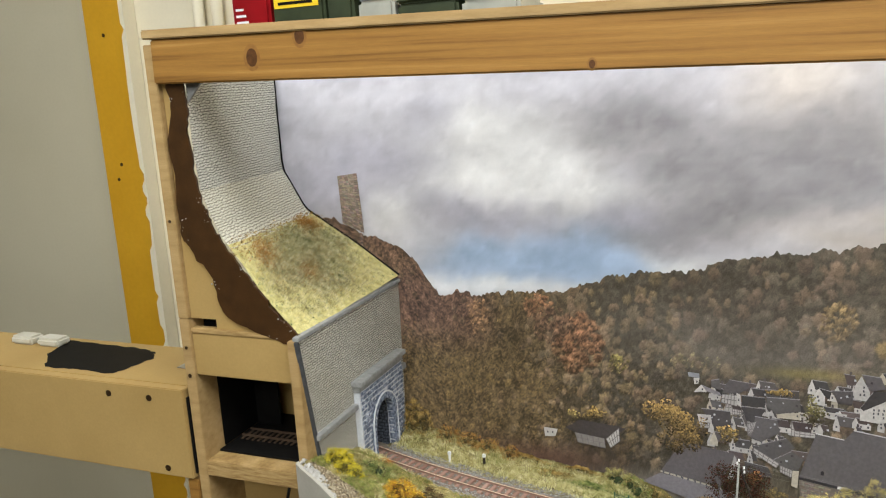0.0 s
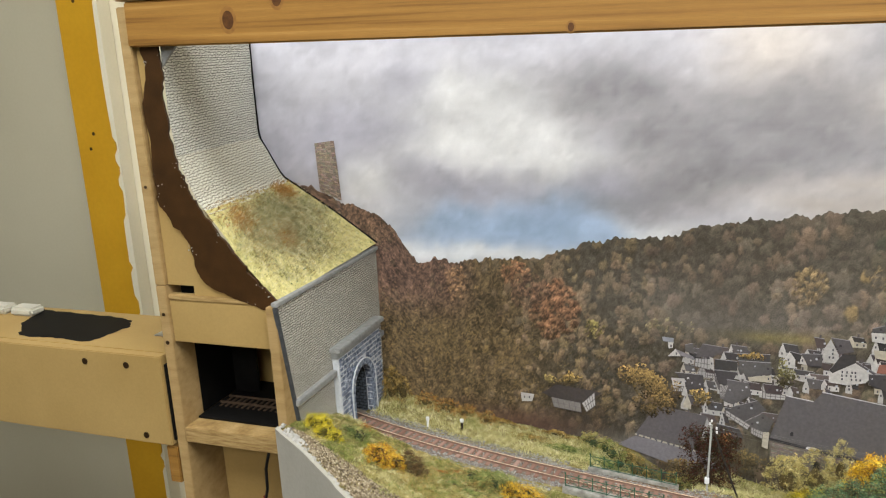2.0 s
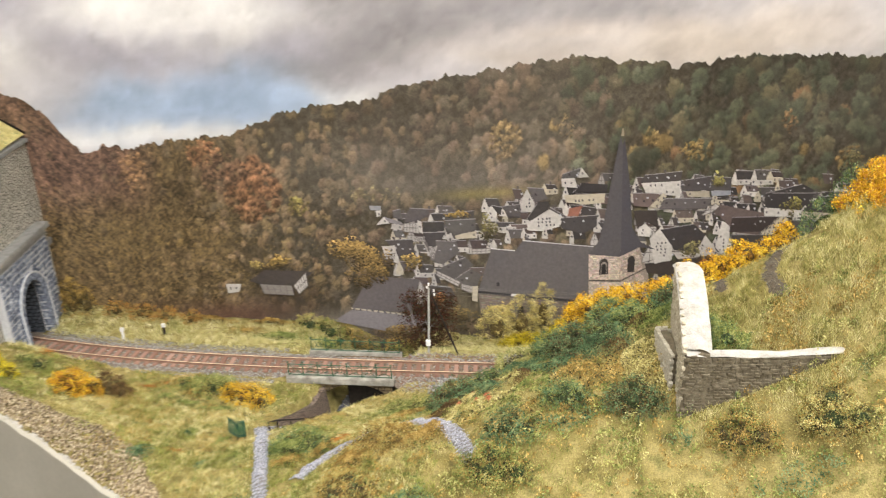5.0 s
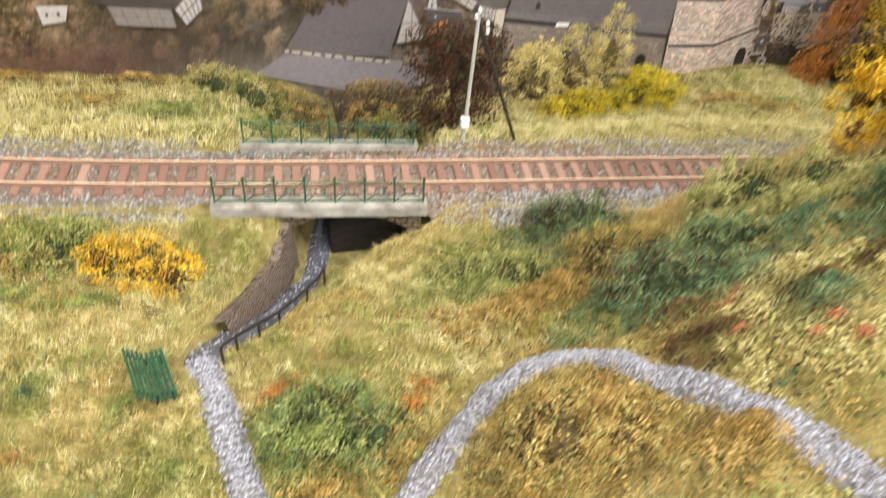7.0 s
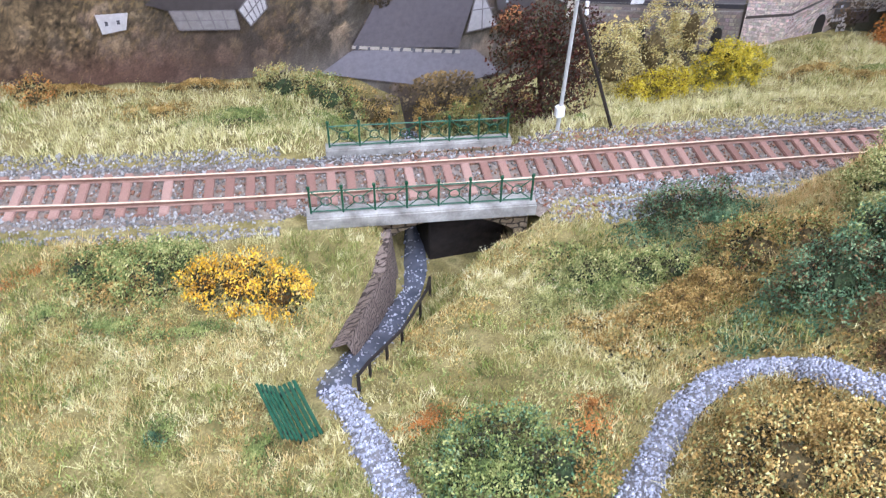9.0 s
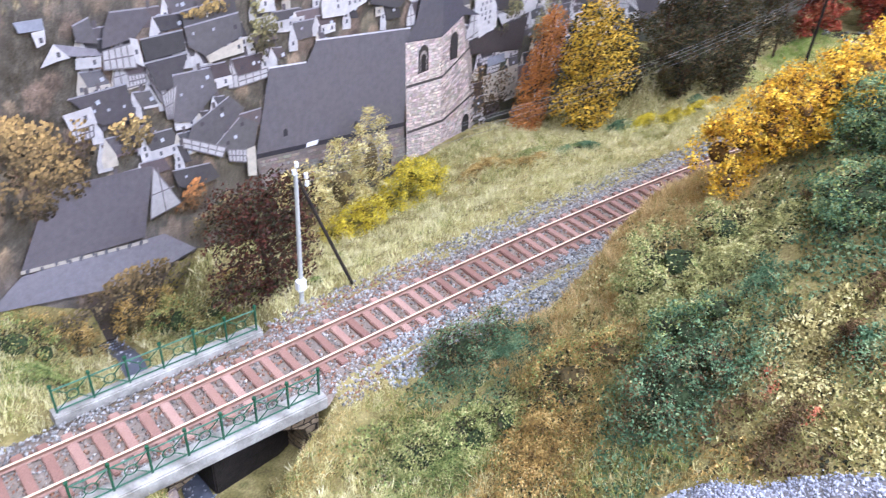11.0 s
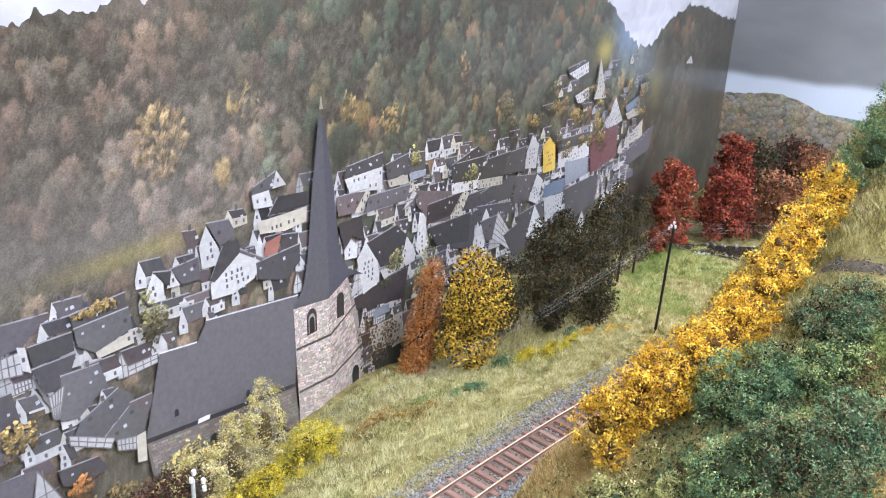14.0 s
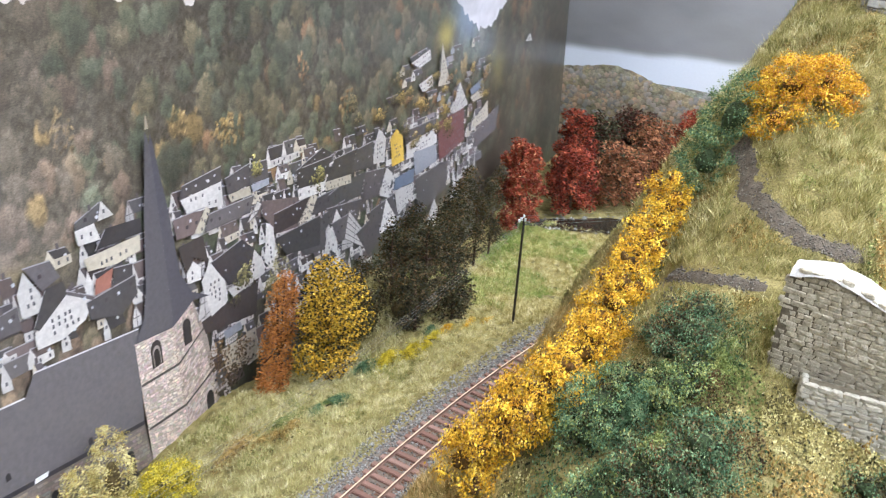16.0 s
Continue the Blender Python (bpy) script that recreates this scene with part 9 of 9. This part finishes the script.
meadow("dry_grass", 220000, (-0.256, 0.13, -0.30, 0.02), 0.0022, GRASS_DRY, "short dry yellow static grass", lambda x, y: not_gravel(x, y) & ~greenish(x, y), 0.45, FINE)
meadow("green_grass", 210000, (-0.256, 0.13, -0.30, 0.02), 0.0028, GRASS_GREEN, "patches of greener static grass", lambda x, y: not_gravel(x, y) & greenish(x, y), 0.42, FINE)
meadow("brown_grass", 130000, (-0.256, 0.13, -0.30, 0.02), 0.0022, GRASS_BROWN, "tawny withered static grass", lambda x, y: not_gravel(x, y) & tawny(x, y), 0.5, FINE)
meadow("short_grass", 80000, (-0.16, 0.20, -0.23, 0.0), 0.0017, GRASS_MIXED, "short matted static grass between the tufts", not_gravel, 0.7, 0.00023)
meadow("dry_grass", 85000, (0.08, 0.50, -0.34, 0.0), 0.0022, GRASS_DRY, "dry static grass on the hillside", lambda x, y: ~greenish(x, y), 0.45, FINE)
meadow("green_grass", 95000, (0.08, 0.56, -0.36, -0.02), 0.0026, GRASS_GREEN, "green static grass on the hillside", greenish, 0.45, FINE)
meadow("hill_grass", 45000, (0.28, 0.48, -0.27, -0.11), 0.0036, GRASS_PALE, "pale straw grass on the hilltop", lambda x, y: cloudy(x, y, 30, 71, 3) > 0.42, 0.5, 0.00018)
meadow("hill_grass", 60000, (0.28, 0.48, -0.27, -0.11), 0.0030, GRASS_MIXED, "yellow-green static grass on the hilltop", lambda x, y: x > 0, 0.5, 0.00018)
meadow("hill_grass", 45000, (0.38, 0.72, -0.10, 0.07), 0.0028, GRASS_DRY, "dry grass beside the far end of the track", lambda x, y: x > 0, 0.8, 0.00026)
meadow("brown_grass", 95000, (0.15, 0.44, -0.11, -0.025), 0.0034, GRASS_BROWN, "brown dry grass on the steep cutting slope", lambda x, y: y > -0.098, 0.45, FINE)
meadow("dry_grass", 105000, (-0.25, 0.60, 0.02, 0.155), 0.0036, GRASS_PALE, "tall pale dry grass behind the track", lambda x, y: x > -1, 0.4, 0.00023)
meadow("green_grass", 55000, (-0.25, 0.60, 0.05, 0.155), 0.0030, GRASS_GREEN, "green grass behind the track", lambda x, y: greenish(x, y) & (cloudy(x, y, 40, 91, 2) > 0.5), 0.7, 0.00022)
meadow("field_grass", 70000, (0.60, 1.0, -0.06, 0.14), 0.0040, FIELD_GREEN, "green meadow beyond the line", lambda x, y: (cloudy(x, y, 14, 7, 2) > 0.34) & (y > 0.014 + 0.02 * cloudy(x, y, 60, 9, 2)))
meadow("field_grass", 60000, (0.56, 1.0, -0.06, 0.14), 0.0040, GRASS_DRY, "yellow meadow beyond the line", lambda x, y: cloudy(x, y, 14, 7, 2) <= 0.58)
def tufts(name, count, box, each, height, material, label, want):
    """Small sheaves of longer fibres that stand out of the turf."""
    tx_, ty_ = rng.uniform(box[0], box[1], count), rng.uniform(box[2], box[3], count)
    keep = want(tx_, ty_) & free_of_track(tx_, ty_, 0.028) & off_paths(tx_, ty_, 0.002) & (ty_ > level(EDGE, tx_) + 0.004)
    tx_, ty_ = tx_[keep], ty_[keep]
    wide = rng.uniform(0.0006, 0.0022, len(tx_))
    x = (tx_[:, None] + rng.normal(0, 1, (len(tx_), each)) * wide[:, None]).ravel()
    y = (ty_[:, None] + rng.normal(0, 1, (len(tx_), each)) * wide[:, None]).ravel()
    tagged(blades(name, x, y, height, material, 0.45, 0.00016), label, "grass", kind="stuff")


tufts("grass_tuft", 3000, (-0.20, 0.12, -0.28, 0.0), 26, 0.0034, GRASS_PALE, "pale straw tufts standing out of the meadow", lambda x, y: not_gravel(x, y) & (cloudy(x, y, 40, 301, 2) > 0.48))
tufts("grass_tuft", 900, (-0.20, 0.14, -0.28, 0.0), 26, 0.0034, FIELD_GREEN, "fresh green tufts in the meadow", lambda x, y: not_gravel(x, y) & (cloudy(x, y, 34, 311, 2) > 0.56))
tufts("grass_tuft", 1100, (0.28, 0.46, -0.25, -0.11), 26, 0.0038, GRASS_MIXED, "shaggy tufts on the hilltop", lambda x, y: cloudy(x, y, 60, 321, 2) > 0.45)
tufts("grass_tuft", 500, (0.28, 0.46, -0.25, -0.11), 22, 0.0030, GRASS_BROWN, "withered brown tufts on the hilltop", lambda x, y: cloudy(x, y, 44, 331, 2) > 0.55)

# grass on the tunnel slope
slope_sorts = ((GRASS_DRY, 12000, 0.0034, "pale dry grass on the tunnel slope", 0.0, 0.66), (GRASS_BLEACHED, 40000, 0.0036, "pale yellow-green grass on the tunnel slope", 0.0, 1.0), (GRASS_GREEN, 12000, 0.0030, "olive grass on the tunnel slope", 0.56, 1.0), (GRASS_BROWN, 12000, 0.0032, "tawny grass on the tunnel slope", 0.30, 0.46))
for material, n, tall, text, low, high in slope_sorts:
    s, v = rng.uniform(3.28, 6.0, n), rng.uniform(0, 1, n)
    tuft = rng.integers(0, n // 26, n)
    s, v = np.clip(0.45 * s + 0.55 * s[tuft] + rng.normal(0, 0.02, n), 3.25, 6), np.clip(0.45 * v + 0.55 * v[tuft] + rng.normal(0, 0.006, n), 0, 1)
    pts = np.array([slope_at(a, b) for a, b in zip(s, v)])
    band = cloudy(pts[:, 1], pts[:, 0], 55, 4, 3)
    pts = pts[(band > low) & (band < high)]
    ob = blades("slope_grass", pts[:, 0], pts[:, 1], tall, material, 1.1, 0.00030, lift=pts[:, 2])
    tagged(ob, text, "grass", kind="stuff")
for a, b, wide in ((3.85, 0.22, 1.0), (3.65, 0.80, 0.8), (4.85, 0.42, 0.7)):
    c = np.array(slope_at(a, b))
    n = 1300
    off = rng.normal(0, 1, (n, 2)) * (0.22 * wide, 0.06 * wide)
    pts = np.array([slope_at(min(6, max(3.2, a + p)), min(1, max(0, b + q))) for p, q in off])
    tagged(blades("slope_grass", pts[:, 0], pts[:, 1], 0.0050, GRASS_RUST, 0.9, 0.00030, lift=pts[:, 2]), "rust orange withered grass patch on the tunnel slope", "grass", kind="stuff")
dark_pts = np.array([slope_at(a, b) for a, b in zip(rng.uniform(3.4, 6, 700), rng.uniform(0, 1, 700))])
dark_pts = dark_pts[cloudy(dark_pts[:, 1], dark_pts[:, 0], 150, 14, 2) > 0.55]
tagged(leaves("slope_flock", dark_pts + (0.001, 0, 0.0012), 0.0010, LEAF_DARK), "dark green specks in the slope grass", "ground cover", kind="stuff")
edge_pts = np.array([slope_at(a, b) for a, b in zip(rng.uniform(3.2, 3.7, 900), rng.uniform(0, 1, 900))]) + rng.normal(0, 0.002, (900, 3))
tagged(leaves("slope_flock", edge_pts, 0.0012, LEAF_BROWN), "olive flock along the rock's foot", "ground cover", kind="stuff")
